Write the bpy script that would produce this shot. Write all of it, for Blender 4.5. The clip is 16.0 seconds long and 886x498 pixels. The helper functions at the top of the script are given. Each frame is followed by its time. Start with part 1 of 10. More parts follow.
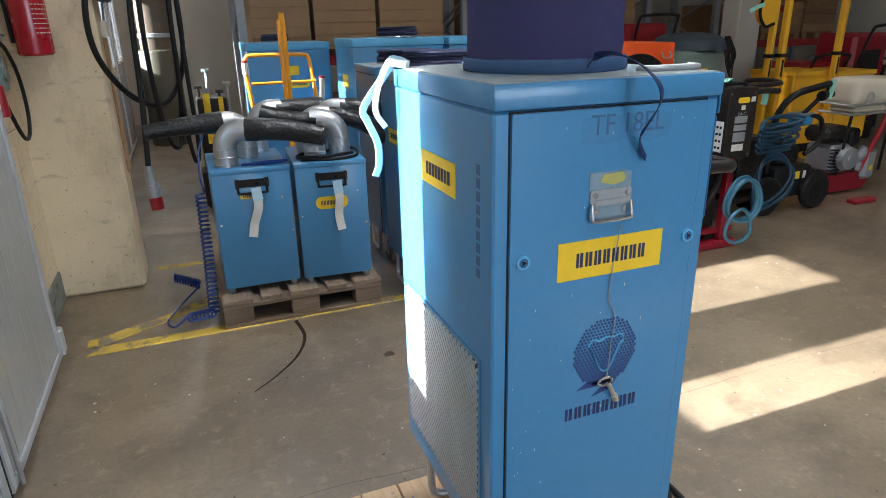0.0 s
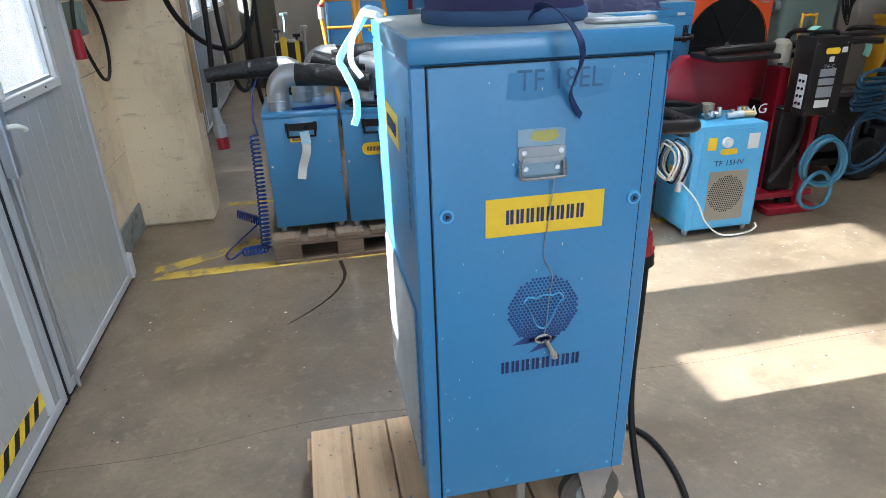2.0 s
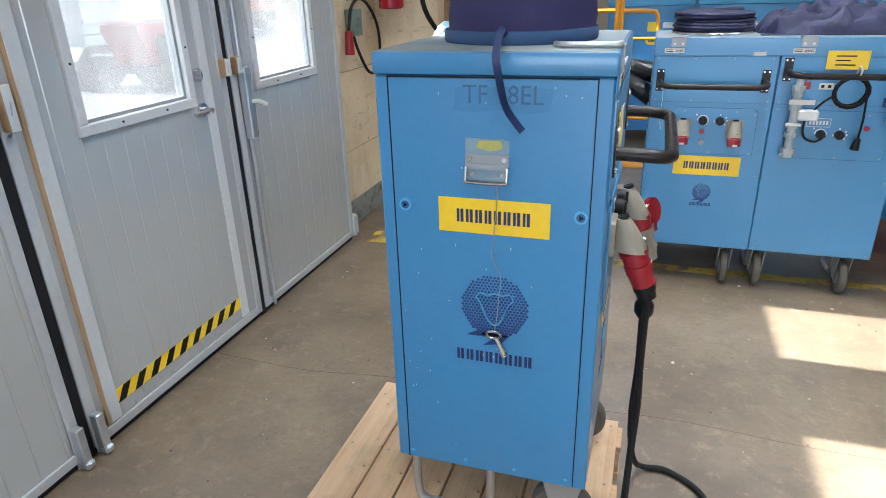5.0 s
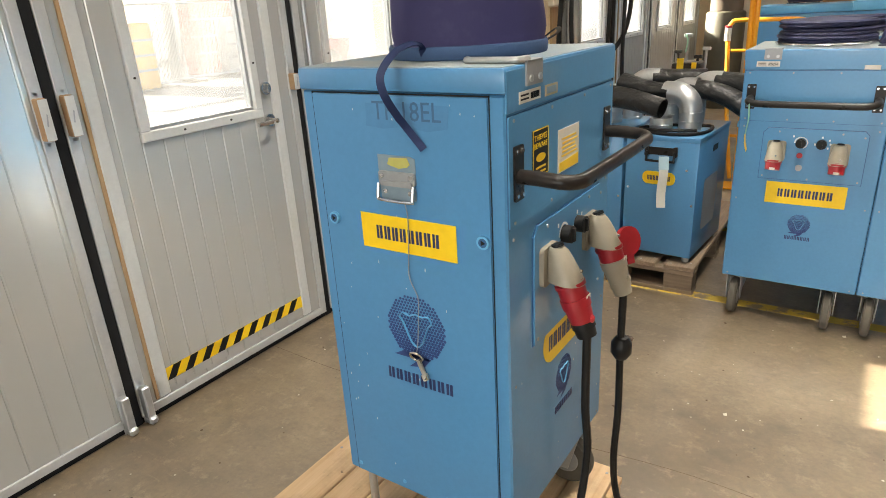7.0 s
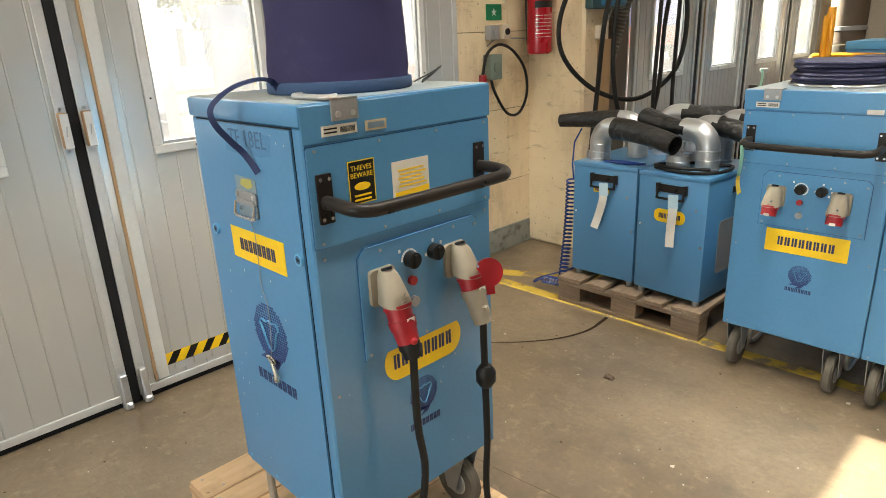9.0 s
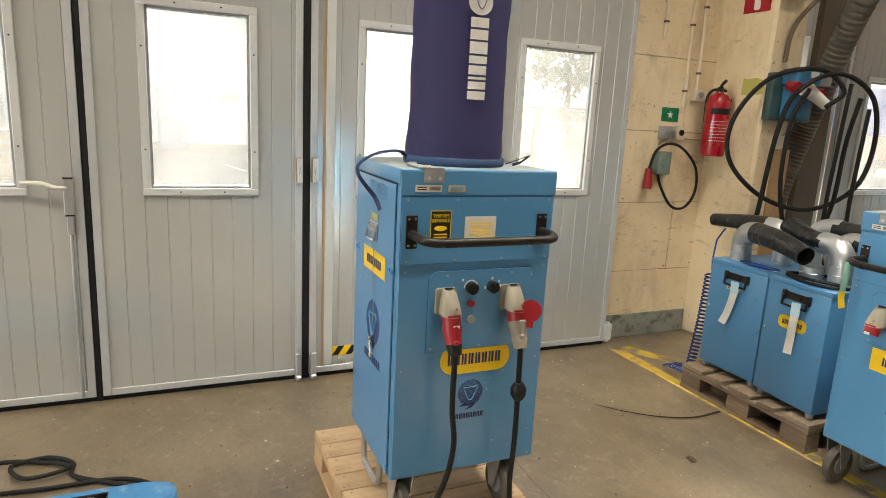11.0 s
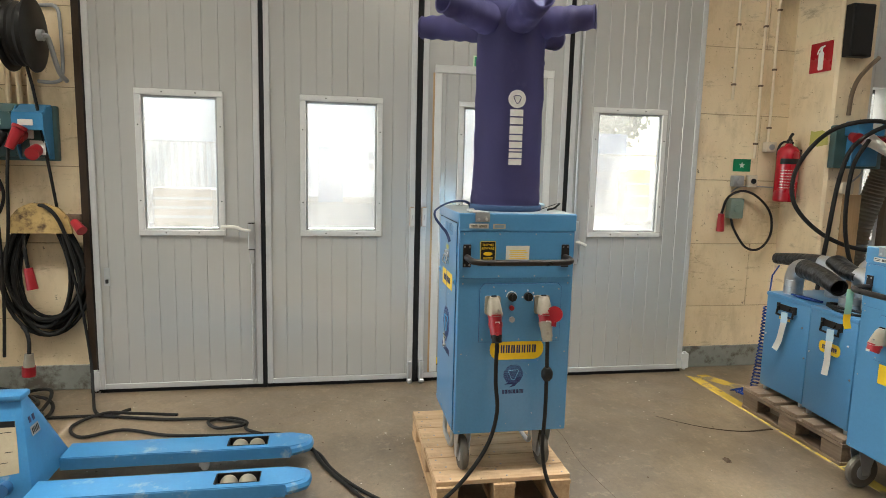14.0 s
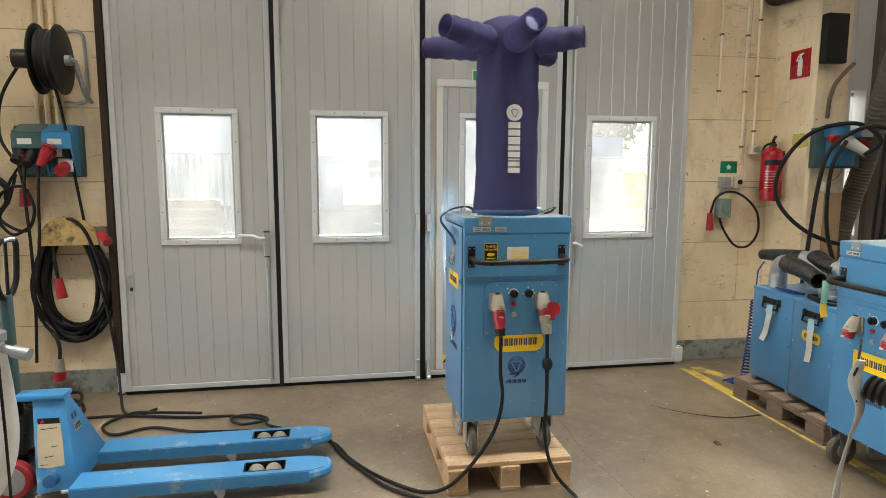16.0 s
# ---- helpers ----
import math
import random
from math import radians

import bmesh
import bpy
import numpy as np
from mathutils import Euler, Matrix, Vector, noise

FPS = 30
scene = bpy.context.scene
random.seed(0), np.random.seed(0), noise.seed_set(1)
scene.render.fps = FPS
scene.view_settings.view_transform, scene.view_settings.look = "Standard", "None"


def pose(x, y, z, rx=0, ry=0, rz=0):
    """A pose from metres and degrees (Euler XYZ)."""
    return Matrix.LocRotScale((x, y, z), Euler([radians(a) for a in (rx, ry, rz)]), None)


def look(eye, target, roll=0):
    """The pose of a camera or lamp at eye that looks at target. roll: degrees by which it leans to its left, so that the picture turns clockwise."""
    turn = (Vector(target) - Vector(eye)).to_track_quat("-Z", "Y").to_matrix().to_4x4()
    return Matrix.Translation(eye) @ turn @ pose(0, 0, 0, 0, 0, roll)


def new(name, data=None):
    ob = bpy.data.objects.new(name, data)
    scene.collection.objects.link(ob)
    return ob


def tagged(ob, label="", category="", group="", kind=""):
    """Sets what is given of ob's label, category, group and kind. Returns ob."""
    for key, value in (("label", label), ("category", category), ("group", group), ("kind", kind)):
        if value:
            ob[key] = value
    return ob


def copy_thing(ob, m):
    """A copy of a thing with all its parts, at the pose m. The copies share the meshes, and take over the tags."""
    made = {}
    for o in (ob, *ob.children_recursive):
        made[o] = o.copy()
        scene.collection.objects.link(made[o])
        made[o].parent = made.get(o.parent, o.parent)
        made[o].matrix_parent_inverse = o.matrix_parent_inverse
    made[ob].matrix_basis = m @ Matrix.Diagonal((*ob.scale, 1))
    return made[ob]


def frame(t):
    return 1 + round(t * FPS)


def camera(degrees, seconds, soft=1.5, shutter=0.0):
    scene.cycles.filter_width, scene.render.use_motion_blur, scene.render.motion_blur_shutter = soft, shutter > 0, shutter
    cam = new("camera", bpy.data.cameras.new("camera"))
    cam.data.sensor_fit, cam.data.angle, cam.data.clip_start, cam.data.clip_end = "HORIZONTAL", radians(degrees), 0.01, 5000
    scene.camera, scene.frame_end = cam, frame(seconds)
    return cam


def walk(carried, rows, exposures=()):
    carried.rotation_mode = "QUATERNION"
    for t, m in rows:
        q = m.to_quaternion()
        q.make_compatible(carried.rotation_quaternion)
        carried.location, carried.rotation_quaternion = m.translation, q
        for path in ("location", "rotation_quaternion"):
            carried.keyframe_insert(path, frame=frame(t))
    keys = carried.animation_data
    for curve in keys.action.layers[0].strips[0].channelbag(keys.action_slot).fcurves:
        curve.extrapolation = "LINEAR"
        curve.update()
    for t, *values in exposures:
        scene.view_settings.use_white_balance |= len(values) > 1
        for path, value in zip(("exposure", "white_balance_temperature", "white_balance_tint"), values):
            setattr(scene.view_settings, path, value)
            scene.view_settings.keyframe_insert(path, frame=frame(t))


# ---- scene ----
cam = camera(70.3, 16.0, 0.9)
PATH = [
    (0, (0.269, 0.296, 1.399), (0.956, 2.047, 0.723), -1.2),
    (0.5, (0.341, 0.213, 1.41), (0.944, 1.988, 0.713), -3.3),
    (1, (0.419, 0.215, 1.398), (0.948, 1.966, 0.588), -2.8),
    (1.5, (0.513, 0.251, 1.404), (0.941, 2.015, 0.563), -2.8),
    (2, (0.558, 0.177, 1.41), (0.918, 1.964, 0.588), -1.8),
    (2.5, (0.592, 0.073, 1.418), (0.976, 1.864, 0.615), 1.7),
    (3, (0.639, 0.088, 1.41), (0.922, 1.898, 0.609), 1.3),
    (3.5, (0.69, 0.131, 1.409), (0.929, 1.952, 0.619), -0.4),
    (4, (0.925, 0.122, 1.395), (0.831, 1.97, 0.638), 0.4),
    (4.5, (1.121, 0.052, 1.443), (0.696, 1.827, 0.625), 0.1),
    (4.7, (1.169, 0.037, 1.429), (0.672, 1.805, 0.635), -0.7),
    (6.8, (1.649, 0.244, 1.407), (0.634, 1.795, 0.654), -3.6),
    (7, (1.675, 0.283, 1.403), (0.615, 1.82, 0.685), -3.4),
    (7.5, (1.736, 0.396, 1.393), (0.612, 1.909, 0.721), -2.1),
    (8, (1.839, 0.468, 1.389), (0.613, 1.905, 0.733), -2.8),
    (8.2, (1.905, 0.495, 1.39), (0.65, 1.913, 0.746), -2.3),
    (10.3, (2.652, 0.647, 1.435), (0.971, 1.569, 0.864), 0.9),
    (10.5, (2.72, 0.638, 1.427), (0.984, 1.49, 0.916), 3.3),
    (11, (2.86, 0.61, 1.456), (1.067, 1.394, 1.045), 3.0),
    (11.5, (3.013, 0.64, 1.472), (1.157, 1.301, 1.125), 0.9),
    (12, (3.201, 0.681, 1.481), (1.325, 1.273, 1.121), 0.9),
    (12.5, (3.364, 0.652, 1.492), (1.467, 1.213, 1.199), 2.6),
    (13, (3.502, 0.645, 1.506), (1.585, 1.121, 1.192), 1.8),
    (13.5, (3.64, 0.679, 1.506), (1.698, 1.055, 1.212), 3.1),
    (14, (3.753, 0.671, 1.513), (1.803, 1.025, 1.241), 1.4),
    (14.5, (3.845, 0.599, 1.517), (1.898, 0.967, 1.244), 2.3),
    (15, (3.936, 0.581, 1.526), (1.981, 0.927, 1.291), 1.5),
    (15.5, (4.007, 0.599, 1.53), (2.042, 0.855, 1.259), -0.0),
    (16, (3.988, 0.596, 1.53), (2.037, 0.951, 1.276), 0.2),
]
EXPOSURES = [(0.0, 2.92, 5600, 8), (2.0, 3.05, 5250, 7), (3.5, 3.14, 5080, 6), (4.7, 3.2, 5350, 8), (7.0, 3.38, 6900, 9), (8.2, 3.42, 6950, 8), (11.0, 3.40, 6950, 7), (13.5, 3.34, 6500, 6), (16.0, 3.30, 6400, 6)]
walk(cam, [(t, look(eye, target, roll)) for t, eye, target, roll in PATH], EXPOSURES)

# ---- light ----
SUN_ELEVATION = 25.3
# base watts of the added, unseen ceiling lamps
FILL_LAMP_WATTS = 1.0
# watts of the fill light in the added south window
SOUTH_FILL_WATTS = 24.0
world = bpy.data.worlds.new("world")
scene.world = world
world.use_nodes = True
wn = world.node_tree
sky = wn.nodes.new("ShaderNodeTexSky")
sky.sky_type, sky.sun_disc = "NISHITA", False
sky.sun_elevation, sky.sun_rotation = radians(SUN_ELEVATION), radians(-90)
wn.links.new(sky.outputs[0], wn.nodes["Background"].inputs[0])
wn.nodes["Background"].inputs[1].default_value = 0.08
sun = new("sun", bpy.data.lights.new("sun", "SUN"))
sun.data.energy, sun.data.angle, sun.data.color = 5.0, radians(0.6), (1.0, 0.93, 0.82)
sun.matrix_world = look((-8.0, 2.0, 8.0 * math.tan(radians(SUN_ELEVATION))), (0.0, 2.0, 0.0))


# ---- materials ----
def nodes_of(name):
    m = bpy.data.materials.new(name)
    m.use_nodes = True
    nt = m.node_tree
    return m, nt, nt.nodes["Principled BSDF"]


def add(nt, kind, **inputs):
    n = nt.nodes.new("ShaderNode" + kind)
    for k, v in inputs.items():
        n.inputs[k.replace("_", " ")].default_value = v
    return n


def coords(nt, scale=(1, 1, 1)):
    tc = nt.nodes.new("ShaderNodeTexCoord")
    mp = add(nt, "Mapping", Scale=scale)
    nt.links.new(tc.outputs["Object"], mp.inputs["Vector"])
    return mp.outputs[0]


def noise_tex(nt, vec, scale, detail=4.0, rough=0.6):
    n = add(nt, "TexNoise", Scale=scale, Detail=detail, Roughness=rough)
    nt.links.new(vec, n.inputs["Vector"])
    return n.outputs["Fac"]


def ramp(nt, fac, lo, hi, a=0.0, b=1.0):
    n = add(nt, "MapRange", From_Min=lo, From_Max=hi, To_Min=a, To_Max=b)
    nt.links.new(fac, n.inputs["Value"])
    return n.outputs[0]


def mix(nt, fac, a, b):
    n = nt.nodes.new("ShaderNodeMix")
    n.data_type = "RGBA"
    for sock, v in ((n.inputs["Factor"], fac), (n.inputs["A"], a), (n.inputs["B"], b)):
        if isinstance(v, (int, float)):
            sock.default_value = v
        elif isinstance(v, tuple):
            sock.default_value = (*v, 1)
        else:
            nt.links.new(v, sock)
    return n.outputs["Result"]


def bump(nt, bsdf, height, strength, distance):
    n = add(nt, "Bump", Strength=strength, Distance=distance)
    nt.links.new(height, n.inputs["Height"])
    nt.links.new(n.outputs[0], bsdf.inputs["Normal"])


def surface(name, c1, c2, rough=0.5, metal=0.0, scale=3.0, fine=60.0, relief=0.15, depth=0.001, stretch=(1, 1, 1),
            wear=None, wear_at=0.68, wear_scale=14.0, vary=0.0, coat=0.0, wear_soft=0.05, gloss_vary=1.0):
    """Two tones at two scales with fine relief, and a worn tone in spots."""
    m, nt, b = nodes_of(name)
    v = coords(nt, stretch)
    big = ramp(nt, noise_tex(nt, v, scale), 0.3, 0.7)
    small = noise_tex(nt, v, fine, 3.0)
    col = mix(nt, big, c1, c2)
    grain = ramp(nt, small, 0.25, 0.75, 0.0, 0.18)
    col = mix(nt, grain, col, tuple(0.55 * x for x in c1))
    if wear:
        spots = ramp(nt, noise_tex(nt, v, wear_scale, 6.0, 0.7), wear_at, wear_at + wear_soft)
        col = mix(nt, spots, col, wear)
    if vary:
        info = nt.nodes.new("ShaderNodeObjectInfo")
        hsv = nt.nodes.new("ShaderNodeHueSaturation")
        nt.links.new(ramp(nt, info.outputs["Random"], 0, 1, 1 - vary, 1 + vary), hsv.inputs["Value"])
        nt.links.new(col, hsv.inputs["Color"])
        col = hsv.outputs[0]
    nt.links.new(col, b.inputs["Base Color"])
    nt.links.new(ramp(nt, big, 0, 1, max(rough - 0.07 * gloss_vary, 0.05), min(rough + 0.09 * gloss_vary, 1)), b.inputs["Roughness"])
    b.inputs["Metallic"].default_value = metal
    b.inputs["Coat Weight"].default_value = coat
    bump(nt, b, small, relief, depth)
    return m


def lamp_material(name, colour, power):
    m, nt, b = nodes_of(name)
    b.inputs["Base Color"].default_value = (*colour, 1)
    b.inputs["Emission Color"].default_value = (*colour, 1)
    b.inputs["Emission Strength"].default_value = power
    return m


def floor_material():
    """Oil-stained concrete worn by traffic: broad tone, cloudy stains, pale scuffs, pits and fine grit."""
    m, nt, b = nodes_of("worn_concrete")
    v = coords(nt)
    a = ramp(nt, noise_tex(nt, v, 0.9, 6.0, 0.62), 0.36, 0.64)
    c = mix(nt, a, (0.124, 0.089, 0.053), (0.252, 0.187, 0.117))
    clouds = ramp(nt, noise_tex(nt, coords(nt, (1.0, 1.25, 1)), 2.6, 7.0, 0.68), 0.50, 0.66, 0, 0.7)
    c = mix(nt, clouds, c, (0.097, 0.070, 0.043))
    stain = ramp(nt, noise_tex(nt, coords(nt, (1.0, 1.3, 1)), 7.0, 6.0, 0.68), 0.54, 0.74, 0, 0.5)
    c = mix(nt, stain, c, (0.060, 0.044, 0.029))
    pale = ramp(nt, noise_tex(nt, v, 13, 7.0, 0.75), 0.54, 0.66, 0, 0.5)
    c = mix(nt, pale, c, (0.36, 0.28, 0.185))
    scuff = ramp(nt, noise_tex(nt, coords(nt, (1.0, 7.0, 1)), 6.0, 5.0, 0.7), 0.62, 0.70, 0, 0.35)
    c = mix(nt, scuff, c, (0.34, 0.27, 0.19))
    mott = ramp(nt, noise_tex(nt, v, 48, 6.0, 0.75), 0.42, 0.66, 0, 0.38)
    c = mix(nt, mott, c, (0.080, 0.064, 0.048))
    pits = ramp(nt, noise_tex(nt, v, 70, 2.0), 0.72, 0.75, 0, 0.8)
    c = mix(nt, pits, c, (0.03, 0.024, 0.018))
    grit = noise_tex(nt, v, 240, 2.0)
    c = mix(nt, ramp(nt, grit, 0.6, 0.75, 0, 0.25), c, (0.06, 0.05, 0.04))
    nt.links.new(c, b.inputs["Base Color"])
    worn = ramp(nt, noise_tex(nt, v, 3.0, 6.0, 0.7), 0.35, 0.65, 0.30, 0.50)
    nt.links.new(worn, b.inputs["Roughness"])
    b.inputs["Specular IOR Level"].default_value = 1.0
    b.inputs["Coat Weight"].default_value = 0.35
    b.inputs["Coat Roughness"].default_value = 0.46
    bump(nt, b, mott, 0.16, 0.0009)
    return m


def wall_material():
    m, nt, b = nodes_of("cream_painted_concrete")
    v = coords(nt)
    a = ramp(nt, noise_tex(nt, v, 1.6, 5.0), 0.3, 0.7)
    c = mix(nt, a, (0.66, 0.525, 0.335), (0.76, 0.63, 0.43))
    dirt = ramp(nt, noise_tex(nt, coords(nt, (1, 1, 0.45)), 5.0, 7.0, 0.72), 0.50, 0.76, 0, 0.55)
    c = mix(nt, dirt, c, (0.33, 0.235, 0.13))
    smear = ramp(nt, noise_tex(nt, coords(nt, (0.8, 0.8, 3.2)), 4.2, 7.0, 0.75), 0.58, 0.72, 0, 0.65)
    c = mix(nt, smear, c, (0.19, 0.14, 0.085))
    rust = ramp(nt, noise_tex(nt, coords(nt, (1.0, 1.0, 1.6)), 34, 5.0, 0.7), 0.658, 0.70)
    c = mix(nt, rust, c, (0.16, 0.085, 0.04))
    chips = ramp(nt, noise_tex(nt, v, 17, 6.0, 0.8), 0.634, 0.666)
    c = mix(nt, chips, c, (0.20, 0.16, 0.11))
    nt.links.new(c, b.inputs["Base Color"])
    b.inputs["Roughness"].default_value = 0.62
    h = noise_tex(nt, v, 60, 5.0)
    bump(nt, b, h, 0.35, 0.004)
    return m


def glass_material():
    m, nt, b = nodes_of("window_glass")
    b.inputs["Base Color"].default_value = (0.24, 0.25, 0.256, 1)
    b.inputs["Roughness"].default_value = 0.02
    b.inputs["Transmission Weight"].default_value = 1.0
    b.inputs["IOR"].default_value = 1.1
    # translucent layer whitens the pane, standing in for overexposed daylight outside
    veil = nt.nodes.new("ShaderNodeBsdfTranslucent")
    veil.inputs["Color"].default_value = (0.94, 0.95, 0.95, 1)
    both = nt.nodes.new("ShaderNodeMixShader")
    # patchy strength of that white veil
    dust = ramp(nt, noise_tex(nt, coords(nt, (1, 1, 0.5)), 3.0, 5.0, 0.65), 0.3, 0.7, 0.018, 0.047)
    nt.links.new(dust, both.inputs[0])
    nt.links.new(b.outputs[0], both.inputs[1])
    nt.links.new(veil.outputs[0], both.inputs[2])
    nt.links.new(both.outputs[0], nt.nodes["Material Output"].inputs["Surface"])
    return m


def wood_material(name, c1, c2, axis, vary=0.22):
    m, nt, b = nodes_of(name)
    st = [60.0, 60.0, 60.0]
    st[axis] = 2.2
    v = coords(nt, tuple(st))
    grain = ramp(nt, noise_tex(nt, v, 1.0, 4.0, 0.65), 0.3, 0.72)
    c = mix(nt, grain, c1, c2)
    v2 = coords(nt)
    knots = ramp(nt, noise_tex(nt, v2, 26, 2.0), 0.71, 0.76)
    c = mix(nt, knots, c, tuple(0.3 * x for x in c1))
    dirt = ramp(nt, noise_tex(nt, v2, 7, 5.0, 0.7), 0.5, 0.75, 0, 0.55)
    c = mix(nt, dirt, c, tuple(0.42 * x for x in c1))
    info = nt.nodes.new("ShaderNodeObjectInfo")
    hsv = nt.nodes.new("ShaderNodeHueSaturation")
    nt.links.new(ramp(nt, info.outputs["Random"], 0, 1, 1 - vary, 1 + vary), hsv.inputs["Value"])
    nt.links.new(c, hsv.inputs["Color"])
    nt.links.new(hsv.outputs[0], b.inputs["Base Color"])
    b.inputs["Roughness"].default_value = 0.72
    bump(nt, b, grain, 0.3, 0.0015)
    return m


BLUE = surface("scuffed_blue_paint", (0.071, 0.234, 0.446), (0.077, 0.247, 0.458), 0.30, 0.0, 1.2, 90, 0.08, 0.0006,
               coat=0.25, gloss_vary=0.2)
BLUE_DUSTY = surface("dusty_blue_lid_paint", (0.22, 0.27, 0.30), (0.30, 0.32, 0.31), 0.6, 0, 4, 70, 0.12, 0.0008, wear=(0.10, 0.24, 0.40), wear_at=0.52, wear_scale=5.0, wear_soft=0.35)
HEM = surface("faded_blue_hem", (0.026, 0.060, 0.145), (0.040, 0.088, 0.19), 0.8, 0, 6, 300, 0.3)
BLUE_LIGHT = surface("pale_blue_paint", (0.10, 0.36, 0.62), (0.15, 0.43, 0.68), 0.42, 0, 4, 80, 0.08, 0.0006,
                     wear=(0.55, 0.62, 0.68), wear_at=0.74, wear_scale=40)
BLUE_JACK = surface("worn_bright_blue_paint", (0.042, 0.205, 0.45), (0.062, 0.26, 0.52), 0.34, 0, 5, 70, 0.1, 0.0008,
                    wear=(0.34, 0.42, 0.46), wear_at=0.58, wear_scale=6, wear_soft=0.14)
BLUE_DARK = surface("dark_blue_plastic", (0.02, 0.09, 0.22), (0.03, 0.12, 0.28), 0.4)
BLUE_BOX = surface("blue_socket_plastic", (0.03, 0.17, 0.34), (0.05, 0.22, 0.42), 0.38, wear=(0.2, 0.26, 0.3), wear_at=0.7)
HOSE_NAVY = surface("dusty_dark_blue_rubber", (0.008, 0.034, 0.068), (0.017, 0.056, 0.10), 0.5)
TARP = surface("slate_blue_tarpaulin", (0.028, 0.040, 0.055), (0.045, 0.062, 0.080), 0.5, 0, 7, 60, 0.2, 0.002)
CREAM = surface("cream_plastic", (0.58, 0.50, 0.38), (0.66, 0.58, 0.46), 0.5)
TRUCK_BLUE = surface("bright_blue_tarpaulin", (0.03, 0.10, 0.55), (0.04, 0.13, 0.62), 0.5)
BLUE_HOSE = surface("blue_rubber", (0.026, 0.105, 0.165), (0.042, 0.145, 0.215), 0.5)
SPIRAL = surface("glossy_blue_plastic", (0.008, 0.03, 0.17), (0.012, 0.045, 0.23), 0.25)
PURPLE = surface("dusty_purple_fabric", (0.032, 0.028, 0.100), (0.052, 0.047, 0.145), 0.72, 0, 6, 420, 0.4, 0.001,
                 wear=(0.15, 0.14, 0.25), wear_at=0.60, wear_scale=4, wear_soft=0.2)
ptree = PURPLE.node_tree
thin = ptree.nodes.new("ShaderNodeBsdfTranslucent")
thin.inputs["Color"].default_value = (0.29, 0.29, 0.48, 1)
cloth = ptree.nodes.new("ShaderNodeMixShader")
cloth.inputs[0].default_value = 0.44
ptree.links.new(ptree.nodes["Principled BSDF"].outputs[0], cloth.inputs[1])
ptree.links.new(thin.outputs[0], cloth.inputs[2])
ptree.links.new(cloth.outputs[0], ptree.nodes["Material Output"].inputs["Surface"])


def waves(material, scale, stretch, distance, strength):
    """Long soft dents under the fine relief of a material."""
    nt = material.node_tree
    first = nt.nodes["Bump"]
    n = add(nt, "Bump", Strength=strength, Distance=distance)
    nt.links.new(noise_tex(nt, coords(nt, stretch), scale, 3.0, 0.55), n.inputs["Height"])
    nt.links.new(n.outputs[0], first.inputs["Normal"])


waves(PURPLE, 9.0, (1.0, 1.0, 0.45), 0.035, 0.85)
waves(PURPLE, 26.0, (1.0, 1.0, 0.6), 0.008, 0.6)
waves(BLUE, 2.2, (1, 1, 1), 0.006, 0.22)
NAVY_CLOTH = surface("dusty_navy_fabric", (0.016, 0.018, 0.055), (0.030, 0.034, 0.090), 0.65, 0, 8, 380, 0.4, 0.001,
                     wear=(0.07, 0.075, 0.13), wear_at=0.60, wear_scale=6, wear_soft=0.2)
waves(NAVY_CLOTH, 20.0, (1.0, 1.0, 1.0), 0.012, 0.7)
TAN = surface("aged_sticker_paper", (0.40, 0.33, 0.22), (0.50, 0.42, 0.29), 0.7, 0, 9, 80, wear=(0.08, 0.06, 0.04), wear_at=0.64, wear_scale=18.0)
YELLOW = surface("yellow_sticker", (0.85, 0.55, 0.012), (0.88, 0.60, 0.02), 0.38)
YELLOW_FLOOR = surface("worn_yellow_floor_paint", (0.56, 0.38, 0.035), (0.44, 0.31, 0.055), 0.6, 0, 6, 50, 0.2, 0.001,
                       wear=(0.20, 0.155, 0.10), wear_at=0.51, wear_scale=9, wear_soft=0.08)
NAVY = surface("navy_print", (0.012, 0.02, 0.09), (0.018, 0.03, 0.12), 0.5)
BADGE = surface("worn_navy_print", (0.016, 0.034, 0.14), (0.026, 0.060, 0.20), 0.5, 0, 12, 120)
FADED = surface("faded_grey_print", (0.034, 0.10, 0.20), (0.046, 0.13, 0.25), 0.5, 0, 30, 120)
BLACK = surface("black_plastic", (0.008, 0.008, 0.008), (0.014, 0.014, 0.014), 0.42)
RUBBER = surface("black_rubber", (0.009, 0.0085, 0.008), (0.018, 0.017, 0.016), 0.55, 0, 8, 120, 0.2, 0.001)
SLEEVE = surface("creased_black_rubber_cloth", (0.008, 0.008, 0.0085), (0.016, 0.0155, 0.015), 0.36, 0, 8, 160, 0.2, 0.001)
waves(SLEEVE, 16.0, (1, 1, 1), 0.02, 0.8)
BLACK_METAL = surface("worn_black_paint", (0.015, 0.013, 0.012), (0.025, 0.02, 0.018), 0.33, 0, 12, 90,
                      wear=(0.16, 0.10, 0.06), wear_at=0.67, wear_scale=22)
STEEL = surface("galvanised_steel", (0.50, 0.51, 0.52), (0.62, 0.63, 0.64), 0.36, 0.85, 12, 120, 0.1, 0.0006)
CHROME = surface("bright_steel", (0.65, 0.65, 0.66), (0.75, 0.75, 0.76), 0.22, 0.95, 10, 100, 0.05)
HOSE_GREY = surface("dusty_grey_hose", (0.10, 0.088, 0.068), (0.15, 0.135, 0.105), 0.7, 0, 6, 80)
DULL = surface("dull_grey_metal", (0.30, 0.31, 0.32), (0.38, 0.39, 0.40), 0.5, 0.5, 10, 100)
BEIGE = surface("beige_grey_plastic", (0.25, 0.22, 0.17), (0.31, 0.275, 0.215), 0.42)
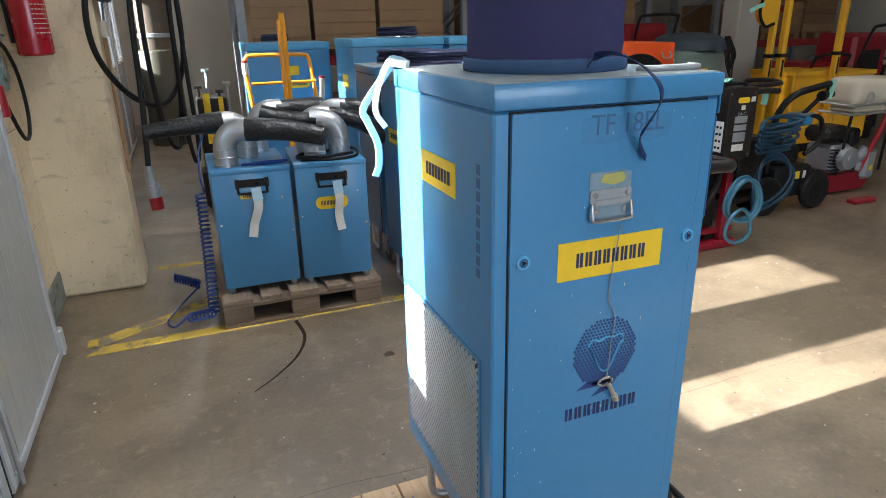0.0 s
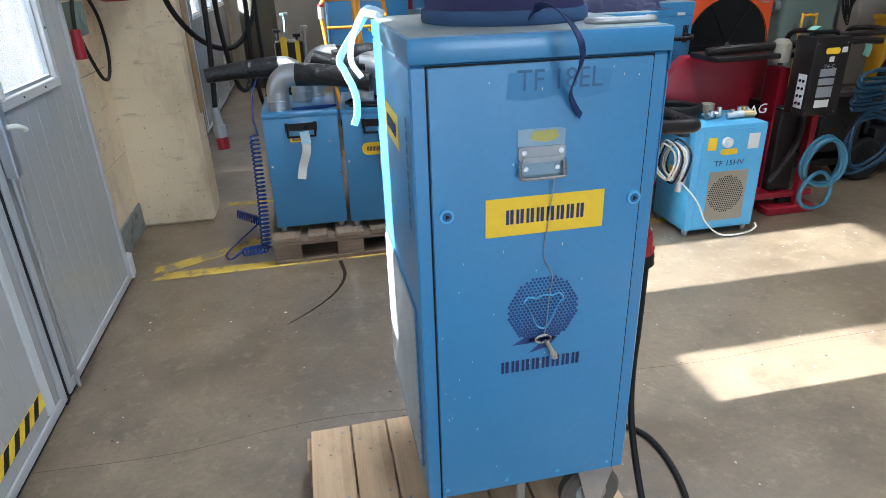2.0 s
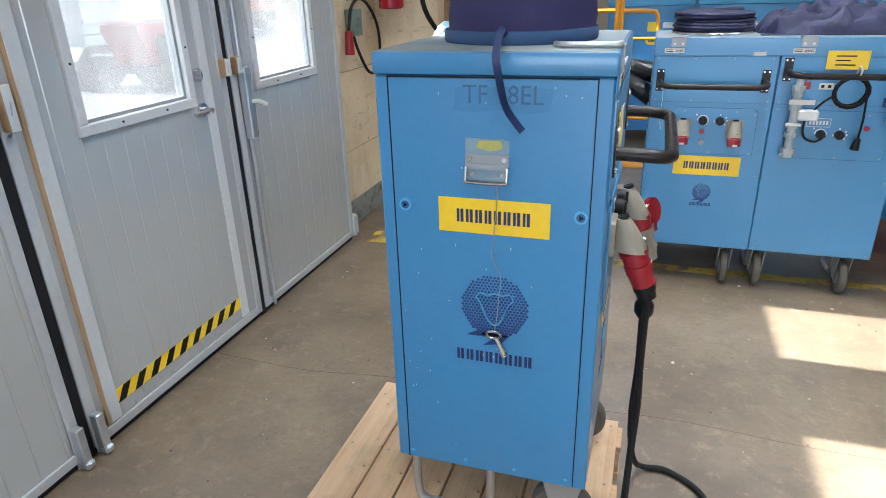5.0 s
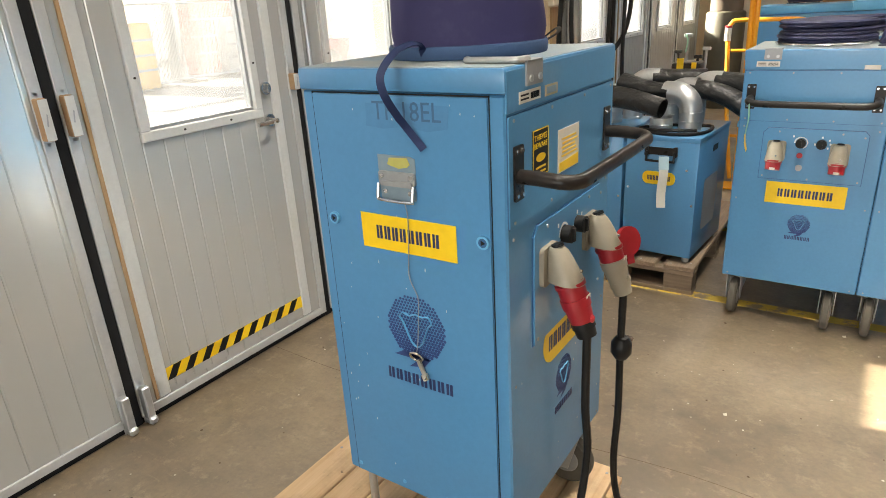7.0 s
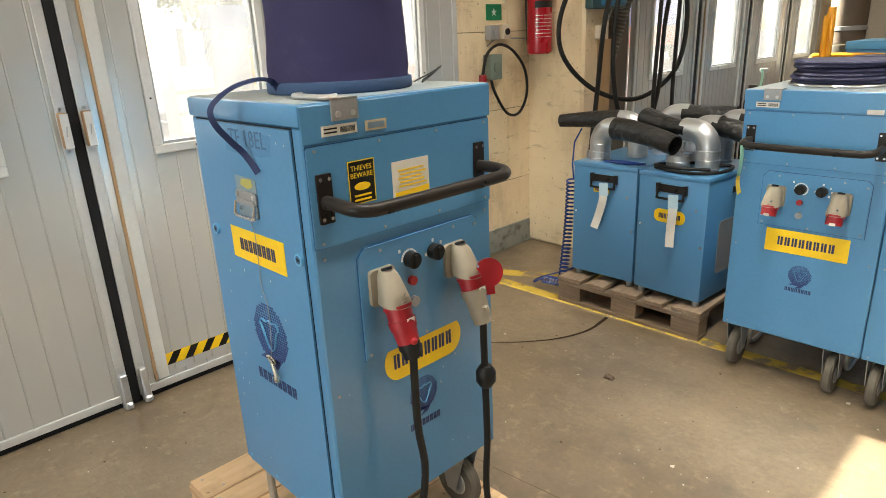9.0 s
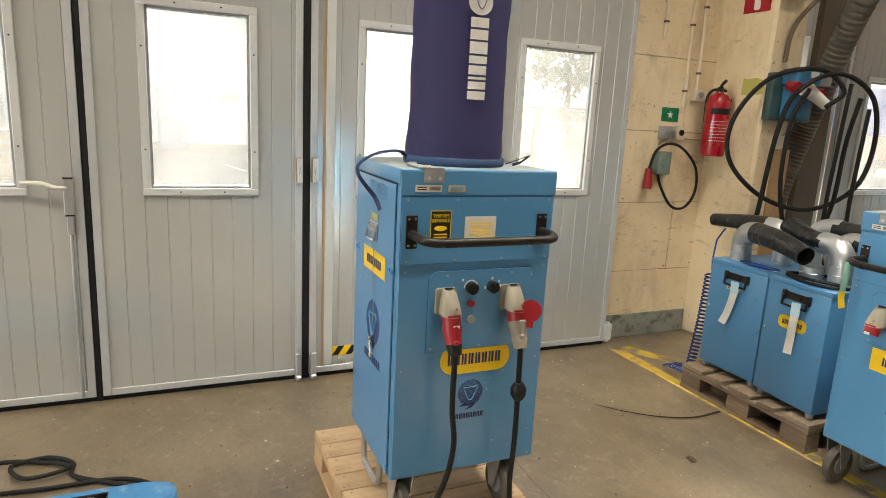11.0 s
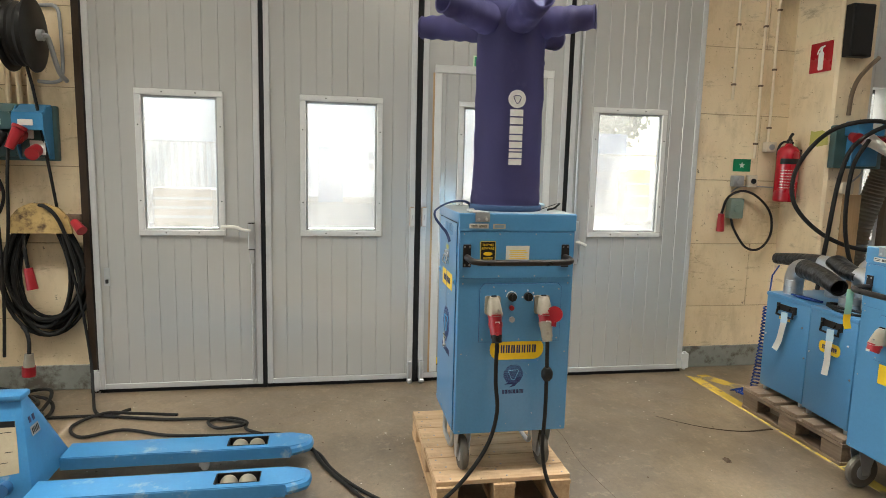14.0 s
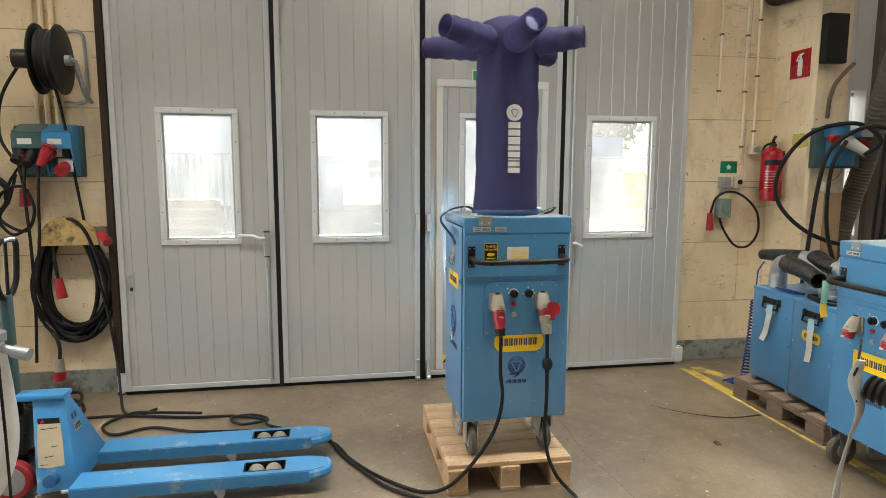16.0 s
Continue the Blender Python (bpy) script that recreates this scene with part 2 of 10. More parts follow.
MESH = surface("pale_grey_expanded_metal", (0.46, 0.46, 0.45), (0.56, 0.56, 0.55), 0.5, 0, 6, 60)
FILTER = surface("dusty_grey_filter", (0.13, 0.13, 0.13), (0.03, 0.03, 0.03), 0.9, 0, 9, 60, 0.4, 0.003)
RED = surface("red_plastic", (0.27, 0.009, 0.016), (0.33, 0.015, 0.022), 0.36)
RED_DARK = surface("dark_red_paint", (0.22, 0.004, 0.014), (0.27, 0.007, 0.02), 0.42)
RED_EXT = surface("glossy_red_paint", (0.33, 0.005, 0.014), (0.38, 0.008, 0.020), 0.26, coat=0.2)
ORANGE = surface("orange_paint", (0.72, 0.075, 0.008), (0.78, 0.10, 0.012), 0.4)
ORANGE_TUBE = surface("orange_tube_paint", (0.82, 0.33, 0.015), (0.86, 0.38, 0.02), 0.38)
YELLOW_PAINT = surface("yellow_machine_paint", (0.80, 0.40, 0.012), (0.84, 0.46, 0.02), 0.4)
WHITE = surface("white_plastic", (0.68, 0.68, 0.66), (0.76, 0.76, 0.74), 0.45)
PAPER = surface("paper_label", (0.70, 0.68, 0.62), (0.62, 0.60, 0.54), 0.7)
FRAME_WHITE = surface("pale_grey_coating", (0.50, 0.50, 0.49), (0.55, 0.55, 0.54), 0.42, 0, 4, 60, 0.06)
def gate_material(name, c1, c2, rough):
    """Coated sheet: faint broad tone changes, a little dust and fine orange peel."""
    m, nt, b = nodes_of(name)
    big = noise_tex(nt, coords(nt), 0.8, 1.0)
    c = mix(nt, ramp(nt, big, 0.1, 0.9), c1, c2)
    dust = noise_tex(nt, coords(nt, (1, 1, 0.6)), 5.0, 3.0, 0.5)
    c = mix(nt, ramp(nt, dust, 0.5, 0.85, 0, 0.06), c, tuple(0.7 * x for x in c1))
    nt.links.new(c, b.inputs["Base Color"])
    b.inputs["Roughness"].default_value = rough
    b.inputs["Metallic"].default_value = 0.35
    bump(nt, b, noise_tex(nt, coords(nt), 130, 2.0), 0.06, 0.0005)
    return m


GATE = gate_material("grey_coated_sheet", (0.47, 0.465, 0.45), (0.54, 0.535, 0.52), 0.27)
GATE_DOOR = gate_material("grey_coated_door_sheet", (0.48, 0.475, 0.46), (0.55, 0.545, 0.53), 0.25)
EDGE = surface("bare_aluminium_profile", (0.46, 0.46, 0.46), (0.50, 0.50, 0.50), 0.4, 0.2, 4, 60, 0.06)
STRAP = surface("navy_webbing", (0.007, 0.020, 0.080), (0.012, 0.030, 0.115), 0.7, 0, 8, 300, 0.3)
SEAL = surface("black_rubber_seal", (0.008, 0.008, 0.009), (0.014, 0.014, 0.015), 0.7)
FLOOR = floor_material()
WALL = wall_material()
JOINT = surface("dirty_wall_joint", (0.52, 0.41, 0.26), (0.14, 0.10, 0.06), 0.85, 0, 5.0, 50, 0.4, 0.003)
SEAL_BROWN = surface("dark_brown_rubber", (0.022, 0.013, 0.008), (0.040, 0.024, 0.014), 0.7, 0, 6, 60)
DUSTY_BROWN = surface("dusty_brown_paint", (0.070, 0.050, 0.032), (0.11, 0.080, 0.052), 0.6, 0, 5, 60, 0.2, 0.002)
DARK_OLIVE = surface("dark_olive_sheet", (0.050, 0.045, 0.028), (0.075, 0.066, 0.042), 0.5, 0, 4, 60)
HANGER = surface("stained_yellow_wood", (0.52, 0.36, 0.14), (0.40, 0.27, 0.10), 0.75, 0, 9, 70, 0.4, 0.003,
                 wear=(0.10, 0.06, 0.03), wear_at=0.50, wear_scale=14, wear_soft=0.16)
PLINTH = surface("peeling_grey_green_paint", (0.20, 0.21, 0.19), (0.28, 0.29, 0.26), 0.7, 0, 4, 40, 0.4, 0.004,
                 wear=(0.10, 0.085, 0.065), wear_at=0.50, wear_scale=7, wear_soft=0.12)
CONDUIT = surface("cream_conduit_paint", (0.66, 0.56, 0.40), (0.74, 0.65, 0.50), 0.55)
CEILING = surface("pale_ceiling_board", (0.62, 0.60, 0.56), (0.68, 0.66, 0.62), 0.8)
PLAIN_WALL = surface("off_white_wall_paint", (0.50, 0.46, 0.39), (0.58, 0.53, 0.45), 0.75, 0, 0.8, 30, 0.2, 0.003)
GLASS = glass_material()
NEW_WOOD = wood_material("pale_pine", (0.66, 0.47, 0.29), (0.52, 0.34, 0.19), 1, 0.12)
NEW_WOOD_X = wood_material("pale_pine_block", (0.58, 0.40, 0.23), (0.45, 0.28, 0.15), 0, 0.12)
OLD_WOOD = wood_material("weathered_pine", (0.29, 0.21, 0.14), (0.17, 0.12, 0.082), 1)
OLD_WOOD_X = wood_material("weathered_pine_block", (0.27, 0.195, 0.13), (0.15, 0.105, 0.072), 0)
CRATE = wood_material("brown_crate_wood", (0.30, 0.17, 0.08), (0.22, 0.12, 0.055), 0)
PLY = wood_material("brown_plywood", (0.42, 0.27, 0.13), (0.34, 0.21, 0.10), 2, 0.05)
CARD = surface("brown_cardboard", (0.34, 0.21, 0.11), (0.40, 0.26, 0.14), 0.8)
TEAL_DARK = surface("dark_teal_plastic", (0.03, 0.07, 0.075), (0.045, 0.10, 0.10), 0.4)
OLD_PIPE = surface("rusty_brown_pipe", (0.10, 0.065, 0.04), (0.17, 0.12, 0.075), 0.7)
PULL = surface("blue_grey_steel", (0.20, 0.29, 0.36), (0.28, 0.37, 0.43), 0.4, 0.4, 8, 80)
OLIVE = surface("faded_yellow_sticker", (0.42, 0.40, 0.09), (0.50, 0.46, 0.14), 0.6)
SMUDGE = surface("grey_print_smudge", (0.058, 0.198, 0.385), (0.066, 0.218, 0.42), 0.5, 0, 20, 120)
GLOW = surface("pale_green_sign", (0.42, 0.62, 0.36), (0.48, 0.68, 0.42), 0.5)
WORN = surface("worn_pale_metal", (0.36, 0.42, 0.44), (0.52, 0.54, 0.53), 0.45, 0.2, 20, 90)
GREEN = surface("green_sign", (0.0, 0.16, 0.07), (0.005, 0.20, 0.085), 0.4)
GREEN_DULL = surface("grey_green_paint", (0.14, 0.19, 0.16), (0.18, 0.23, 0.20), 0.5)
MINT = surface("mint_tape", (0.30, 0.62, 0.48), (0.36, 0.68, 0.54), 0.6)
CYAN_RAG = surface("pale_blue_strap", (0.40, 0.62, 0.74), (0.62, 0.74, 0.78), 0.75, wear=(0.8, 0.82, 0.8), wear_at=0.6)
KEY = surface("worn_nickel", (0.58, 0.52, 0.42), (0.66, 0.61, 0.52), 0.3, 0.8, 30, 200)
WHEEL = surface("dusty_grey_rubber", (0.075, 0.066, 0.052), (0.13, 0.115, 0.092), 0.75, 0, 9, 70, 0.3, 0.001)
BRASS = surface("dull_brass", (0.45, 0.33, 0.15), (0.52, 0.40, 0.20), 0.35, 0.8)
ASPHALT = surface("pale_asphalt", (0.13, 0.125, 0.12), (0.17, 0.165, 0.155), 0.85, 0, 0.6, 80, 0.4, 0.004)
FACADE = surface("white_render_facade", (0.74, 0.73, 0.70), (0.80, 0.79, 0.76), 0.8)
FACADE_BLUE = surface("blue_steel_door", (0.06, 0.14, 0.30), (0.07, 0.17, 0.35), 0.5)
LEAF = surface("green_leaves", (0.075, 0.115, 0.04), (0.11, 0.15, 0.06), 0.6)
BARK = surface("brown_bark", (0.10, 0.07, 0.05), (0.14, 0.10, 0.07), 0.9)
# glow for the ceiling lamps added as fill
FILL_GLOW = lamp_material("added_lamp_glow", (1.0, 0.93, 0.82), 2.0)

for m in (RUBBER, SEAL, BLACK, BLACK_METAL, SEAL_BROWN):
    m.node_tree.nodes["Principled BSDF"].inputs["Specular IOR Level"].default_value = 0.22


# ---- mesh helpers ----
def box(bm, x0, x1, y0, y1, z0, z1, bev=0.0, seg=1):
    vs = [bm.verts.new((x, y, z)) for x in (x0, x1) for y in (y0, y1) for z in (z0, z1)]
    fs = [bm.faces.new([vs[i] for i in f]) for f in ((0, 1, 3, 2), (4, 6, 7, 5), (0, 4, 5, 1), (2, 3, 7, 6), (0, 2, 6, 4), (1, 5, 7, 3))]
    if bev:
        edges = list({e for f in fs for e in f.edges})
        bmesh.ops.bevel(bm, geom=edges, offset=bev, segments=seg, affect="EDGES", profile=0.5)


def frame_of(d):
    d = d.normalized()
    up = Vector((0, 0, 1)) if abs(d.z) < 0.9 else Vector((1, 0, 0))
    a = d.cross(up).normalized()
    return a, d.cross(a).normalized()


def cyl(bm, p, q, r, r2=None, seg=16, cap=True):
    p, q = Vector(p), Vector(q)
    r2 = r if r2 is None else r2
    a, b = frame_of(q - p)
    rings = []
    for c, rad in ((p, r), (q, r2)):
        rings.append([bm.verts.new(c + rad * (math.cos(2 * math.pi * i / seg) * a + math.sin(2 * math.pi * i / seg) * b)) for i in range(seg)])
    for i in range(seg):
        j = (i + 1) % seg
        bm.faces.new((rings[0][i], rings[0][j], rings[1][j], rings[1][i]))
    if cap:
        bm.faces.new(rings[0][::-1])
        bm.faces.new(rings[1])


def smooth_path(pts, n=6):
    pts = [Vector(p) for p in pts]
    if n <= 1 or len(pts) < 3:
        return pts
    ext = [2 * pts[0] - pts[1]] + pts + [2 * pts[-1] - pts[-2]]
    out = []
    for i in range(1, len(ext) - 2):
        p0, p1, p2, p3 = ext[i - 1:i + 3]
        for k in range(n):
            t = k / n
            out.append(0.5 * (2 * p1 + (p2 - p0) * t + (2 * p0 - 5 * p1 + 4 * p2 - p3) * t * t + (3 * p1 - p0 - 3 * p2 + p3) * t ** 3))
    out.append(pts[-1])
    return out


def tube(bm, pts, r, seg=8, n=6, cap=True, flat=1.0):
    """A swept tube through the points; r is a number or a function of 0..1."""
    path = smooth_path(pts, n)
    a, b = frame_of(path[1] - path[0])
    rings = []
    last = len(path) - 1
    for i, p in enumerate(path):
        d = (path[min(i + 1, last)] - path[max(i - 1, 0)])
        if d.length < 1e-9:
            d = Vector((0, 0, 1))
        d.normalize()
        a = (a - d * a.dot(d)).normalized()
        b = d.cross(a).normalized()
        rad = r(i / last) if callable(r) else r
        rings.append([bm.verts.new(p + rad * (math.cos(2 * math.pi * k / seg) * a + flat * math.sin(2 * math.pi * k / seg) * b)) for k in range(seg)])
    for u, v in zip(rings, rings[1:]):
        for k in range(seg):
            bm.faces.new((u[k], u[(k + 1) % seg], v[(k + 1) % seg], v[k]))
    if cap:
        bm.faces.new(rings[0][::-1])
        bm.faces.new(rings[-1])


def ribbon(bm, pts, width, normal, thick=0.0014, n=6):
    """A flat band along the points, lying broadside to normal."""
    path = smooth_path(pts, n)
    nrm, last = Vector(normal).normalized(), len(path) - 1
    rings = []
    for i, p in enumerate(path):
        d = (path[min(i + 1, last)] - path[max(i - 1, 0)]).normalized()
        side = d.cross(nrm)
        side = side.normalized() * (width / 2) if side.length > 1e-4 else Vector((width / 2, 0, 0))
        up = side.cross(d).normalized() * (thick / 2)
        rings.append([bm.verts.new(p + a * side + b * up) for a, b in ((-1, -1), (1, -1), (1, 1), (-1, 1))])
    for u, v in zip(rings, rings[1:]):
        for k in range(4):
            bm.faces.new((u[k], u[(k + 1) % 4], v[(k + 1) % 4], v[k]))
    bm.faces.new(rings[0][::-1])
    bm.faces.new(rings[-1])


def lathe(bm, profile, seg=32, m=None, wobble=0.0):
    m = m or Matrix()
    rings = []
    for j, (r, z) in enumerate(profile):
        ring = []
        for i in range(seg):
            t = 2 * math.pi * i / seg
            w = r * (1 + wobble * noise.noise(Vector((2.2 * math.cos(t), 2.2 * math.sin(t), 9 * z))))
            ring.append(bm.verts.new(m @ Vector((w * math.cos(t), w * math.sin(t), z))))
        rings.append(ring)
    for u, v in zip(rings, rings[1:]):
        for i in range(seg):
            j = (i + 1) % seg
            bm.faces.new((u[i], u[j], v[j], v[i]))
    if profile[0][0] > 1e-6:
        bm.faces.new(rings[0][::-1])
    if profile[-1][0] > 1e-6:
        bm.faces.new(rings[-1])
    bmesh.ops.remove_doubles(bm, verts=rings[0] + rings[-1], dist=1e-6)


def slab(bm, P, outline, h, base=0.0):
    """A thin plate with the outline (u, v), laid by P on a face and h thick."""
    lo = [bm.verts.new(P @ Vector((u, v, base))) for u, v in outline]
    hi = [bm.verts.new(P @ Vector((u, v, base + h))) for u, v in outline]
    n = len(lo)
    bm.faces.new(lo[::-1])
    bm.faces.new(hi)
    for i in range(n):
        j = (i + 1) % n
        bm.faces.new((lo[i], lo[j], hi[j], hi[i]))


def rect(u0, u1, v0, v1, r=0.0, k=4):
    if r <= 0:
        return [(u0, v0), (u1, v0), (u1, v1), (u0, v1)]
    out = []
    for cx, cy, t0 in ((u1 - r, v0 + r, -90), (u1 - r, v1 - r, 0), (u0 + r, v1 - r, 90), (u0 + r, v0 + r, 180)):
        for i in range(k + 1):
            t = radians(t0 + 90 * i / k)
            out.append((cx + r * math.cos(t), cy + r * math.sin(t)))
    return out


def disc(u, v, r, k=28, rv=None):
    return [(u + r * math.cos(2 * math.pi * i / k), v + (rv or r) * math.sin(2 * math.pi * i / k)) for i in range(k)]


def plane_of(origin, u, v):
    u, v = Vector(u).normalized(), Vector(v).normalized()
    w = u.cross(v)
    m = Matrix((u, v, w)).transposed().to_4x4()
    m.translation = origin
    return m


def obj(name, bm, material, sharp=35):
    bmesh.ops.recalc_face_normals(bm, faces=bm.faces)
    me = bpy.data.meshes.new(name)
    bm.to_mesh(me)
    bm.free()
    me.materials.append(material)
    me.polygons.foreach_set("use_smooth", [True] * len(me.polygons))
    me.set_sharp_from_angle(angle=radians(sharp))
    return new(name, me)


SMALL = {"screws", "rivets", "dial_marks", "bracket_screws", "code_bars", "notice_print", "sticker_marks", "lines", "nail_heads", "sockets", "louvre", "print_bars", "sticker_lines", "faded_bars",
         "bars", "badge_bars", "badge", "column_print", "grille_mesh", "valves"}


def part(name, bm, material, parent, label=""):
    ob = obj(name, bm, material)
    ob.parent = parent
    return tagged(ob, label, kind="stuff" if name in SMALL else "")


def thing(name, m, label, category, group="", kind=""):
    ob = new(name)
    ob.empty_display_size = 0.1
    ob.matrix_world = m
    return tagged(ob, label, category, group, kind)


def piece(name, make, material, parent, label=""):
    bm = bmesh.new()
    make(bm)
    return part(name, bm, material, parent, label)


def boxpart(name, dims, material, parent, bev=0.0, label=""):
    bm = bmesh.new()
    box(bm, *dims, bev)
    return part(name, bm, material, parent, label)


def tubepart(name, pts, r, material, parent, n=6, seg=8, label="", flat=1.0):
    bm = bmesh.new()
    tube(bm, pts, r, seg, n, flat=flat)
    return part(name, bm, material, parent, label)


def plate(name, P, outline, material, parent, h=0.0012, base=0.0, label=""):
    bm = bmesh.new()
    slab(bm, P, outline, h, base)
    return part(name, bm, material, parent, label)


def solid(name, dims, material, label, category="", kind="structure", bev=0.0):
    bm = bmesh.new()
    box(bm, *dims, bev)
    return tagged(obj(name, bm, material), label, category or name.split("_")[0], kind=kind)


def writing(name, words, size, P, material, parent, h=0.0008, stretch=1.0):
    """Words in Blender's own font as a mesh, centred on P's origin."""
    cu = bpy.data.curves.new(name, "FONT")
    cu.body, cu.size, cu.extrude, cu.align_x, cu.align_y, cu.resolution_u = words, size, h, "CENTER", "CENTER", 2
    tmp = bpy.data.objects.new(name + "_curve", cu)
    scene.collection.objects.link(tmp)
    bpy.context.view_layer.update()
    me = bpy.data.meshes.new_from_object(tmp.evaluated_get(bpy.context.evaluated_depsgraph_get()))
    bpy.data.objects.remove(tmp)
    bpy.data.curves.remove(cu)
    me.materials.clear()
    me.materials.append(material)
    me.transform(P @ Matrix.Diagonal((stretch, 1, 1, 1)))
    ob = new(name, me)
    ob.parent = parent
    return ob


def letter_bars(name, P, u0, u1, v0, v1, count, material, parent, base=0.0, h=0.0008, fill=0.72):
    """A row of plain bars, one for each letter of a trade name."""
    bm = bmesh.new()
    step = (u1 - u0) / count
    for i in range(count):
        c = u0 + step * (i + 0.5)
        w = step * fill * 0.5
        slab(bm, P, rect(c - w, c - 0.25 * w, v0, v1), h, base)
        slab(bm, P, rect(c + 0.12 * w, c + w, v0, v1), h, base)
    return part(name, bm, material, parent)


# ---- the hall ----
GATE_X, WALL_X, TOP = -0.42, -0.52, 4.6
HALL = (-0.52, 11.0, -6.5, 11.2)

ground = solid("ground", (-160, 160, -160, 160, -0.40, -0.06), ASPHALT, "pale dusty asphalt yard outside the hall", "ground")
solid("floor", (HALL[0] - 0.26, HALL[1], HALL[2], HALL[3], -0.20, 0.0), FLOOR, "worn brown-grey concrete hall floor with stains", "floor")
solid("ceiling", (HALL[0] - 0.26, HALL[1] + 0.2, HALL[2] - 0.2, HALL[3] + 0.2, TOP, TOP + 0.2), CEILING, "pale plain hall ceiling", "ceiling")
solid("wall_north", (HALL[0] - 0.26, HALL[1] + 0.2, HALL[3], HALL[3] + 0.2, -0.2, TOP), PLAIN_WALL, "off-white plain end wall", "wall")
# opening added behind the camera to let fill light in
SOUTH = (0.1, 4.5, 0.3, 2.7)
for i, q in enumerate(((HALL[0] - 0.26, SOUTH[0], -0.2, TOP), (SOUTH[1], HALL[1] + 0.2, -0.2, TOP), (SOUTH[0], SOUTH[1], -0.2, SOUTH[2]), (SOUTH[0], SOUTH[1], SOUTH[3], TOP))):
    solid("wall_south_%d" % (i + 1), (q[0], q[1], HALL[2] - 0.2, HALL[2], q[2], q[3]), PLAIN_WALL, "off-white plain end wall round the added window", "wall")
solid("wall_east", (HALL[1], HALL[1] + 0.2, HALL[2], HALL[3], -0.2, TOP), PLAIN_WALL, "off-white plain long wall", "wall")

GATE1, GATE2 = (-0.785, 3.275), (5.19, 9.69)
COURSE = 0.478


def block_wall(name, y0, y1, z0, z1, label):
    """A wall core with large blocks proud of recessed joints."""
    bm = bmesh.new()
    box(bm, WALL_X - 0.26, WALL_X - 0.006, y0, y1, z0, z1)
    core = tagged(obj(name, bm, JOINT), label, "wall", kind="structure")
    rng = random.Random(int(100 * (y0 + 20) + 7 * z0))
    z, row = z0, 0
    while z < z1 - 0.02:
        top = min(z + COURSE, z1)
        if 0 < z1 - top < 0.1:
            top = z1
        cuts, y = [y0], y0 + (0.55 if row % 2 else 1.1)
        while y < y1 - 0.45:
            cuts.append(y)
            y += 1.1
        cuts.append(y1)
        for a, b in zip(cuts, cuts[1:]):
            bk = bmesh.new()
            d = rng.uniform(-0.0015, 0.0015)
            box(bk, WALL_X - 0.006, WALL_X + d, a + 0.0022, b - 0.0022, z + 0.0022, top - 0.0022, 0.002)
            part("block", bk, WALL, core)
        z, row = top, row + 1
    return core


block_wall("wall_west_1", GATE1[1], 4.64, 0.0, TOP, "cream painted large-block concrete wall, stained and chipped")
block_wall("wall_west_2", HALL[2], GATE1[0] - 0.045, 0.0, TOP, "cream painted large-block concrete wall, stained and chipped")
solid("wall_west_3", (WALL_X - 0.26, WALL_X, GATE2[1], HALL[3], 0.0, TOP), WALL, "cream painted concrete wall beyond the gates", "wall")
solid("wall_west_4", (WALL_X - 0.26, WALL_X, GATE1[0], GATE1[1], 3.7, TOP), WALL, "cream painted concrete wall over the gate", "wall")
solid("wall_west_5", (WALL_X - 0.26, WALL_X, 5.135, GATE2[1], 3.7, TOP), WALL, "cream painted concrete wall over the far gate", "wall")
for i, (y0, y1, z0, z1) in enumerate(((4.6405, 4.675, 0.0, TOP), (4.815, 4.850, 0.0, TOP), (4.6755, 4.8145, 0.0, 1.0), (4.6755, 4.8145, 2.15, TOP))):
    solid("trim_%d" % (4 + i), (WALL_X - 0.12, GATE_X - 0.02, y0, y1, z0, z1), FRAME_WHITE, "pale steel frame of the narrow side light", "frame", bev=0.003)
side_light = solid("window_2", (WALL_X - 0.05, WALL_X - 0.044, 4.676, 4.814, 1.0005, 2.1495), GLASS, "narrow glass side light beside the far gate", "window")
side_light.visible_shadow = False
solid("trim_3", (WALL_X - 0.26, GATE_X + 0.01, 4.852, 5.132, 0.0, TOP), DUSTY_BROWN, "dusty brown steel post of the far gate", "post", bev=0.02)
# rubber seal between the wall and the first leaf
solid("trim_1", (WALL_X - 0.2, GATE_X - 0.012, GATE1[0] - 0.0445, GATE1[0] - 0.004, 0.0, TOP), SEAL_BROWN, "dark brown rubber seal beside the gate", "seal")
# pilasters
PIL = (-0.52, -0.10, 4.05, 4.345)
solid("wall_pilaster_1", (PIL[0] - 0.02, PIL[1], PIL[2], PIL[3], 0.0, TOP), WALL, "cream painted concrete pilaster with scuffs and stains", "pilaster", bev=0.018)
solid("wall_pilaster_2", (PIL[0] - 0.02, -0.10, -2.15, -1.69, 0.0, TOP), WALL, "cream painted concrete pilaster beside the gate wall", "pilaster", bev=0.018)
for i, (a, b) in enumerate(((GATE1[1] + 0.01, 4.045), (-1.68, GATE1[0] - 0.05)), 1):
    bm = bmesh.new()
    box(bm, WALL_X - 0.002, WALL_X + 0.012, a, b, 0.0, 0.165, 0.004)
    tagged(obj("baseboard_%d" % i, bm, PLINTH), "peeling grey-green painted base band along the wall", "baseboard", kind="structure")


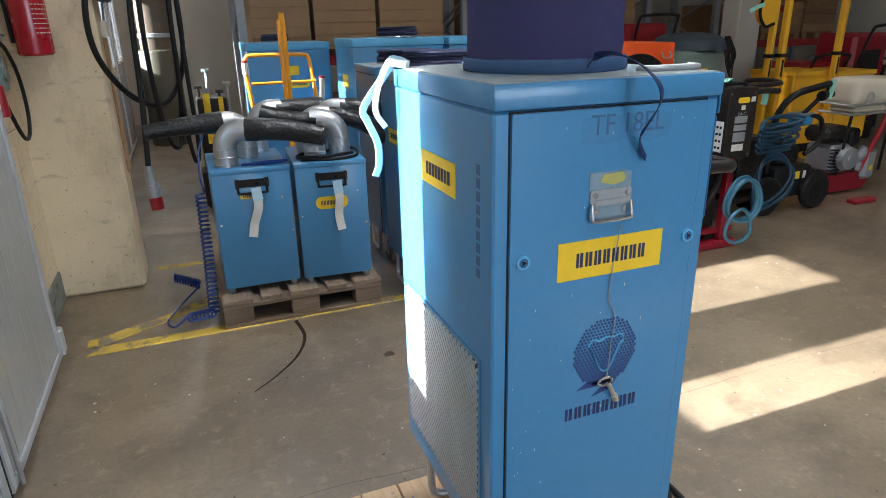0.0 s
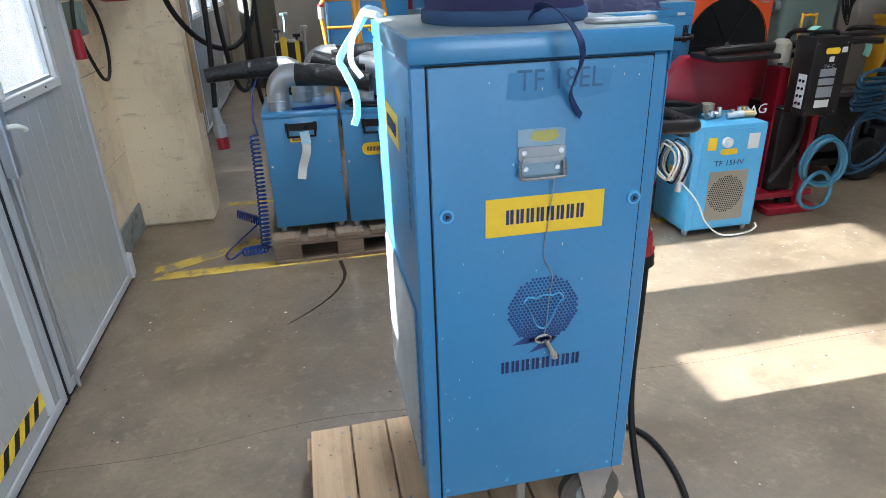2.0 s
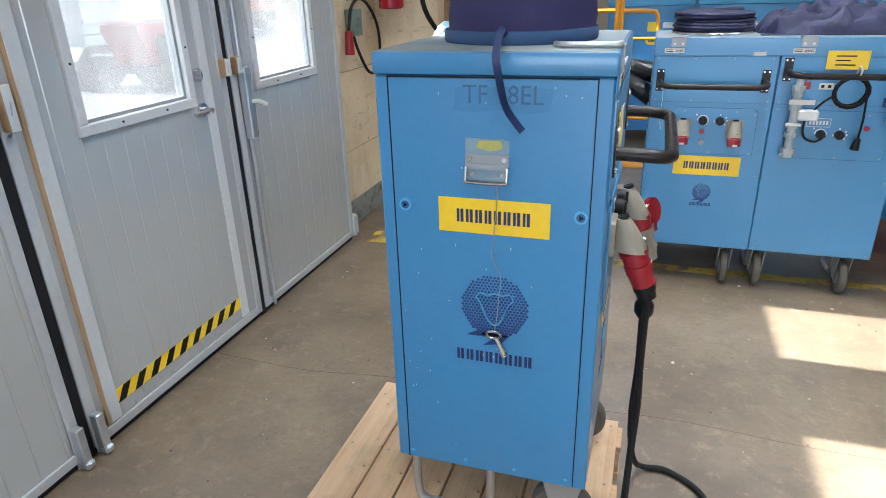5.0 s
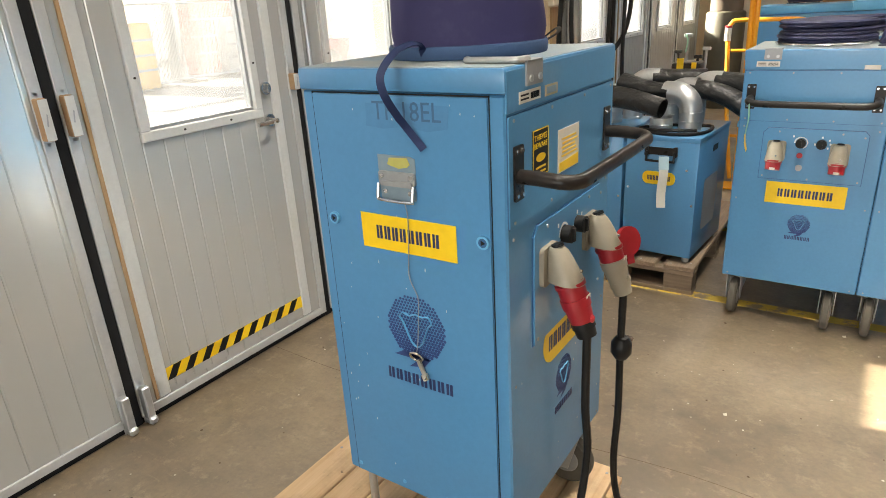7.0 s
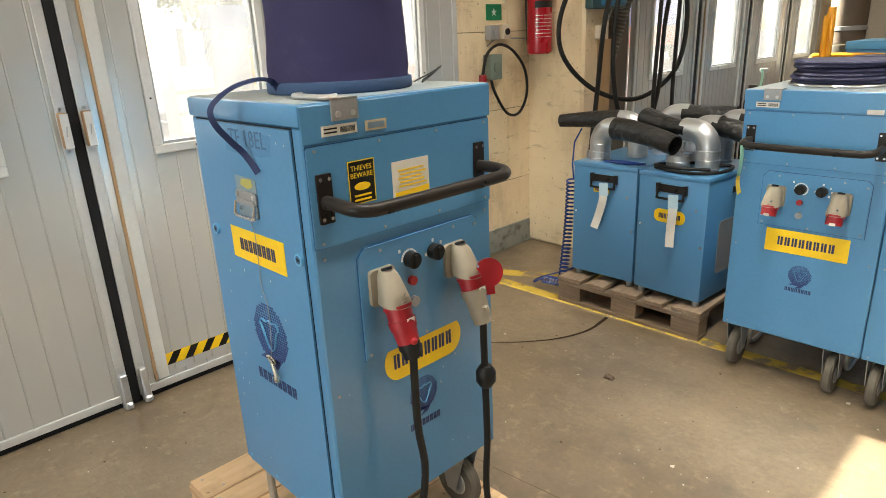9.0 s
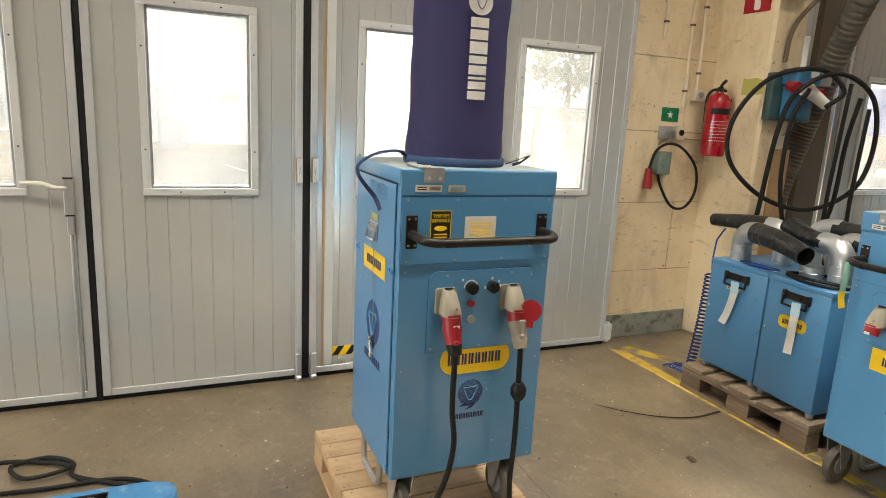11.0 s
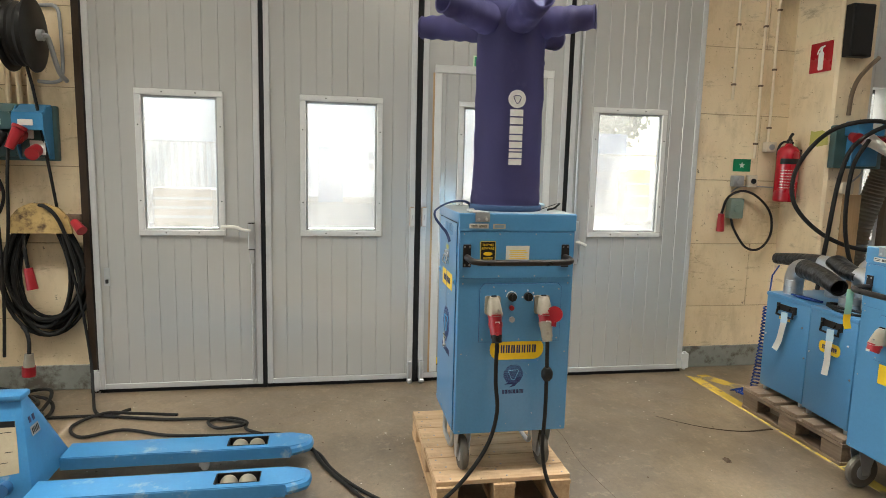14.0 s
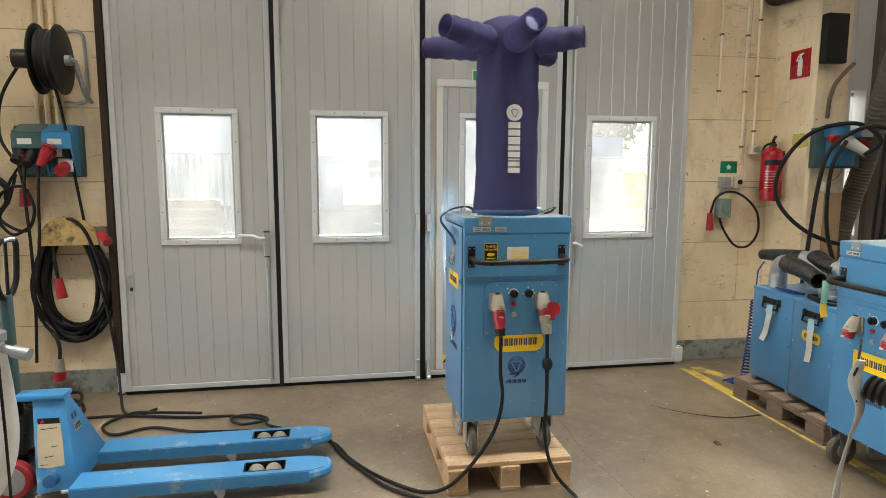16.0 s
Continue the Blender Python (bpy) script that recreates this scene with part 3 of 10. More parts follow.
def ribbed(bm, y0, y1, z0, z1, x, pitch, depth, width):
    """A sheet that faces +x with narrow upright grooves, closed to the back."""
    ys = [(y0, 0)]
    k = math.ceil((y0 + 0.02) / pitch)
    while k * pitch < y1 - 0.02:
        c = k * pitch
        ys += [(c - width, 0), (c - width * 0.3, -depth), (c + width * 0.3, -depth), (c + width, 0)]
        k += 1
    ys.append((y1, 0))
    lo = [bm.verts.new((x + d, y, z0)) for y, d in ys]
    hi = [bm.verts.new((x + d, y, z1)) for y, d in ys]
    for i in range(len(ys) - 1):
        bm.faces.new((lo[i], lo[i + 1], hi[i + 1], hi[i]))


def ribbed_leaf(bm, y0, y1, z0, z1, hole, x, pitch=0.098, depth=0.0030, width=0.0036, thick=0.042):
    """A ribbed leaf round a window hole (y0, y1, z0, z1)."""
    bands = [(y0, y1, z0, hole[2]), (y0, y1, hole[3], z1), (y0, hole[0], hole[2], hole[3]), (hole[1], y1, hole[2], hole[3])]
    for a, b, c, d in bands:
        ribbed(bm, a, b, c, d, x, pitch, depth, width)
        box(bm, x - thick, x - depth - 0.001, a, b, c, d)


def window(name, y0, y1, z0, z1, x, parent, rim=0.036):
    """Frame with its screws, and a pane, round the clear opening."""
    y0, y1, z0, z1 = y0 - 0.016, y1 + 0.016, z0 - 0.016, z1 + 0.016
    bm = bmesh.new()
    for a, b, c, d in ((y0 - rim, y1 + rim, z0 - rim, z0), (y0 - rim, y1 + rim, z1, z1 + rim), (y0 - rim, y0, z0, z1), (y1, y1 + rim, z0, z1)):
        box(bm, x - 0.05, x + 0.014, a, b, c, d, 0.003)
    fr = part("window_frame", bm, FRAME_WHITE, parent, "pale grey window frame with screws")
    bm = bmesh.new()
    for a, b, c, d in ((y0, y1, z0, z0 + 0.012), (y0, y1, z1 - 0.012, z1), (y0, y0 + 0.012, z0 + 0.012, z1 - 0.012), (y1 - 0.012, y1, z0 + 0.012, z1 - 0.012)):
        box(bm, x - 0.03, x - 0.004, a, b, c, d)
    part("gasket", bm, DULL, fr)
    bm = bmesh.new()
    for u in (0.28, 0.72):
        for z in (z0 - rim / 2, z1 + rim / 2):
            yy = y0 + u * (y1 - y0)
            cyl(bm, (x + 0.013, yy, z), (x + 0.017, yy, z), 0.0042, seg=8)
        for yy in (y0 - rim / 2, y1 + rim / 2):
            z = z0 + (0.22 if u < 0.5 else 0.78) * (z1 - z0)
            cyl(bm, (x + 0.013, yy, z), (x + 0.017, yy, z), 0.0042, seg=8)
    part("screws", bm, BLACK_METAL, fr)
    bm = bmesh.new()
    box(bm, x - 0.024, x - 0.018, y0 + 0.002, y1 - 0.002, z0 + 0.002, z1 - 0.002)
    pane = part("pane", bm, GLASS, parent)
    pane.visible_shadow = False


def bolt_pair(yj, z0, z1, parent, foot):
    """Steel keep plates on both sides of a gate joint."""
    for s in (-1, 1):
        bm = bmesh.new()
        c = yj + s * 0.040
        box(bm, GATE_X, GATE_X + 0.006, c - 0.016, c + 0.016, z0, z1, 0.002)
        for z in (z0 + 0.014, z1 - 0.014):
            cyl(bm, (GATE_X + 0.005, c, z), (GATE_X + 0.010, c, z), 0.006, seg=10)
        if foot:
            box(bm, GATE_X + 0.004, GATE_X + 0.05, c - 0.017, c + 0.017, 0.004, 0.035, 0.008)
        keep = part("bolt_plate", bm, STEEL if foot else FRAME_WHITE, parent, "screwed bolt keep")
        boxpart("keep_case", (GATE_X + 0.0062, GATE_X + 0.040, c - 0.015, c + 0.015, z0 + 0.026, z1 - 0.026), STEEL if foot else CARD, keep, 0.004)
        if not foot:
            boxpart("keep_front", (GATE_X + 0.0402, GATE_X + 0.043, c - 0.014, c + 0.014, z0 + 0.028, z1 - 0.028), FRAME_WHITE, keep, 0.001, "white face with a scribbled mark")
            plate("scribble", plane_of((GATE_X + 0.0431, c, 0.5 * (z0 + z1)), (0, 1, 0), (0, 0, 1)), [(-0.005, -0.018), (-0.001, -0.020), (0.005, 0.016), (0.001, 0.018)], DULL, keep, 0.0004)


def gate(name, label, leaves, walk_leaf, detailed):
    """Folding gate: leaves (y0, y1, window y0, y1), black seals between them."""
    zt, zb, wz = 3.72, 0.028, (1.07, 1.865)
    root = thing(name, pose(0, 0, 0), label, "gate", kind="structure")
    for i, (a, b, w0, w1) in enumerate(leaves):
        bm = bmesh.new()
        if i == walk_leaf:
            # fixed surround of the pass door
            d0, d1, dt = a + 0.091, b - 0.111, 2.10
            for p, q, r, s in ((a, d0, zb, zt), (d1, b, zb, zt), (d0, d1, dt, zt), (d0, d1, zb, 0.0815)):
                ribbed(bm, p, q, r, s, GATE_X, 0.098, 0.0032, 0.0038)
                box(bm, GATE_X - 0.042, GATE_X - 0.005, p, q, r, s)
            leaf = part("leaf", bm, GATE, root, "grey ribbed gate leaf with a pass door")
            bm = bmesh.new()
            for p, q, r, s in ((d0 - 0.012, d0 + 0.0355, 0.07, dt - 0.007), (d1 - 0.0355, d1 + 0.012, 0.07, dt - 0.007), (d0 - 0.012, d1 + 0.012, dt - 0.007, dt + 0.045)):
                box(bm, GATE_X, GATE_X + 0.012, p, q, r, s, 0.003)
            part("door_frame", bm, FRAME_WHITE, root, "pale grey pass-door frame")
            boxpart("frame_gasket", (GATE_X, GATE_X + 0.009, d0 - 0.024, d0 - 0.0125, 0.07, dt - 0.007), CARD, root, 0.0, "brown gasket line along the door frame")
            # backing added out of sight behind the door joints, blocks stray sun stripes
            bm = bmesh.new()
            for p, q, r, s in ((d0 - 0.03, d0 + 0.05, 0.03, dt + 0.03), (d1 - 0.05, d1 + 0.03, 0.03, dt + 0.03), (d0 + 0.05, d1 - 0.05, 0.03, 0.11), (d0 + 0.05, d1 - 0.05, dt - 0.05, dt + 0.03)):
                box(bm, GATE_X - 0.056, GATE_X - 0.0425, p, q, r, s)
            part("rebate", bm, SEAL, root, "black backing added behind the pass door's joints to stop sun leaks")
            bm = bmesh.new()
            ribbed_leaf(bm, d0 + 0.036, d1 - 0.036, 0.082, dt - 0.006, (w0 - 0.02, w1 + 0.02, wz[0] - 0.02, wz[1] + 0.02), GATE_X + 0.004, 0.084, 0.0032, 0.0038)
            door = part("pass_door", bm, GATE_DOOR, root, "grey ribbed pass door with window")
            window("window", w0, w1, wz[0], wz[1], GATE_X + 0.004, door, 0.035)
            if detailed:
                bm = bmesh.new()
                yh, zh = d1 - 0.062, 1.00
                cyl(bm, (GATE_X, yh, zh), (GATE_X + 0.014, yh, zh), 0.026)
                cyl(bm, (GATE_X, yh, zh), (GATE_X + 0.055, yh, zh), 0.010)
                tube(bm, [(GATE_X + 0.052, yh, zh), (GATE_X + 0.056, yh - 0.03, zh), (GATE_X + 0.054, yh - 0.10, zh - 0.002)], 0.009)
                part("door_handle", bm, CHROME, door, "chrome lever handle")
                bm = bmesh.new()
                cyl(bm, (GATE_X, yh, zh + 0.13), (GATE_X + 0.016, yh, zh + 0.13), 0.026)
                box(bm, GATE_X + 0.014, GATE_X + 0.03, yh - 0.006, yh + 0.006, zh + 0.112, zh + 0.148, 0.003)
                part("lock", bm, CHROME, door, "chrome thumb-turn lock")
                # hazard tape
                P = plane_of((GATE_X + 0.0045, d0 + 0.036, 0.118), (0, 1, 0), (0, 0, 1))
                ln, ht = d1 - d0 - 0.072, 0.054
                tape = plate("hazard_tape", P, rect(0, ln, 0, ht), YELLOW, door, 0.0012, label="black and yellow hazard tape strip")
                u = 0.0
                while u < ln - 0.07:
                    plate("stripe", P, [(u, 0), (u + 0.036, 0), (u + 0.072, ht), (u + 0.036, ht)], BLACK, tape, 0.0007, 0.0012)
                    u += 0.078
        else:
            ribbed_leaf(bm, a, b, zb, zt, (w0 - 0.02, w1 + 0.02, wz[0] - 0.02, wz[1] + 0.02), GATE_X)
            leaf = part("leaf", bm, GATE, root, "grey ribbed sheet-metal gate leaf with window")
            window("window", w0, w1, wz[0], wz[1], GATE_X, leaf)
        bm = bmesh.new()
        box(bm, GATE_X, GATE_X + 0.010, a, a + 0.036, zb, zt, 0.002)
        box(bm, GATE_X, GATE_X + 0.010, b - 0.036, b, zb, zt, 0.002)
        box(bm, GATE_X, GATE_X + 0.010, a + 0.037, b - 0.037, zb, zb + 0.034, 0.002)
        part("edge_profile", bm, EDGE, leaf, "pale aluminium edge profile")
        bm = bmesh.new()
        box(bm, GATE_X - 0.043, GATE_X - 0.006, a, b, 0.001, zb)
        part("bottom_seal", bm, SEAL, leaf)
    for (a, b, *_), (c, d, *_) in zip(leaves, leaves[1:]):
        bm = bmesh.new()
        # wider strip added behind so no sun leaks past the seal
        box(bm, GATE_X - 0.06, GATE_X - 0.044, b - 0.03, c + 0.03, 0.002, zt)
        box(bm, GATE_X - 0.043, GATE_X + 0.004, b + 0.001, c - 0.001, 0.002, zt, 0.004)
        part("seal", bm, SEAL, root, "black rubber seal")
    return root


LEAVES1 = [(-0.770, 0.234, -0.445, -0.034), (0.264, 1.230, 0.535, 0.958), (1.270, 2.262, 1.562, 2.005), (2.297, 3.262, 2.512, 2.957)]
gate1 = gate("door_1", "grey ribbed folding gate with four windows", LEAVES1, 2, True)
OFF = GATE2[0] + 0.04
LEAVES2 = [(OFF + 1.12 * i, OFF + 1.05 + 1.12 * i, OFF + 0.29 + 1.12 * i, OFF + 0.78 + 1.12 * i) for i in range(4)]
gate2 = gate("door_2", "grey folding gate of the next bay with windows", LEAVES2, 1, False)
bolt_pair(1.25, 1.06, 1.24, gate1, False)
bolt_pair(1.25, 0.0, 0.185, gate1, True)
bolt_pair(2.279, 1.08, 1.20, gate1, False)
# bolt case with crank on the last leaf, lever and rod on the first
bm = bmesh.new()
box(bm, GATE_X + 0.009, GATE_X + 0.045, 2.338, 2.380, 0.83, 1.13, 0.004)
box(bm, GATE_X + 0.009, GATE_X + 0.03, 2.380, 2.40, 0.86, 1.0, 0.003)
cyl(bm, (GATE_X + 0.02, 2.355, 0.02), (GATE_X + 0.02, 2.355, 2.6), 0.008)
part("bolt_case", bm, STEEL, gate1, "galvanised bolt case with upright rod")
bm = bmesh.new()
tube(bm, [(GATE_X + 0.04, 2.37, 0.985), (GATE_X + 0.065, 2.385, 0.985), (GATE_X + 0.07, 2.43, 0.965)], 0.009)
part("crank", bm, PAPER, gate1, "short pale crank")
bm = bmesh.new()
box(bm, GATE_X + 0.008, GATE_X + 0.035, 0.158, 0.200, 0.93, 1.10, 0.004)
cyl(bm, (GATE_X + 0.02, 0.178, 0.04), (GATE_X + 0.02, 0.178, 0.93), 0.008)
box(bm, GATE_X + 0.008, GATE_X + 0.03, 0.165, 0.192, 0.84, 0.93, 0.003)
lev = part("bolt_case", bm, STEEL, gate1, "galvanised bolt case with rod down to the floor")
bm = bmesh.new()
tube(bm, [(GATE_X + 0.03, 0.17, 1.055), (GATE_X + 0.05, 0.13, 1.06), (GATE_X + 0.05, 0.08, 1.078), (GATE_X + 0.05, 0.0, 1.08)], 0.010)
part("lever", bm, PAPER, lev, "pale lever handle")
# dark blocks stand in for the shade at both ends of the case
for z in (0.928, 1.097):
    boxpart("end_cap", (GATE_X + 0.009, GATE_X + 0.038, 0.160, 0.198, z, z + 0.007), BLACK_METAL, lev)
bm = bmesh.new()
box(bm, GATE_X + 0.0005, GATE_X + 0.004, -0.715, -0.68, 0.70, 0.815, 0.001)
part("lock_plate", bm, DULL, gate1, "small grey lock plate")
bm = bmesh.new()
box(bm, GATE_X + 0.004, GATE_X + 0.012, -0.706, -0.690, 0.715, 0.74, 0.001)
part("keyhole", bm, BLACK, gate1)
for y in (-0.79, 3.285):
    bm = bmesh.new()
    box(bm, GATE_X - 0.03, GATE_X + 0.02, y - 0.028, y + 0.028, 0.03, 0.145, 0.004)
    cyl(bm, (GATE_X + 0.005, y, 0.02), (GATE_X + 0.005, y, 0.155), 0.013)
    part("hinge", bm, FRAME_WHITE, gate1, "pale steel floor hinge")
for root_, y0, y1 in ((gate1, -0.797, -0.772), (gate1, 3.264, 3.29), (gate2, GATE2[0] - 0.05, LEAVES2[0][0] - 0.001), (gate2, LEAVES2[3][1] + 0.001, GATE2[1] + 0.05)):
    bm = bmesh.new()
    box(bm, WALL_X + 0.004, GATE_X - 0.044, y0, y1, 0.001, 3.72)
    part("jamb", bm, FRAME_WHITE if y0 > 3.0 else SEAL, root_, "jamb strip")
for root_, (y0, y1) in ((gate1, GATE1), (gate2, GATE2)):
    bm = bmesh.new()
    box(bm, WALL_X + 0.004, GATE_X + 0.02, y0 - 0.05, y1 + 0.05, 3.725, 3.80, 0.004)
    part("head_rail", bm, FRAME_WHITE, root_, "pale steel head rail")

# floor marks
bm = bmesh.new()
Z = Matrix.Translation((0, 0, 0.0005))
for poly in ([(-0.33, 3.25), (0.3, 3.258), (3.2, 3.272), (3.2, 3.333), (0.3, 3.332), (-0.26, 3.335)],
             [(-0.33, 3.345), (-0.26, 3.337), (0.03, 3.50), (0.62, 3.92), (0.55, 3.97), (0.0, 3.575), (-0.33, 3.42)],
             [(-0.05, 4.30), (1.9, 4.30), (1.9, 4.36), (-0.05, 4.36)]):
    slab(bm, Z, poly, 0.0012)
tagged(obj("floor_marking", bm, YELLOW_FLOOR), "worn yellow painted lines on the concrete floor", "floor marking", kind="structure")
r = thing("exit_sign", pose(GATE_X + 0.0015, 1.676, 2.172), "pale green luminous exit sign over the pass door", "sign")
G0 = plane_of((0, 0, 0), (0, 1, 0), (0, 0, 1))
sg = plate("board", G0, rect(-0.075, 0.075, -0.042, 0.042), GLOW, r, 0.003)
bm = bmesh.new()
for a in ((-0.068, -0.010, -0.034, 0.034), (0.0, 0.068, -0.034, 0.034)):
    slab(bm, G0, rect(*a), 0.0006, 0.003)
part("sign_field", bm, GREEN, sg)


# ---- pallets ----
def pallet(name, m, size, boards, gap, mats, label, group=""):
    """Deck boards along y over three runners along x, or the same turned."""
    sx, sy = size
    root = thing(name, m, label, "pallet", group)
    deck, block = mats
    h, t = 0.144, 0.021
    widths = boards
    total = sum(widths) + gap * (len(widths) - 1)
    shared = {}
    x = -total / 2
    rng = random.Random(5)
    for w in widths:
        if w not in shared:
            bm = bmesh.new()
            box(bm, -w / 2, w / 2, -sy / 2, sy / 2, -t / 2, t / 2, 0.0025)
            shared[w] = part("deck_board", bm, deck, root)
            ob = shared[w]
        else:
            ob = new("deck_board", shared[w].data)
            ob.parent = root
        ob.location = (x + w / 2, rng.uniform(-0.003, 0.003), h - t / 2 + rng.uniform(-0.0015, 0.0))
        x += w + gap
    ys = (-sy / 2 + 0.05, 0.0, sy / 2 - 0.05)
    for i, y in enumerate(ys):
        boxpart("stringer_board", (-sx / 2, sx / 2, y - 0.049, y + 0.049, h - 2 * t - 0.002, h - t - 0.002), block, root, 0.002)
        boxpart("bottom_board", (-sx / 2, sx / 2, y - 0.049, y + 0.049, 0.0, t), block, root, 0.002)
        for xx in (-sx / 2 + 0.0725, 0.0, sx / 2 - 0.0725):
            boxpart("block", (xx - 0.07, xx + 0.07, y - 0.047, y + 0.047, t, h - 2 * t - 0.002), block, root, 0.003)
    bm = bmesh.new()
    x = -total / 2
    for w in widths:
        for y in ys:
            for dx, dy in ((-0.3, -0.018), (0.3, 0.018)):
                cyl(bm, (x + w / 2 + dx * w, y + dy, h - 0.002), (x + w / 2 + dx * w, y + dy, h + 0.0006), 0.0045, seg=6)
        x += w + gap
    part("nail_heads", bm, DULL, root)
    return root


MX, MY = 0.9475, 1.463
pallet("pallet", pose(0.842, 1.428, 0), (0.816, 0.612), [0.116, 0.102, 0.116, 0.102, 0.102, 0.116, 0.102], 0.0052, (NEW_WOOD, NEW_WOOD_X),
       "small pale new pine pallet under the heater")
pallet("pallet", pose(0.685, 3.875, 0), (0.80, 1.20), [0.145, 0.10, 0.145, 0.10, 0.145], 0.041, (OLD_WOOD, OLD_WOOD_X),
       "weathered brown wooden pallet carrying two blue extractors")


# ---- hot air heaters ----
HX, HY, HB, HT = 0.2305, 0.257, 0.185, 1.162


def halftone_badge(P, u, v, r, parent, base=0.0012):
    """A round trade badge as plain shapes: dotted disc with a pale outline and a foot."""
    bm = bmesh.new()
    step = r / 9.5
    for i in range(-10, 11):
        for j in range(-11, 12):
            x, y = step * (i + (0.5 if j % 2 else 0)), step * 0.88 * j
            q = math.hypot(x, y)
            if q < 0.98 * r:
                d = step * (0.53 - 0.20 * (y / r + 1) / 2)
                if q > 0.78 * r:
                    d = step * 0.52 * (1.05 - 0.3 * (y / r + 1) / 2)
                slab(bm, P, disc(u + x, v + y, d, 6), 0.0006, base)
    slab(bm, P, [(u - 0.85 * r, v - 1.02 * r), (u - 0.55 * r, v - 0.85 * r), (u + 0.45 * r, v - 0.9 * r), (u + 0.2 * r, v - 1.2 * r), (u - 0.35 * r, v - 1.32 * r), (u + 0.0 * r, v - 1.02 * r)], 0.0006, base)
    b = part("badge", bm, BADGE, parent, "round navy dotted badge")
    bm = bmesh.new()
    pts = [(-0.55, 0.28), (-0.42, 0.42), (-0.2, 0.36), (0.0, 0.44), (0.22, 0.40), (0.44, 0.45), (0.55, 0.26), (0.42, 0.12), (0.18, -0.45), (0.0, -0.58), (-0.2, -0.42), (-0.42, 0.10)]
    tube(bm, [P @ Vector((u + a * r, v + c * r, base + 0.0008)) for a, c in pts + pts[:1]], 0.055 * r, 6, 3, flat=0.4)
    part("outline", bm, BLUE_LIGHT, b)
    return b


def plug_inlet(P, u, v, parent, loose):
    """Beige hooded appliance inlet with a red collar; loose: the red flap swung aside."""
    bm = bmesh.new()
    slab(bm, P, rect(u - 0.034, u + 0.034, v - 0.036, v + 0.046, 0.010), 0.010)
    base = part("inlet", bm, BEIGE, parent, "beige appliance inlet with red collar")
    axis = (P @ Vector((u, v - 0.04, 0.060)) - P @ Vector((u, v + 0.052, 0.028))).normalized()
    bm = bmesh.new()
    rings = []
    for k in range(9):
        f = k / 8
        rad = 0.0165 + 0.0175 * f ** 0.5
        depth = 0.020 + 0.028 * f
        ring = []
        for q in range(22):
            t = 2 * math.pi * q / 22
            w = max(rad * math.sin(t) + depth, 0.004) if math.sin(t) < 0 else rad * math.sin(t) + depth
            if math.sin(t) < 0:
                w = depth + (0.008 - depth) * min(1, -math.sin(t) * 1.15) * 0.98
            ring.append(bm.verts.new(P @ Vector((u + rad * math.cos(t), v + 0.046 - 0.070 * f - 0.06 * max(0, math.sin(t)) * rad, w))))
        rings.append(ring)
    for ra, rb in zip(rings, rings[1:]):
        for q in range(22):
            bm.faces.new((ra[q], ra[(q + 1) % 22], rb[(q + 1) % 22], rb[q]))
    bm.faces.new(rings[0])
    bm.faces.new(rings[-1][::-1])
    bmesh.ops.recalc_face_normals(bm, faces=bm.faces)
    part("housing", bm, BEIGE, base)
    bm = bmesh.new()
    b = P @ Vector((u, v - 0.0235, 0.0485))
    cyl(bm, b, b + axis * 0.040, 0.0290, 0.0275, 22)
    cyl(bm, b + axis * 0.004, b + axis * 0.011, 0.0315, 0.0315, 22)
    part("collar", bm, RED, base, "red plug collar")
    bm = bmesh.new()
    slab(bm, P, rect(u - 0.008, u + 0.012, v - 0.056, v - 0.046), 0.0012, 0.0885)
    part("collar_label", bm, PAPER, base)
    bm = bmesh.new()
    t0 = P @ Vector((u, v + 0.0455, 0.024))
    cyl(bm, t0, t0 - axis * 0.006, 0.0130, 0.0120, 16)
    part("cap_screw", bm, BLACK, base)
    bm = bmesh.new()
    t0 = P @ Vector((u + 0.008, v - 0.002, 0.067))
    cyl(bm, t0, t0 + (P.to_3x3() @ Vector((0, 0, 1))) * 0.006, 0.0035, seg=8)
    part("cap_bolt", bm, CHROME, base)
    if loose:
        bm = bmesh.new()
        F = P @ Matrix.Translation((u + 0.034, v - 0.022, 0.078)) @ Euler((radians(-15), radians(-28), 0)).to_matrix().to_4x4()
        slab(bm, F, disc(0, 0, 0.034, 26), 0.012)
        slab(bm, F, rect(-0.010, 0.010, -0.052, -0.030), 0.009)
        part("flap", bm, RED, base, "open red plug flap")
    return base


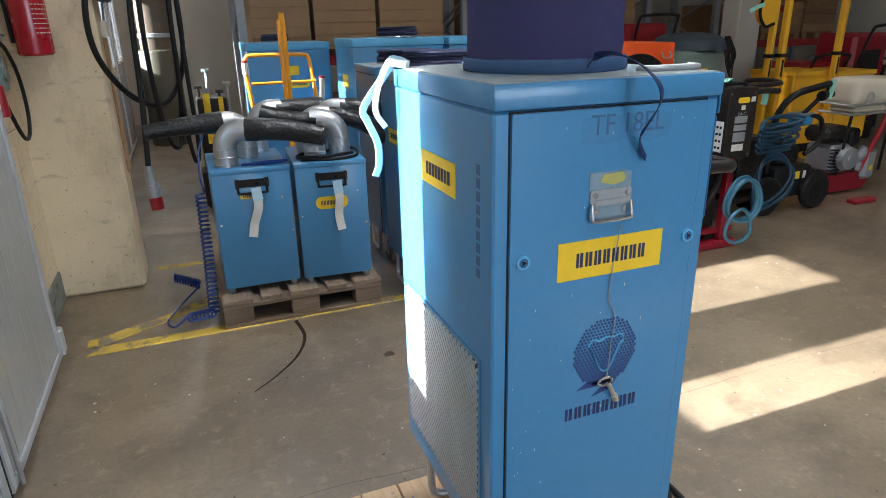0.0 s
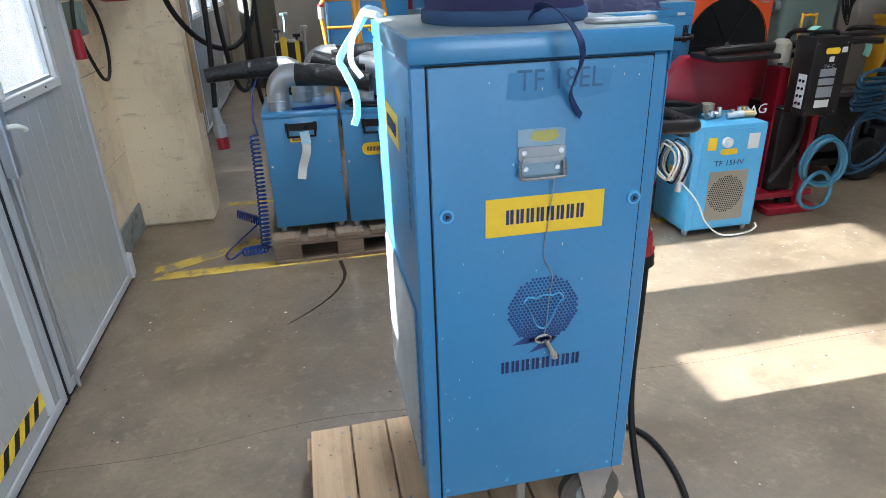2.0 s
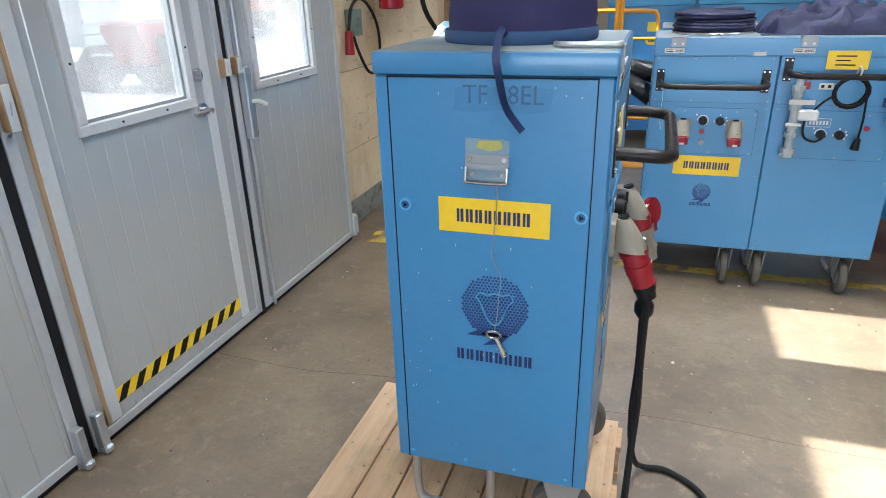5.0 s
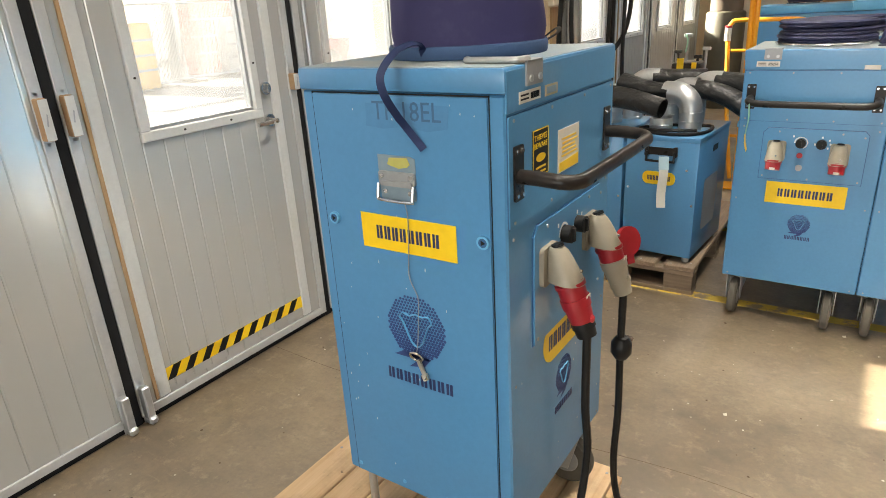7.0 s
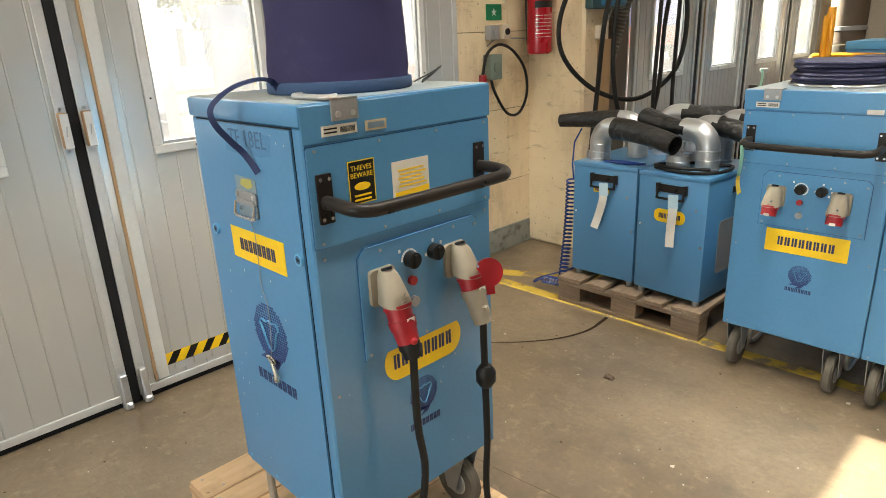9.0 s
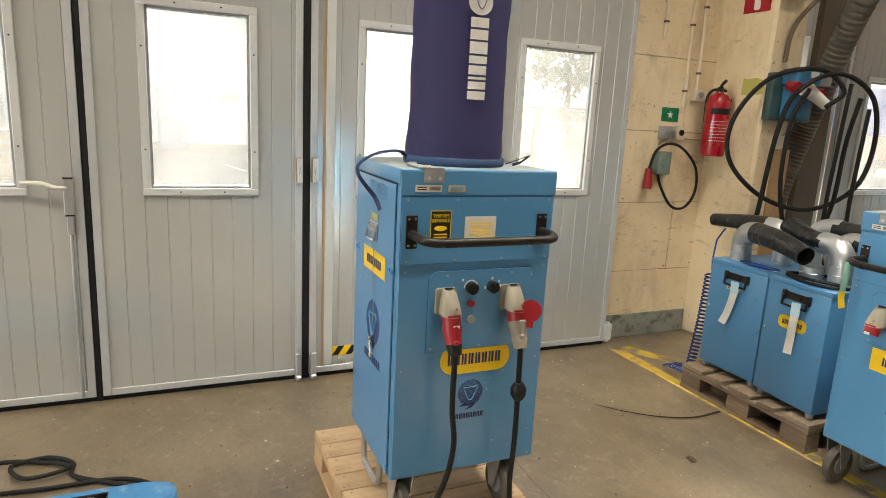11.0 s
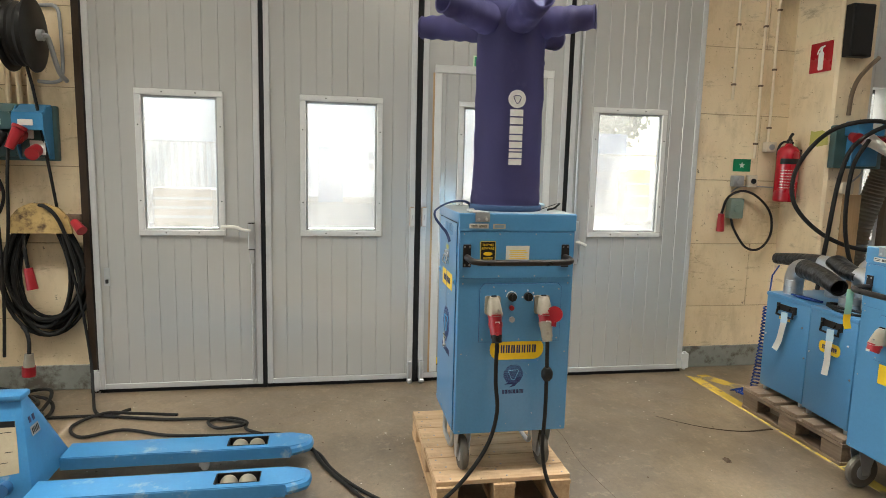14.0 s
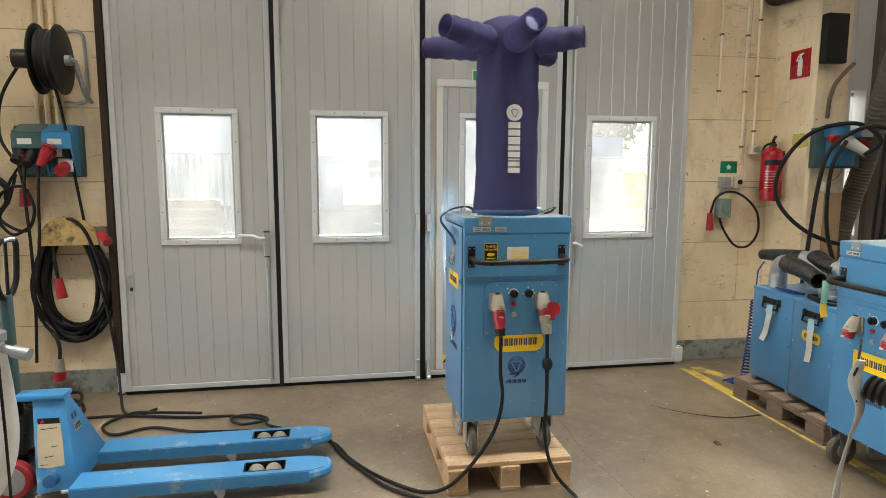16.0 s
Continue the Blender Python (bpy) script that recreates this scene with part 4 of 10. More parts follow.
def heater(name, m, label, group, wired=True, plate_low=0.604):
    """Upright heater on two wheels and a bent leg; control side +x, service door -y."""
    root = thing(name, m, label, "heater", group)
    bm = bmesh.new()
    box(bm, -HX, HX, -HY, HY, HB, 1.1185, 0.004)
    body = part("body", bm, BLUE, root)
    bm = bmesh.new()
    box(bm, -HX - 0.0015, HX + 0.0035, -HY - 0.0055, HY + 0.004, 1.120, HT, 0.005, 2)
    box(bm, HX + 0.0005, HX + 0.004, -HY - 0.002, HY + 0.002, 1.0875, 1.158, 0.0015)
    lid = part("lid", bm, BLUE, root, "dusty blue lid")
    bm = bmesh.new()
    box(bm, -HX + 0.002, HX - 0.003, -HY + 0.001, HY - 0.002, HT - 0.004, HT + 0.0012, 0.001)
    part("lid_top", bm, BLUE_DUSTY, lid, "dust-covered lid top")
    # upper control panel, proud of the body
    C = plane_of((HX, 0, 0), (0, 1, 0), (0, 0, 1))
    D = plane_of((-0.005, -HY, 0), (1, 0, 0), (0, 0, 1))
    S = plane_of((-HX, 0, 0), (0, -1, 0), (0, 0, 1))
    plate("panel_seam", C, rect(-HY + 0.0022, HY - 0.0022, 0.8822, 1.0838, 0.004), BLUE_DARK, body, 0.0012)
    plate("upper_panel", C, rect(-HY + 0.004, HY - 0.004, 0.884, 1.082, 0.004), BLUE, body, 0.004)
    bm = bmesh.new()
    for u in (-0.235, -0.08, 0.08, 0.235):
        for v in (0.893, 1.074):
            slab(bm, C, disc(u, v, 0.0034, 8), 0.0015, 0.004)
    for u in (-0.235, 0.235):
        for v in (0.20, 0.55, 0.86):
            slab(bm, C, disc(u, v, 0.0034, 8), 0.0015)
    part("screws", bm, DULL, body)
    # handle
    for u in (-0.222, 0.214):
        plate("handle_bracket", C, rect(u - 0.017, u + 0.017, 0.932, 1.030, 0.003), BLACK_METAL, root, 0.004, 0.004, "black bolted handle bracket")
    bm = bmesh.new()
    for u in (-0.222, 0.214):
        for du in (-0.010, 0.010):
            for v in (0.942, 1.020):
                slab(bm, C, disc(u + du, v, 0.004, 8), 0.003, 0.008)
    part("bracket_screws", bm, CHROME, root)
    z = 0.975
    bm = bmesh.new()
    tube(bm, [(HX + 0.006, -0.222, z), (HX + 0.045, -0.222, z), (HX + 0.085, -0.218, z - 0.003), (HX + 0.105, -0.195, z - 0.006),
              (HX + 0.108, -0.14, z - 0.008), (HX + 0.108, 0.14, z - 0.008), (HX + 0.105, 0.19, z - 0.006), (HX + 0.085, 0.211, z - 0.003),
              (HX + 0.045, 0.214, z), (HX + 0.006, 0.214, z)], 0.0135, 12, 5)
    part("handle_bar", bm, BLACK_METAL, root, "worn black tubular push handle")
    # control plate
    bm = bmesh.new()
    slab(bm, C, [(-0.158, plate_low), (0.205, plate_low), (0.205, 0.842), (0.190, 0.858), (-0.140, 0.858), (-0.158, 0.838)], 0.005)
    seam = bmesh.new()
    slab(seam, C, [(-0.1605, plate_low - 0.0025), (0.2075, plate_low - 0.0025), (0.2075, 0.8435), (0.1915, 0.8605), (-0.1415, 0.8605), (-0.1605, 0.8395)], 0.0016)
    part("seam", seam, BLUE_DARK, body)
    ctrl = part("control_plate", bm, BLUE, body, "blue control plate with knobs")
    bm = bmesh.new()
    for u, v in ((-0.145, plate_low + 0.011), (0.193, plate_low + 0.011), (0.193, 0.835), (-0.10, 0.845), (0.12, 0.845), (0.02, plate_low + 0.008)):
        slab(bm, C, disc(u, v, 0.0038, 8), 0.002, 0.005)
    part("screws", bm, DULL, ctrl)
    for u in (-0.019, 0.053):
        bm = bmesh.new()
        slab(bm, C, disc(u, 0.803, 0.0185, 20), 0.020, 0.005)
        slab(bm, C, rect(u - 0.004, u + 0.004, 0.789, 0.817), 0.006, 0.025)
        part("knob", bm, BLACK, ctrl, "black rotary knob")
    bm = bmesh.new()
    for i in range(18):
        t = radians(-60 + 14 * i)
        slab(bm, C, disc(-0.019 + 0.0225 * math.cos(t), 0.803 + 0.0225 * math.sin(t), 0.0028, 6), 0.0006, 0.005)
    for u, v in ((0.078, 0.818), (0.083, 0.803), (0.075, 0.787), (0.03, 0.80), (-0.047, 0.828), (0.053, 0.829)):
        slab(bm, C, rect(u - 0.003, u + 0.003, v - 0.004, v + 0.004), 0.0006, 0.005)
    part("dial_marks", bm, WHITE, ctrl)
    bm = bmesh.new()
    slab(bm, C, disc(-0.018, 0.753, 0.011, 16), 0.010, 0.005)
    part("lamp_button", bm, RED, ctrl, "red round button")
    bm = bmesh.new()
    slab(bm, C, disc(-0.015, 0.702, 0.0125, 16), 0.009, 0.005)
    part("fuse_cap", bm, DULL, ctrl, "grey fuse cap")
    CP = C @ Matrix.Translation((0, 0, 0.005))
    plug_inlet(CP, -0.104, 0.762, ctrl, False)
    plug_inlet(CP, 0.118, 0.762, ctrl, wired)
    # labels of the control side
    CU = C @ Matrix.Translation((0, 0, 0.004))
    CL = C @ Matrix.Translation((0, 0, 0.004))
    plate("serial_label", CL, rect(-0.215, -0.132, 1.098, 1.118), PAPER, lid, 0.0012, label="pale serial label")
    bm = bmesh.new()
    for i in range(16):
        slab(bm, CL, rect(-0.172 + 0.0022 * i, -0.1709 + 0.0022 * i, 1.102, 1.113), 0.0005, 0.0012)
    for i in range(2):
        slab(bm, CL, rect(-0.21, -0.18, 1.103 + 0.007 * i, 1.106 + 0.007 * i), 0.0005, 0.0012)
    part("code_bars", bm, BLACK, lid)
    if wired:
        plate("rating_label", CL, rect(-0.112, -0.058, 1.097, 1.117), TAN, lid, 0.0012, label="small tan rating label")
        plate("rating_field", CL, rect(-0.106, -0.064, 1.101, 1.113), PULL, lid, 0.0004, 0.0012)
    bm = bmesh.new()
    slab(bm, CL, rect(-0.190, -0.128, 1.125, HT + 0.003), 0.004)
    box(bm, HX - 0.04, HX + 0.008, -0.190, -0.128, HT + 0.001, HT + 0.005)
    part("lid_clasp", bm, DULL, lid, "bent grey steel lid clasp")
    bm = bmesh.new()
    for u in (-0.176, -0.142):
        slab(bm, CL, disc(u, 1.137, 0.006, 10), 0.003, 0.004)
    part("rivets", bm, STEEL, lid)
    # door side
    bm = bmesh.new()
    slab(bm, D, rect(-0.194, 0.2035, HB + 0.008, 1.1135, 0.002), 0.0045)
    door = part("service_door", bm, BLUE, body, "blue service door with paint chips")
    bm = bmesh.new()
    slab(bm, D, rect(-0.1985, -0.1955, HB + 0.004, 1.117), 0.0012)
    slab(bm, D, rect(-0.1985, 0.2070, 1.1145, 1.1175), 0.0012)
    slab(bm, D, rect(0.2050, 0.2070, HB + 0.004, 1.118), 0.0012)
    part("door_gap", bm, SEAL, body)
    DP = D @ Matrix.Translation((0, 0, 0.0045))
    bm = bmesh.new()
    for u in (-0.185, -0.05, 0.07, 0.19):
        slab(bm, DP, disc(u, HB + 0.028, 0.005, 8), 0.002)
    part("screws", bm, BLUE_LIGHT, door)
    for u in (-0.170, 0.190):
        bm = bmesh.new()
        slab(bm, DP, disc(u, 0.858, 0.0130, 20), 0.006)
        lk = part("lock", bm, BLUE_LIGHT, door, "round quarter-turn lock")
        bm = bmesh.new()
        slab(bm, DP, disc(u, 0.858, 0.0088, 20), 0.0003, 0.006)
        part("recess", bm, BLUE_DARK, lk)
        bm = bmesh.new()
        slab(bm, DP, disc(u, 0.858, 0.0060, 3), 0.001, 0.0063)
        part("key_hole", bm, BLACK, lk)
    return root, body, lid, door, C, D, S, CU, DP


def sticker_set(body, door, C, D, S, CU, DP, pill):
    """Trade stickers as plain shapes and the warning stickers."""
    lab = plate("door_label", DP, rect(-0.098, 0.131, 0.806, 0.880), YELLOW, door, label="yellow sticker with dark bars")
    letter_bars("print", DP, -0.062, 0.094, 0.829, 0.857, 8, NAVY, lab, 0.0012)
    if pill:
        lab = plate("side_label", C, rect(-0.107, 0.136, 0.520, 0.615, 0.044, 8), YELLOW, body, label="yellow pill-shaped sticker with dark bars")
        letter_bars("print", C, -0.085, 0.105, 0.550, 0.586, 8, NAVY, lab, 0.0012)
    else:
        lab = plate("side_label", C, rect(-0.124, 0.166, 0.545, 0.636), YELLOW, body, label="yellow sticker with dark bars")
        letter_bars("print", C, -0.082, 0.122, 0.574, 0.608, 8, NAVY, lab, 0.0012)
    lab = plate("flank_label", S, rect(-0.087, 0.098, 0.938, 1.006), YELLOW, body, label="yellow sticker with dark bars")
    letter_bars("print", S, -0.060, 0.073, 0.958, 0.985, 8, NAVY, lab, 0.0012)


# the heater in the middle
root, body, lid, door, C, D, S, CU, DP = heater("heater", pose(MX, MY, 0.144), "scuffed blue upright hot-air heater standing on a small pallet", "blue heaters")
main_root = root
sticker_set(body, door, C, D, S, CU, DP, True)
halftone_badge(DP, 0.020, 0.640, 0.074, door, 0.0)
letter_bars("badge_print", DP, -0.068, 0.106, 0.500, 0.527, 8, NAVY, door)
halftone_badge(C, 0.004, 0.452, 0.045, body, 0.0)
letter_bars("badge_print", C, -0.045, 0.055, 0.364, 0.382, 8, NAVY, body)
plate("smudge", DP, [(-0.062, 1.056), (-0.02, 1.052), (0.03, 1.058), (0.08, 1.051), (0.124, 1.058), (0.128, 1.098), (0.06, 1.1005), (-0.058, 1.099)], SMUDGE, door, 0.0003)
writing("model_print", "TF 18EL", 0.050, DP @ Matrix.Translation((0.034, 1.084, 0.0003)), FADED, door, 0.0004, 0.93)
t = plate("warning_sticker", CU, rect(-0.164, -0.098, 0.955, 1.043), BLACK, body, label="black and yellow warning sticker")
writing("warning_words", "THIEVES\nBEWARE", 0.0145, CU @ Matrix.Translation((-0.131, 1.020, 0.0012)), YELLOW, t, 0.0004)
bm = bmesh.new()
slab(bm, CU, disc(-0.131, 0.990, 0.020, 24, 0.008), 0.0005, 0.0012)
for i in range(2):
    slab(bm, CU, rect(-0.152, -0.11, 0.961 + 0.009 * i, 0.965 + 0.009 * i), 0.0005, 0.0012)
for a in ((-0.164, -0.098, 0.955, 0.957), (-0.164, -0.098, 1.041, 1.043), (-0.164, -0.162, 0.957, 1.041), (-0.100, -0.098, 0.957, 1.041)):
    slab(bm, CU, rect(*a), 0.0004, 0.0012)
part("sticker_print", bm, YELLOW, t)
t = plate("notice_sticker", CU, rect(-0.052, 0.052, 0.938, 1.024), PAPER, body, label="torn cream and yellow notice sticker")
bm = bmesh.new()
slab(bm, CU, [(-0.046, 0.940), (0.050, 0.940), (0.050, 0.962), (-0.046, 0.958)], 0.0005, 0.0012)
for i in range(5):
    slab(bm, CU, rect(-0.036 + 0.004 * (i % 2), 0.044 - 0.007 * (i % 3), 0.968 + 0.0085 * i, 0.9715 + 0.0085 * i), 0.0005, 0.0012)
part("notice_print", bm, YELLOW, t)
# recessed pull handle with a torn decal
bm = bmesh.new()
slab(bm, DP, [(-0.040, 0.955), (0.048, 0.955), (0.048, 0.999), (0.036, 1.003), (-0.040, 1.003)], 0.0012)
pull = part("pull_handle", bm, PULL, door, "steel drop handle with a peeling sticker")
plate("sticker_rest", DP, [(-0.018, 0.985), (-0.012, 0.998), (0.03, 1.0), (0.036, 0.988), (0.03, 0.982), (0.01, 0.978)], OLIVE, pull, 0.0006, 0.0012)
bm = bmesh.new()
slab(bm, DP, rect(-0.039, 0.048, 0.947, 0.972, 0.005), 0.005)
slab(bm, DP, rect(-0.033, 0.042, 0.944, 0.954, 0.004), 0.009)
part("handle_plate", bm, DULL, pull, "scratched steel handle plate")
bm = bmesh.new()
slab(bm, DP, rect(-0.037, 0.046, 0.916, 0.946, 0.005), 0.0022)
part("back_plate", bm, PULL, pull)
for u, v in ((-0.030, 0.963), (0.039, 0.963), (-0.025, 0.932), (0.034, 0.932)):
    bm = bmesh.new()
    slab(bm, DP, disc(u, v, 0.0048, 10), 0.003, 0.005 if v > 0.95 else 0.0022)
    part("rivet", bm, CHROME, pull)
bm = bmesh.new()
tube(bm, [DP @ Vector(p) for p in ((-0.037, 0.948, 0.008), (-0.037, 0.924, 0.013), (-0.031, 0.917, 0.013), (0.039, 0.917, 0.013), (0.045, 0.924, 0.013), (0.045, 0.948, 0.008))], 0.0035, 8, 3)
part("bail", bm, CHROME, pull, "bright steel bail")
# key on a wire
bm = bmesh.new()
tube(bm, [DP @ Vector(p) for p in ((0.026, 0.917, 0.013), (0.026, 0.88, 0.007), (0.018, 0.80, 0.004), (0.016, 0.755, 0.004), (0.034, 0.715, 0.005), (0.030, 0.665, 0.004), (0.027, 0.62, 0.006), (0.022, 0.585, 0.008))], 0.0011, 5, 6)
w = part("key_wire", bm, DULL, door, "thin wire with a key")
bm = bmesh.new()
ring = [DP @ Vector((0.020 + 0.016 * math.cos(t), 0.576 + 0.011 * math.sin(t), 0.008 + 0.004 * math.sin(t))) for t in [2 * math.pi * i / 14 for i in range(15)]]
tube(bm, ring, 0.0024, 6, 1)
cyl(bm, DP @ Vector((0.026, 0.572, 0.010)), DP @ Vector((0.044, 0.535, 0.012)), 0.0048, seg=10)
cyl(bm, DP @ Vector((0.041, 0.542, 0.012)), DP @ Vector((0.046, 0.530, 0.012)), 0.0072, seg=10)
part("key", bm, KEY, w, "worn nickel-plated key")
# mesh grille and print on the flank
bm = bmesh.new()
gu0, gu1, gv0, gv1 = -0.222, 0.204, 0.255, 0.642
slab(bm, S, rect(gu0, gu1, gv0, gv1), 0.0008)
grille = part("grille_backing", bm, FILTER, body, "expanded metal grille over a dusty filter")
bm = bmesh.new()
for a in (0.06, 0.19, 0.32):
    slab(bm, S, [(gu0 + a - 0.06, gv0 + 0.01), (gu0 + a - 0.045, gv0 + 0.01), (gu0 + a + 0.09, gv1 - 0.01), (gu0 + a + 0.075, gv1 - 0.01)], 0.0012, 0.0008)
part("brace", bm, PAPER, grille)
bm = bmesh.new()
pitch = 0.0200
n = int((gu1 - gu0 + gv1 - gv0) / pitch)
for sgn in (1, -1):
    for i in range(1, n):
        c = i * pitch
        if sgn > 0:
            a, b = (gu0 + max(0, c - (gv1 - gv0)), gv0 + min(c, gv1 - gv0)), (gu0 + min(c, gu1 - gu0), gv0 + max(0, c - (gu1 - gu0)))
        else:
            a, b = (gu0 + max(0, c - (gv1 - gv0)), gv1 - min(c, gv1 - gv0)), (gu0 + min(c, gu1 - gu0), gv1 - max(0, c - (gu1 - gu0)))
        d = Vector((b[0] - a[0], b[1] - a[1]))
        if d.length < 0.004:
            continue
        q = Vector((-d.y, d.x)).normalized() * 0.0025
        slab(bm, S, [(a[0] - q.x, a[1] - q.y), (b[0] - q.x, b[1] - q.y), (b[0] + q.x, b[1] + q.y), (a[0] + q.x, a[1] + q.y)], 0.003, 0.003 + 0.001 * sgn)
part("grille_mesh", bm, MESH, grille)
bm = bmesh.new()
for a in ((gu0 - 0.008, gu1 + 0.008, gv0 - 0.008, gv0), (gu0 - 0.008, gu1 + 0.008, gv1, gv1 + 0.008), (gu0 - 0.008, gu0, gv0, gv1), (gu1, gu1 + 0.008, gv0, gv1)):
    slab(bm, S, rect(*a), 0.004)
part("grille_rim", bm, BLUE, grille)
for i in range(9):
    plate("faded_bar", S, rect(0.190, 0.206, 0.815 + 0.024 * i, 0.833 + 0.024 * i), FADED, body, 0.0004)
# paint chips and drips on the door and the control side
rng = random.Random(71)
for P_, name_, u0, u1, v0, v1, n_ in ((DP, "paint_chip", -0.19, 0.20, 0.24, 1.10, 30), (C, "paint_chip", -0.235, 0.235, 0.22, 0.59, 12)):
    bm = bmesh.new()
    for i in range(n_):
        u, v_ = rng.uniform(u0, u1), rng.uniform(v0, v1)
        a, b_ = rng.uniform(0.0006, 0.0014), rng.uniform(0.0015, 0.006)
        slab(bm, P_, [(u - a, v_), (u + 0.6 * a, v_ - 0.4 * b_), (u + a, v_ + 0.5 * b_), (u, v_ + b_)], 0.0004)
    tagged(part(name_, bm, PAPER, door if P_ is DP else body), kind="stuff")


# wheels, leg of the heaters
def running_gear(root, lift=0.0):
    """Two wheels in forks and two bent legs; lift: how much larger wheels raise the heater."""
    rad = 0.0775 + 0.5 * lift
    for y in (-0.205, 0.165):
        m = Matrix.Translation((HX - 0.055, y, rad - lift)) @ Euler((radians(90), 0, 0)).to_matrix().to_4x4()
        bm = bmesh.new()
        lathe(bm, [(0.030, -0.016), (rad - 0.0095, -0.017), (rad - 0.0015, -0.010), (rad - 0.0005, 0.0), (rad - 0.0015, 0.010), (rad - 0.0095, 0.017), (0.030, 0.016)], 28, m)
        wh = part("wheel", bm, WHEEL, root, "dusty grey rubber wheel")
        bm = bmesh.new()
        lathe(bm, [(0.010, -0.020), (0.038, -0.018), (0.044, -0.013), (0.044, 0.013), (0.038, 0.018), (0.010, 0.020)], 20, m)
        part("hub", bm, DULL, wh)
        for s in (-1, 1):
            bm = bmesh.new()
            P = plane_of((HX - 0.055, y + s * 0.028, 0.0), (1, 0, 0), (0, 0, 1))
            slab(bm, P, [(-0.016, 0.060), (0.016, 0.060), (0.050, HB), (-0.050, HB)], 0.003)
            part("fork_plate", bm, STEEL, root, "galvanised wheel bracket")
    for y in (-0.215, 0.175):
        bm = bmesh.new()
        z = 0.012 - lift
        tube(bm, [(-0.20, y, HB + 0.01), (-0.20, y, z + 0.04), (-0.185, y, z + 0.006), (-0.15, y, z), (-0.05, y, z), (-0.015, y, z + 0.02), (-0.005, y, z + 0.06), (-0.005, y, HB + 0.01)], 0.011, 10, 5)
        part("bent_leg", bm, STEEL, root, "bent galvanised tube leg")


running_gear(main_root)

# plugs and cables of the middle heater
P0 = main_root.matrix_world @ C @ Matrix.Translation((0, 0, 0.005))


def hung_plug(name, label, u, v, body_mat, pts, bead=None):
    """A red or beige connector pushed in from below, with its cable."""
    a, b = P0 @ Vector((u, v - 0.057, 0.0605)), P0 @ Vector((u + 0.002, v - 0.119, 0.082))
    origin = Matrix.Translation(a)
    inv = origin.inverted()
    r = thing(name, origin, label, "cable")
    la, lb = inv @ a, inv @ b
    bm = bmesh.new()
    cyl(bm, la, la + (lb - la) * 0.30, 0.0305, 0.0295, 20)
    cyl(bm, la + (lb - la) * 0.28, la + (lb - la) * 0.86, 0.0275, 0.0235, 20)
    box(bm, la.x + 0.015, la.x + 0.043, la.y - 0.008, la.y + 0.008, la.z - 0.048, la.z - 0.032, 0.004)
    body = part("connector", bm, RED if body_mat is BLACK else BEIGE, r, "three-phase connector")
    bm = bmesh.new()
    cyl(bm, la + (lb - la) * 0.80, la + (lb - la) * 1.0, 0.0245, 0.0245, 14)
    cyl(bm, la + (lb - la) * 0.98, la + (lb - la) * 1.30, 0.0225, 0.0205, 14)
    part("sleeve", bm, body_mat, body)
    end = b + (b - a) * 0.30
    bm = bmesh.new()
    tube(bm, [inv @ p for p in [end] + [Vector(p) for p in pts]], 0.0088, 10, 8)
    part("cord", bm, RUBBER, r, "black rubber cord")
    if bead:
        bm = bmesh.new()
        c = inv @ Vector(bead)
        lathe(bm, [(0.009, -0.030), (0.015, -0.028), (0.025, -0.012), (0.025, 0.012), (0.015, 0.028), (0.009, 0.030)], 12, Matrix.Translation(c))
        part("cord_clamp", bm, BLACK, r, "black clamp on the cord")


hung_plug("power_cable", "black power cable with red connector hanging from the heater", -0.104, 0.762, BLACK,
          [(1.272, 1.362, 0.60), (1.276, 1.372, 0.48), (1.272, 1.352, 0.36), (1.268, 1.30, 0.25), (1.262, 1.21, 0.13), (1.25, 1.115, 0.045), (1.215, 1.02, 0.012), (1.13, 0.91, 0.011),
           (0.98, 0.785, 0.011), (0.80, 0.68, 0.011), (0.60, 0.60, 0.011), (0.42, 0.42, 0.011), (0.28, 0.22, 0.011), (0.17, 0.20, 0.011), (0.10, 0.10, 0.011), (0.16, -0.01, 0.022), (0.27, 0.06, 0.024),
           (0.22, 0.20, 0.022), (0.10, 0.0, 0.011), (0.08, -0.25, 0.011), (0.02, -0.50, 0.011), (-0.02, -0.68, 0.011), (-0.02, -0.95, 0.011)])
hung_plug("power_cable", "black power cable with pale connector hanging from the heater", 0.118, 0.762, BEIGE,
          [(1.270, 1.588, 0.60), (1.272, 1.588, 0.45), (1.268, 1.585, 0.30), (1.275, 1.60, 0.18), (1.292, 1.64, 0.08), (1.32, 1.69, 0.02), (1.40, 1.70, 0.011), (1.50, 1.60, 0.011), (1.48, 1.36, 0.011),
           (1.33, 1.08, 0.011), (1.15, 0.86, 0.011), (0.95, 0.74, 0.011), (0.75, 0.64, 0.011), (0.52, 0.56, 0.011), (0.36, 0.40, 0.011), (0.34, 0.10, 0.011), (0.30, -0.20, 0.011), (0.20, -0.45, 0.011),
           (0.27, -0.64, 0.011), (0.12, -0.74, 0.011), (-0.02, -0.62, 0.024), (0.0, -0.45, 0.024), (0.05, -0.20, 0.024)],
          (1.272, 1.588, 0.625))

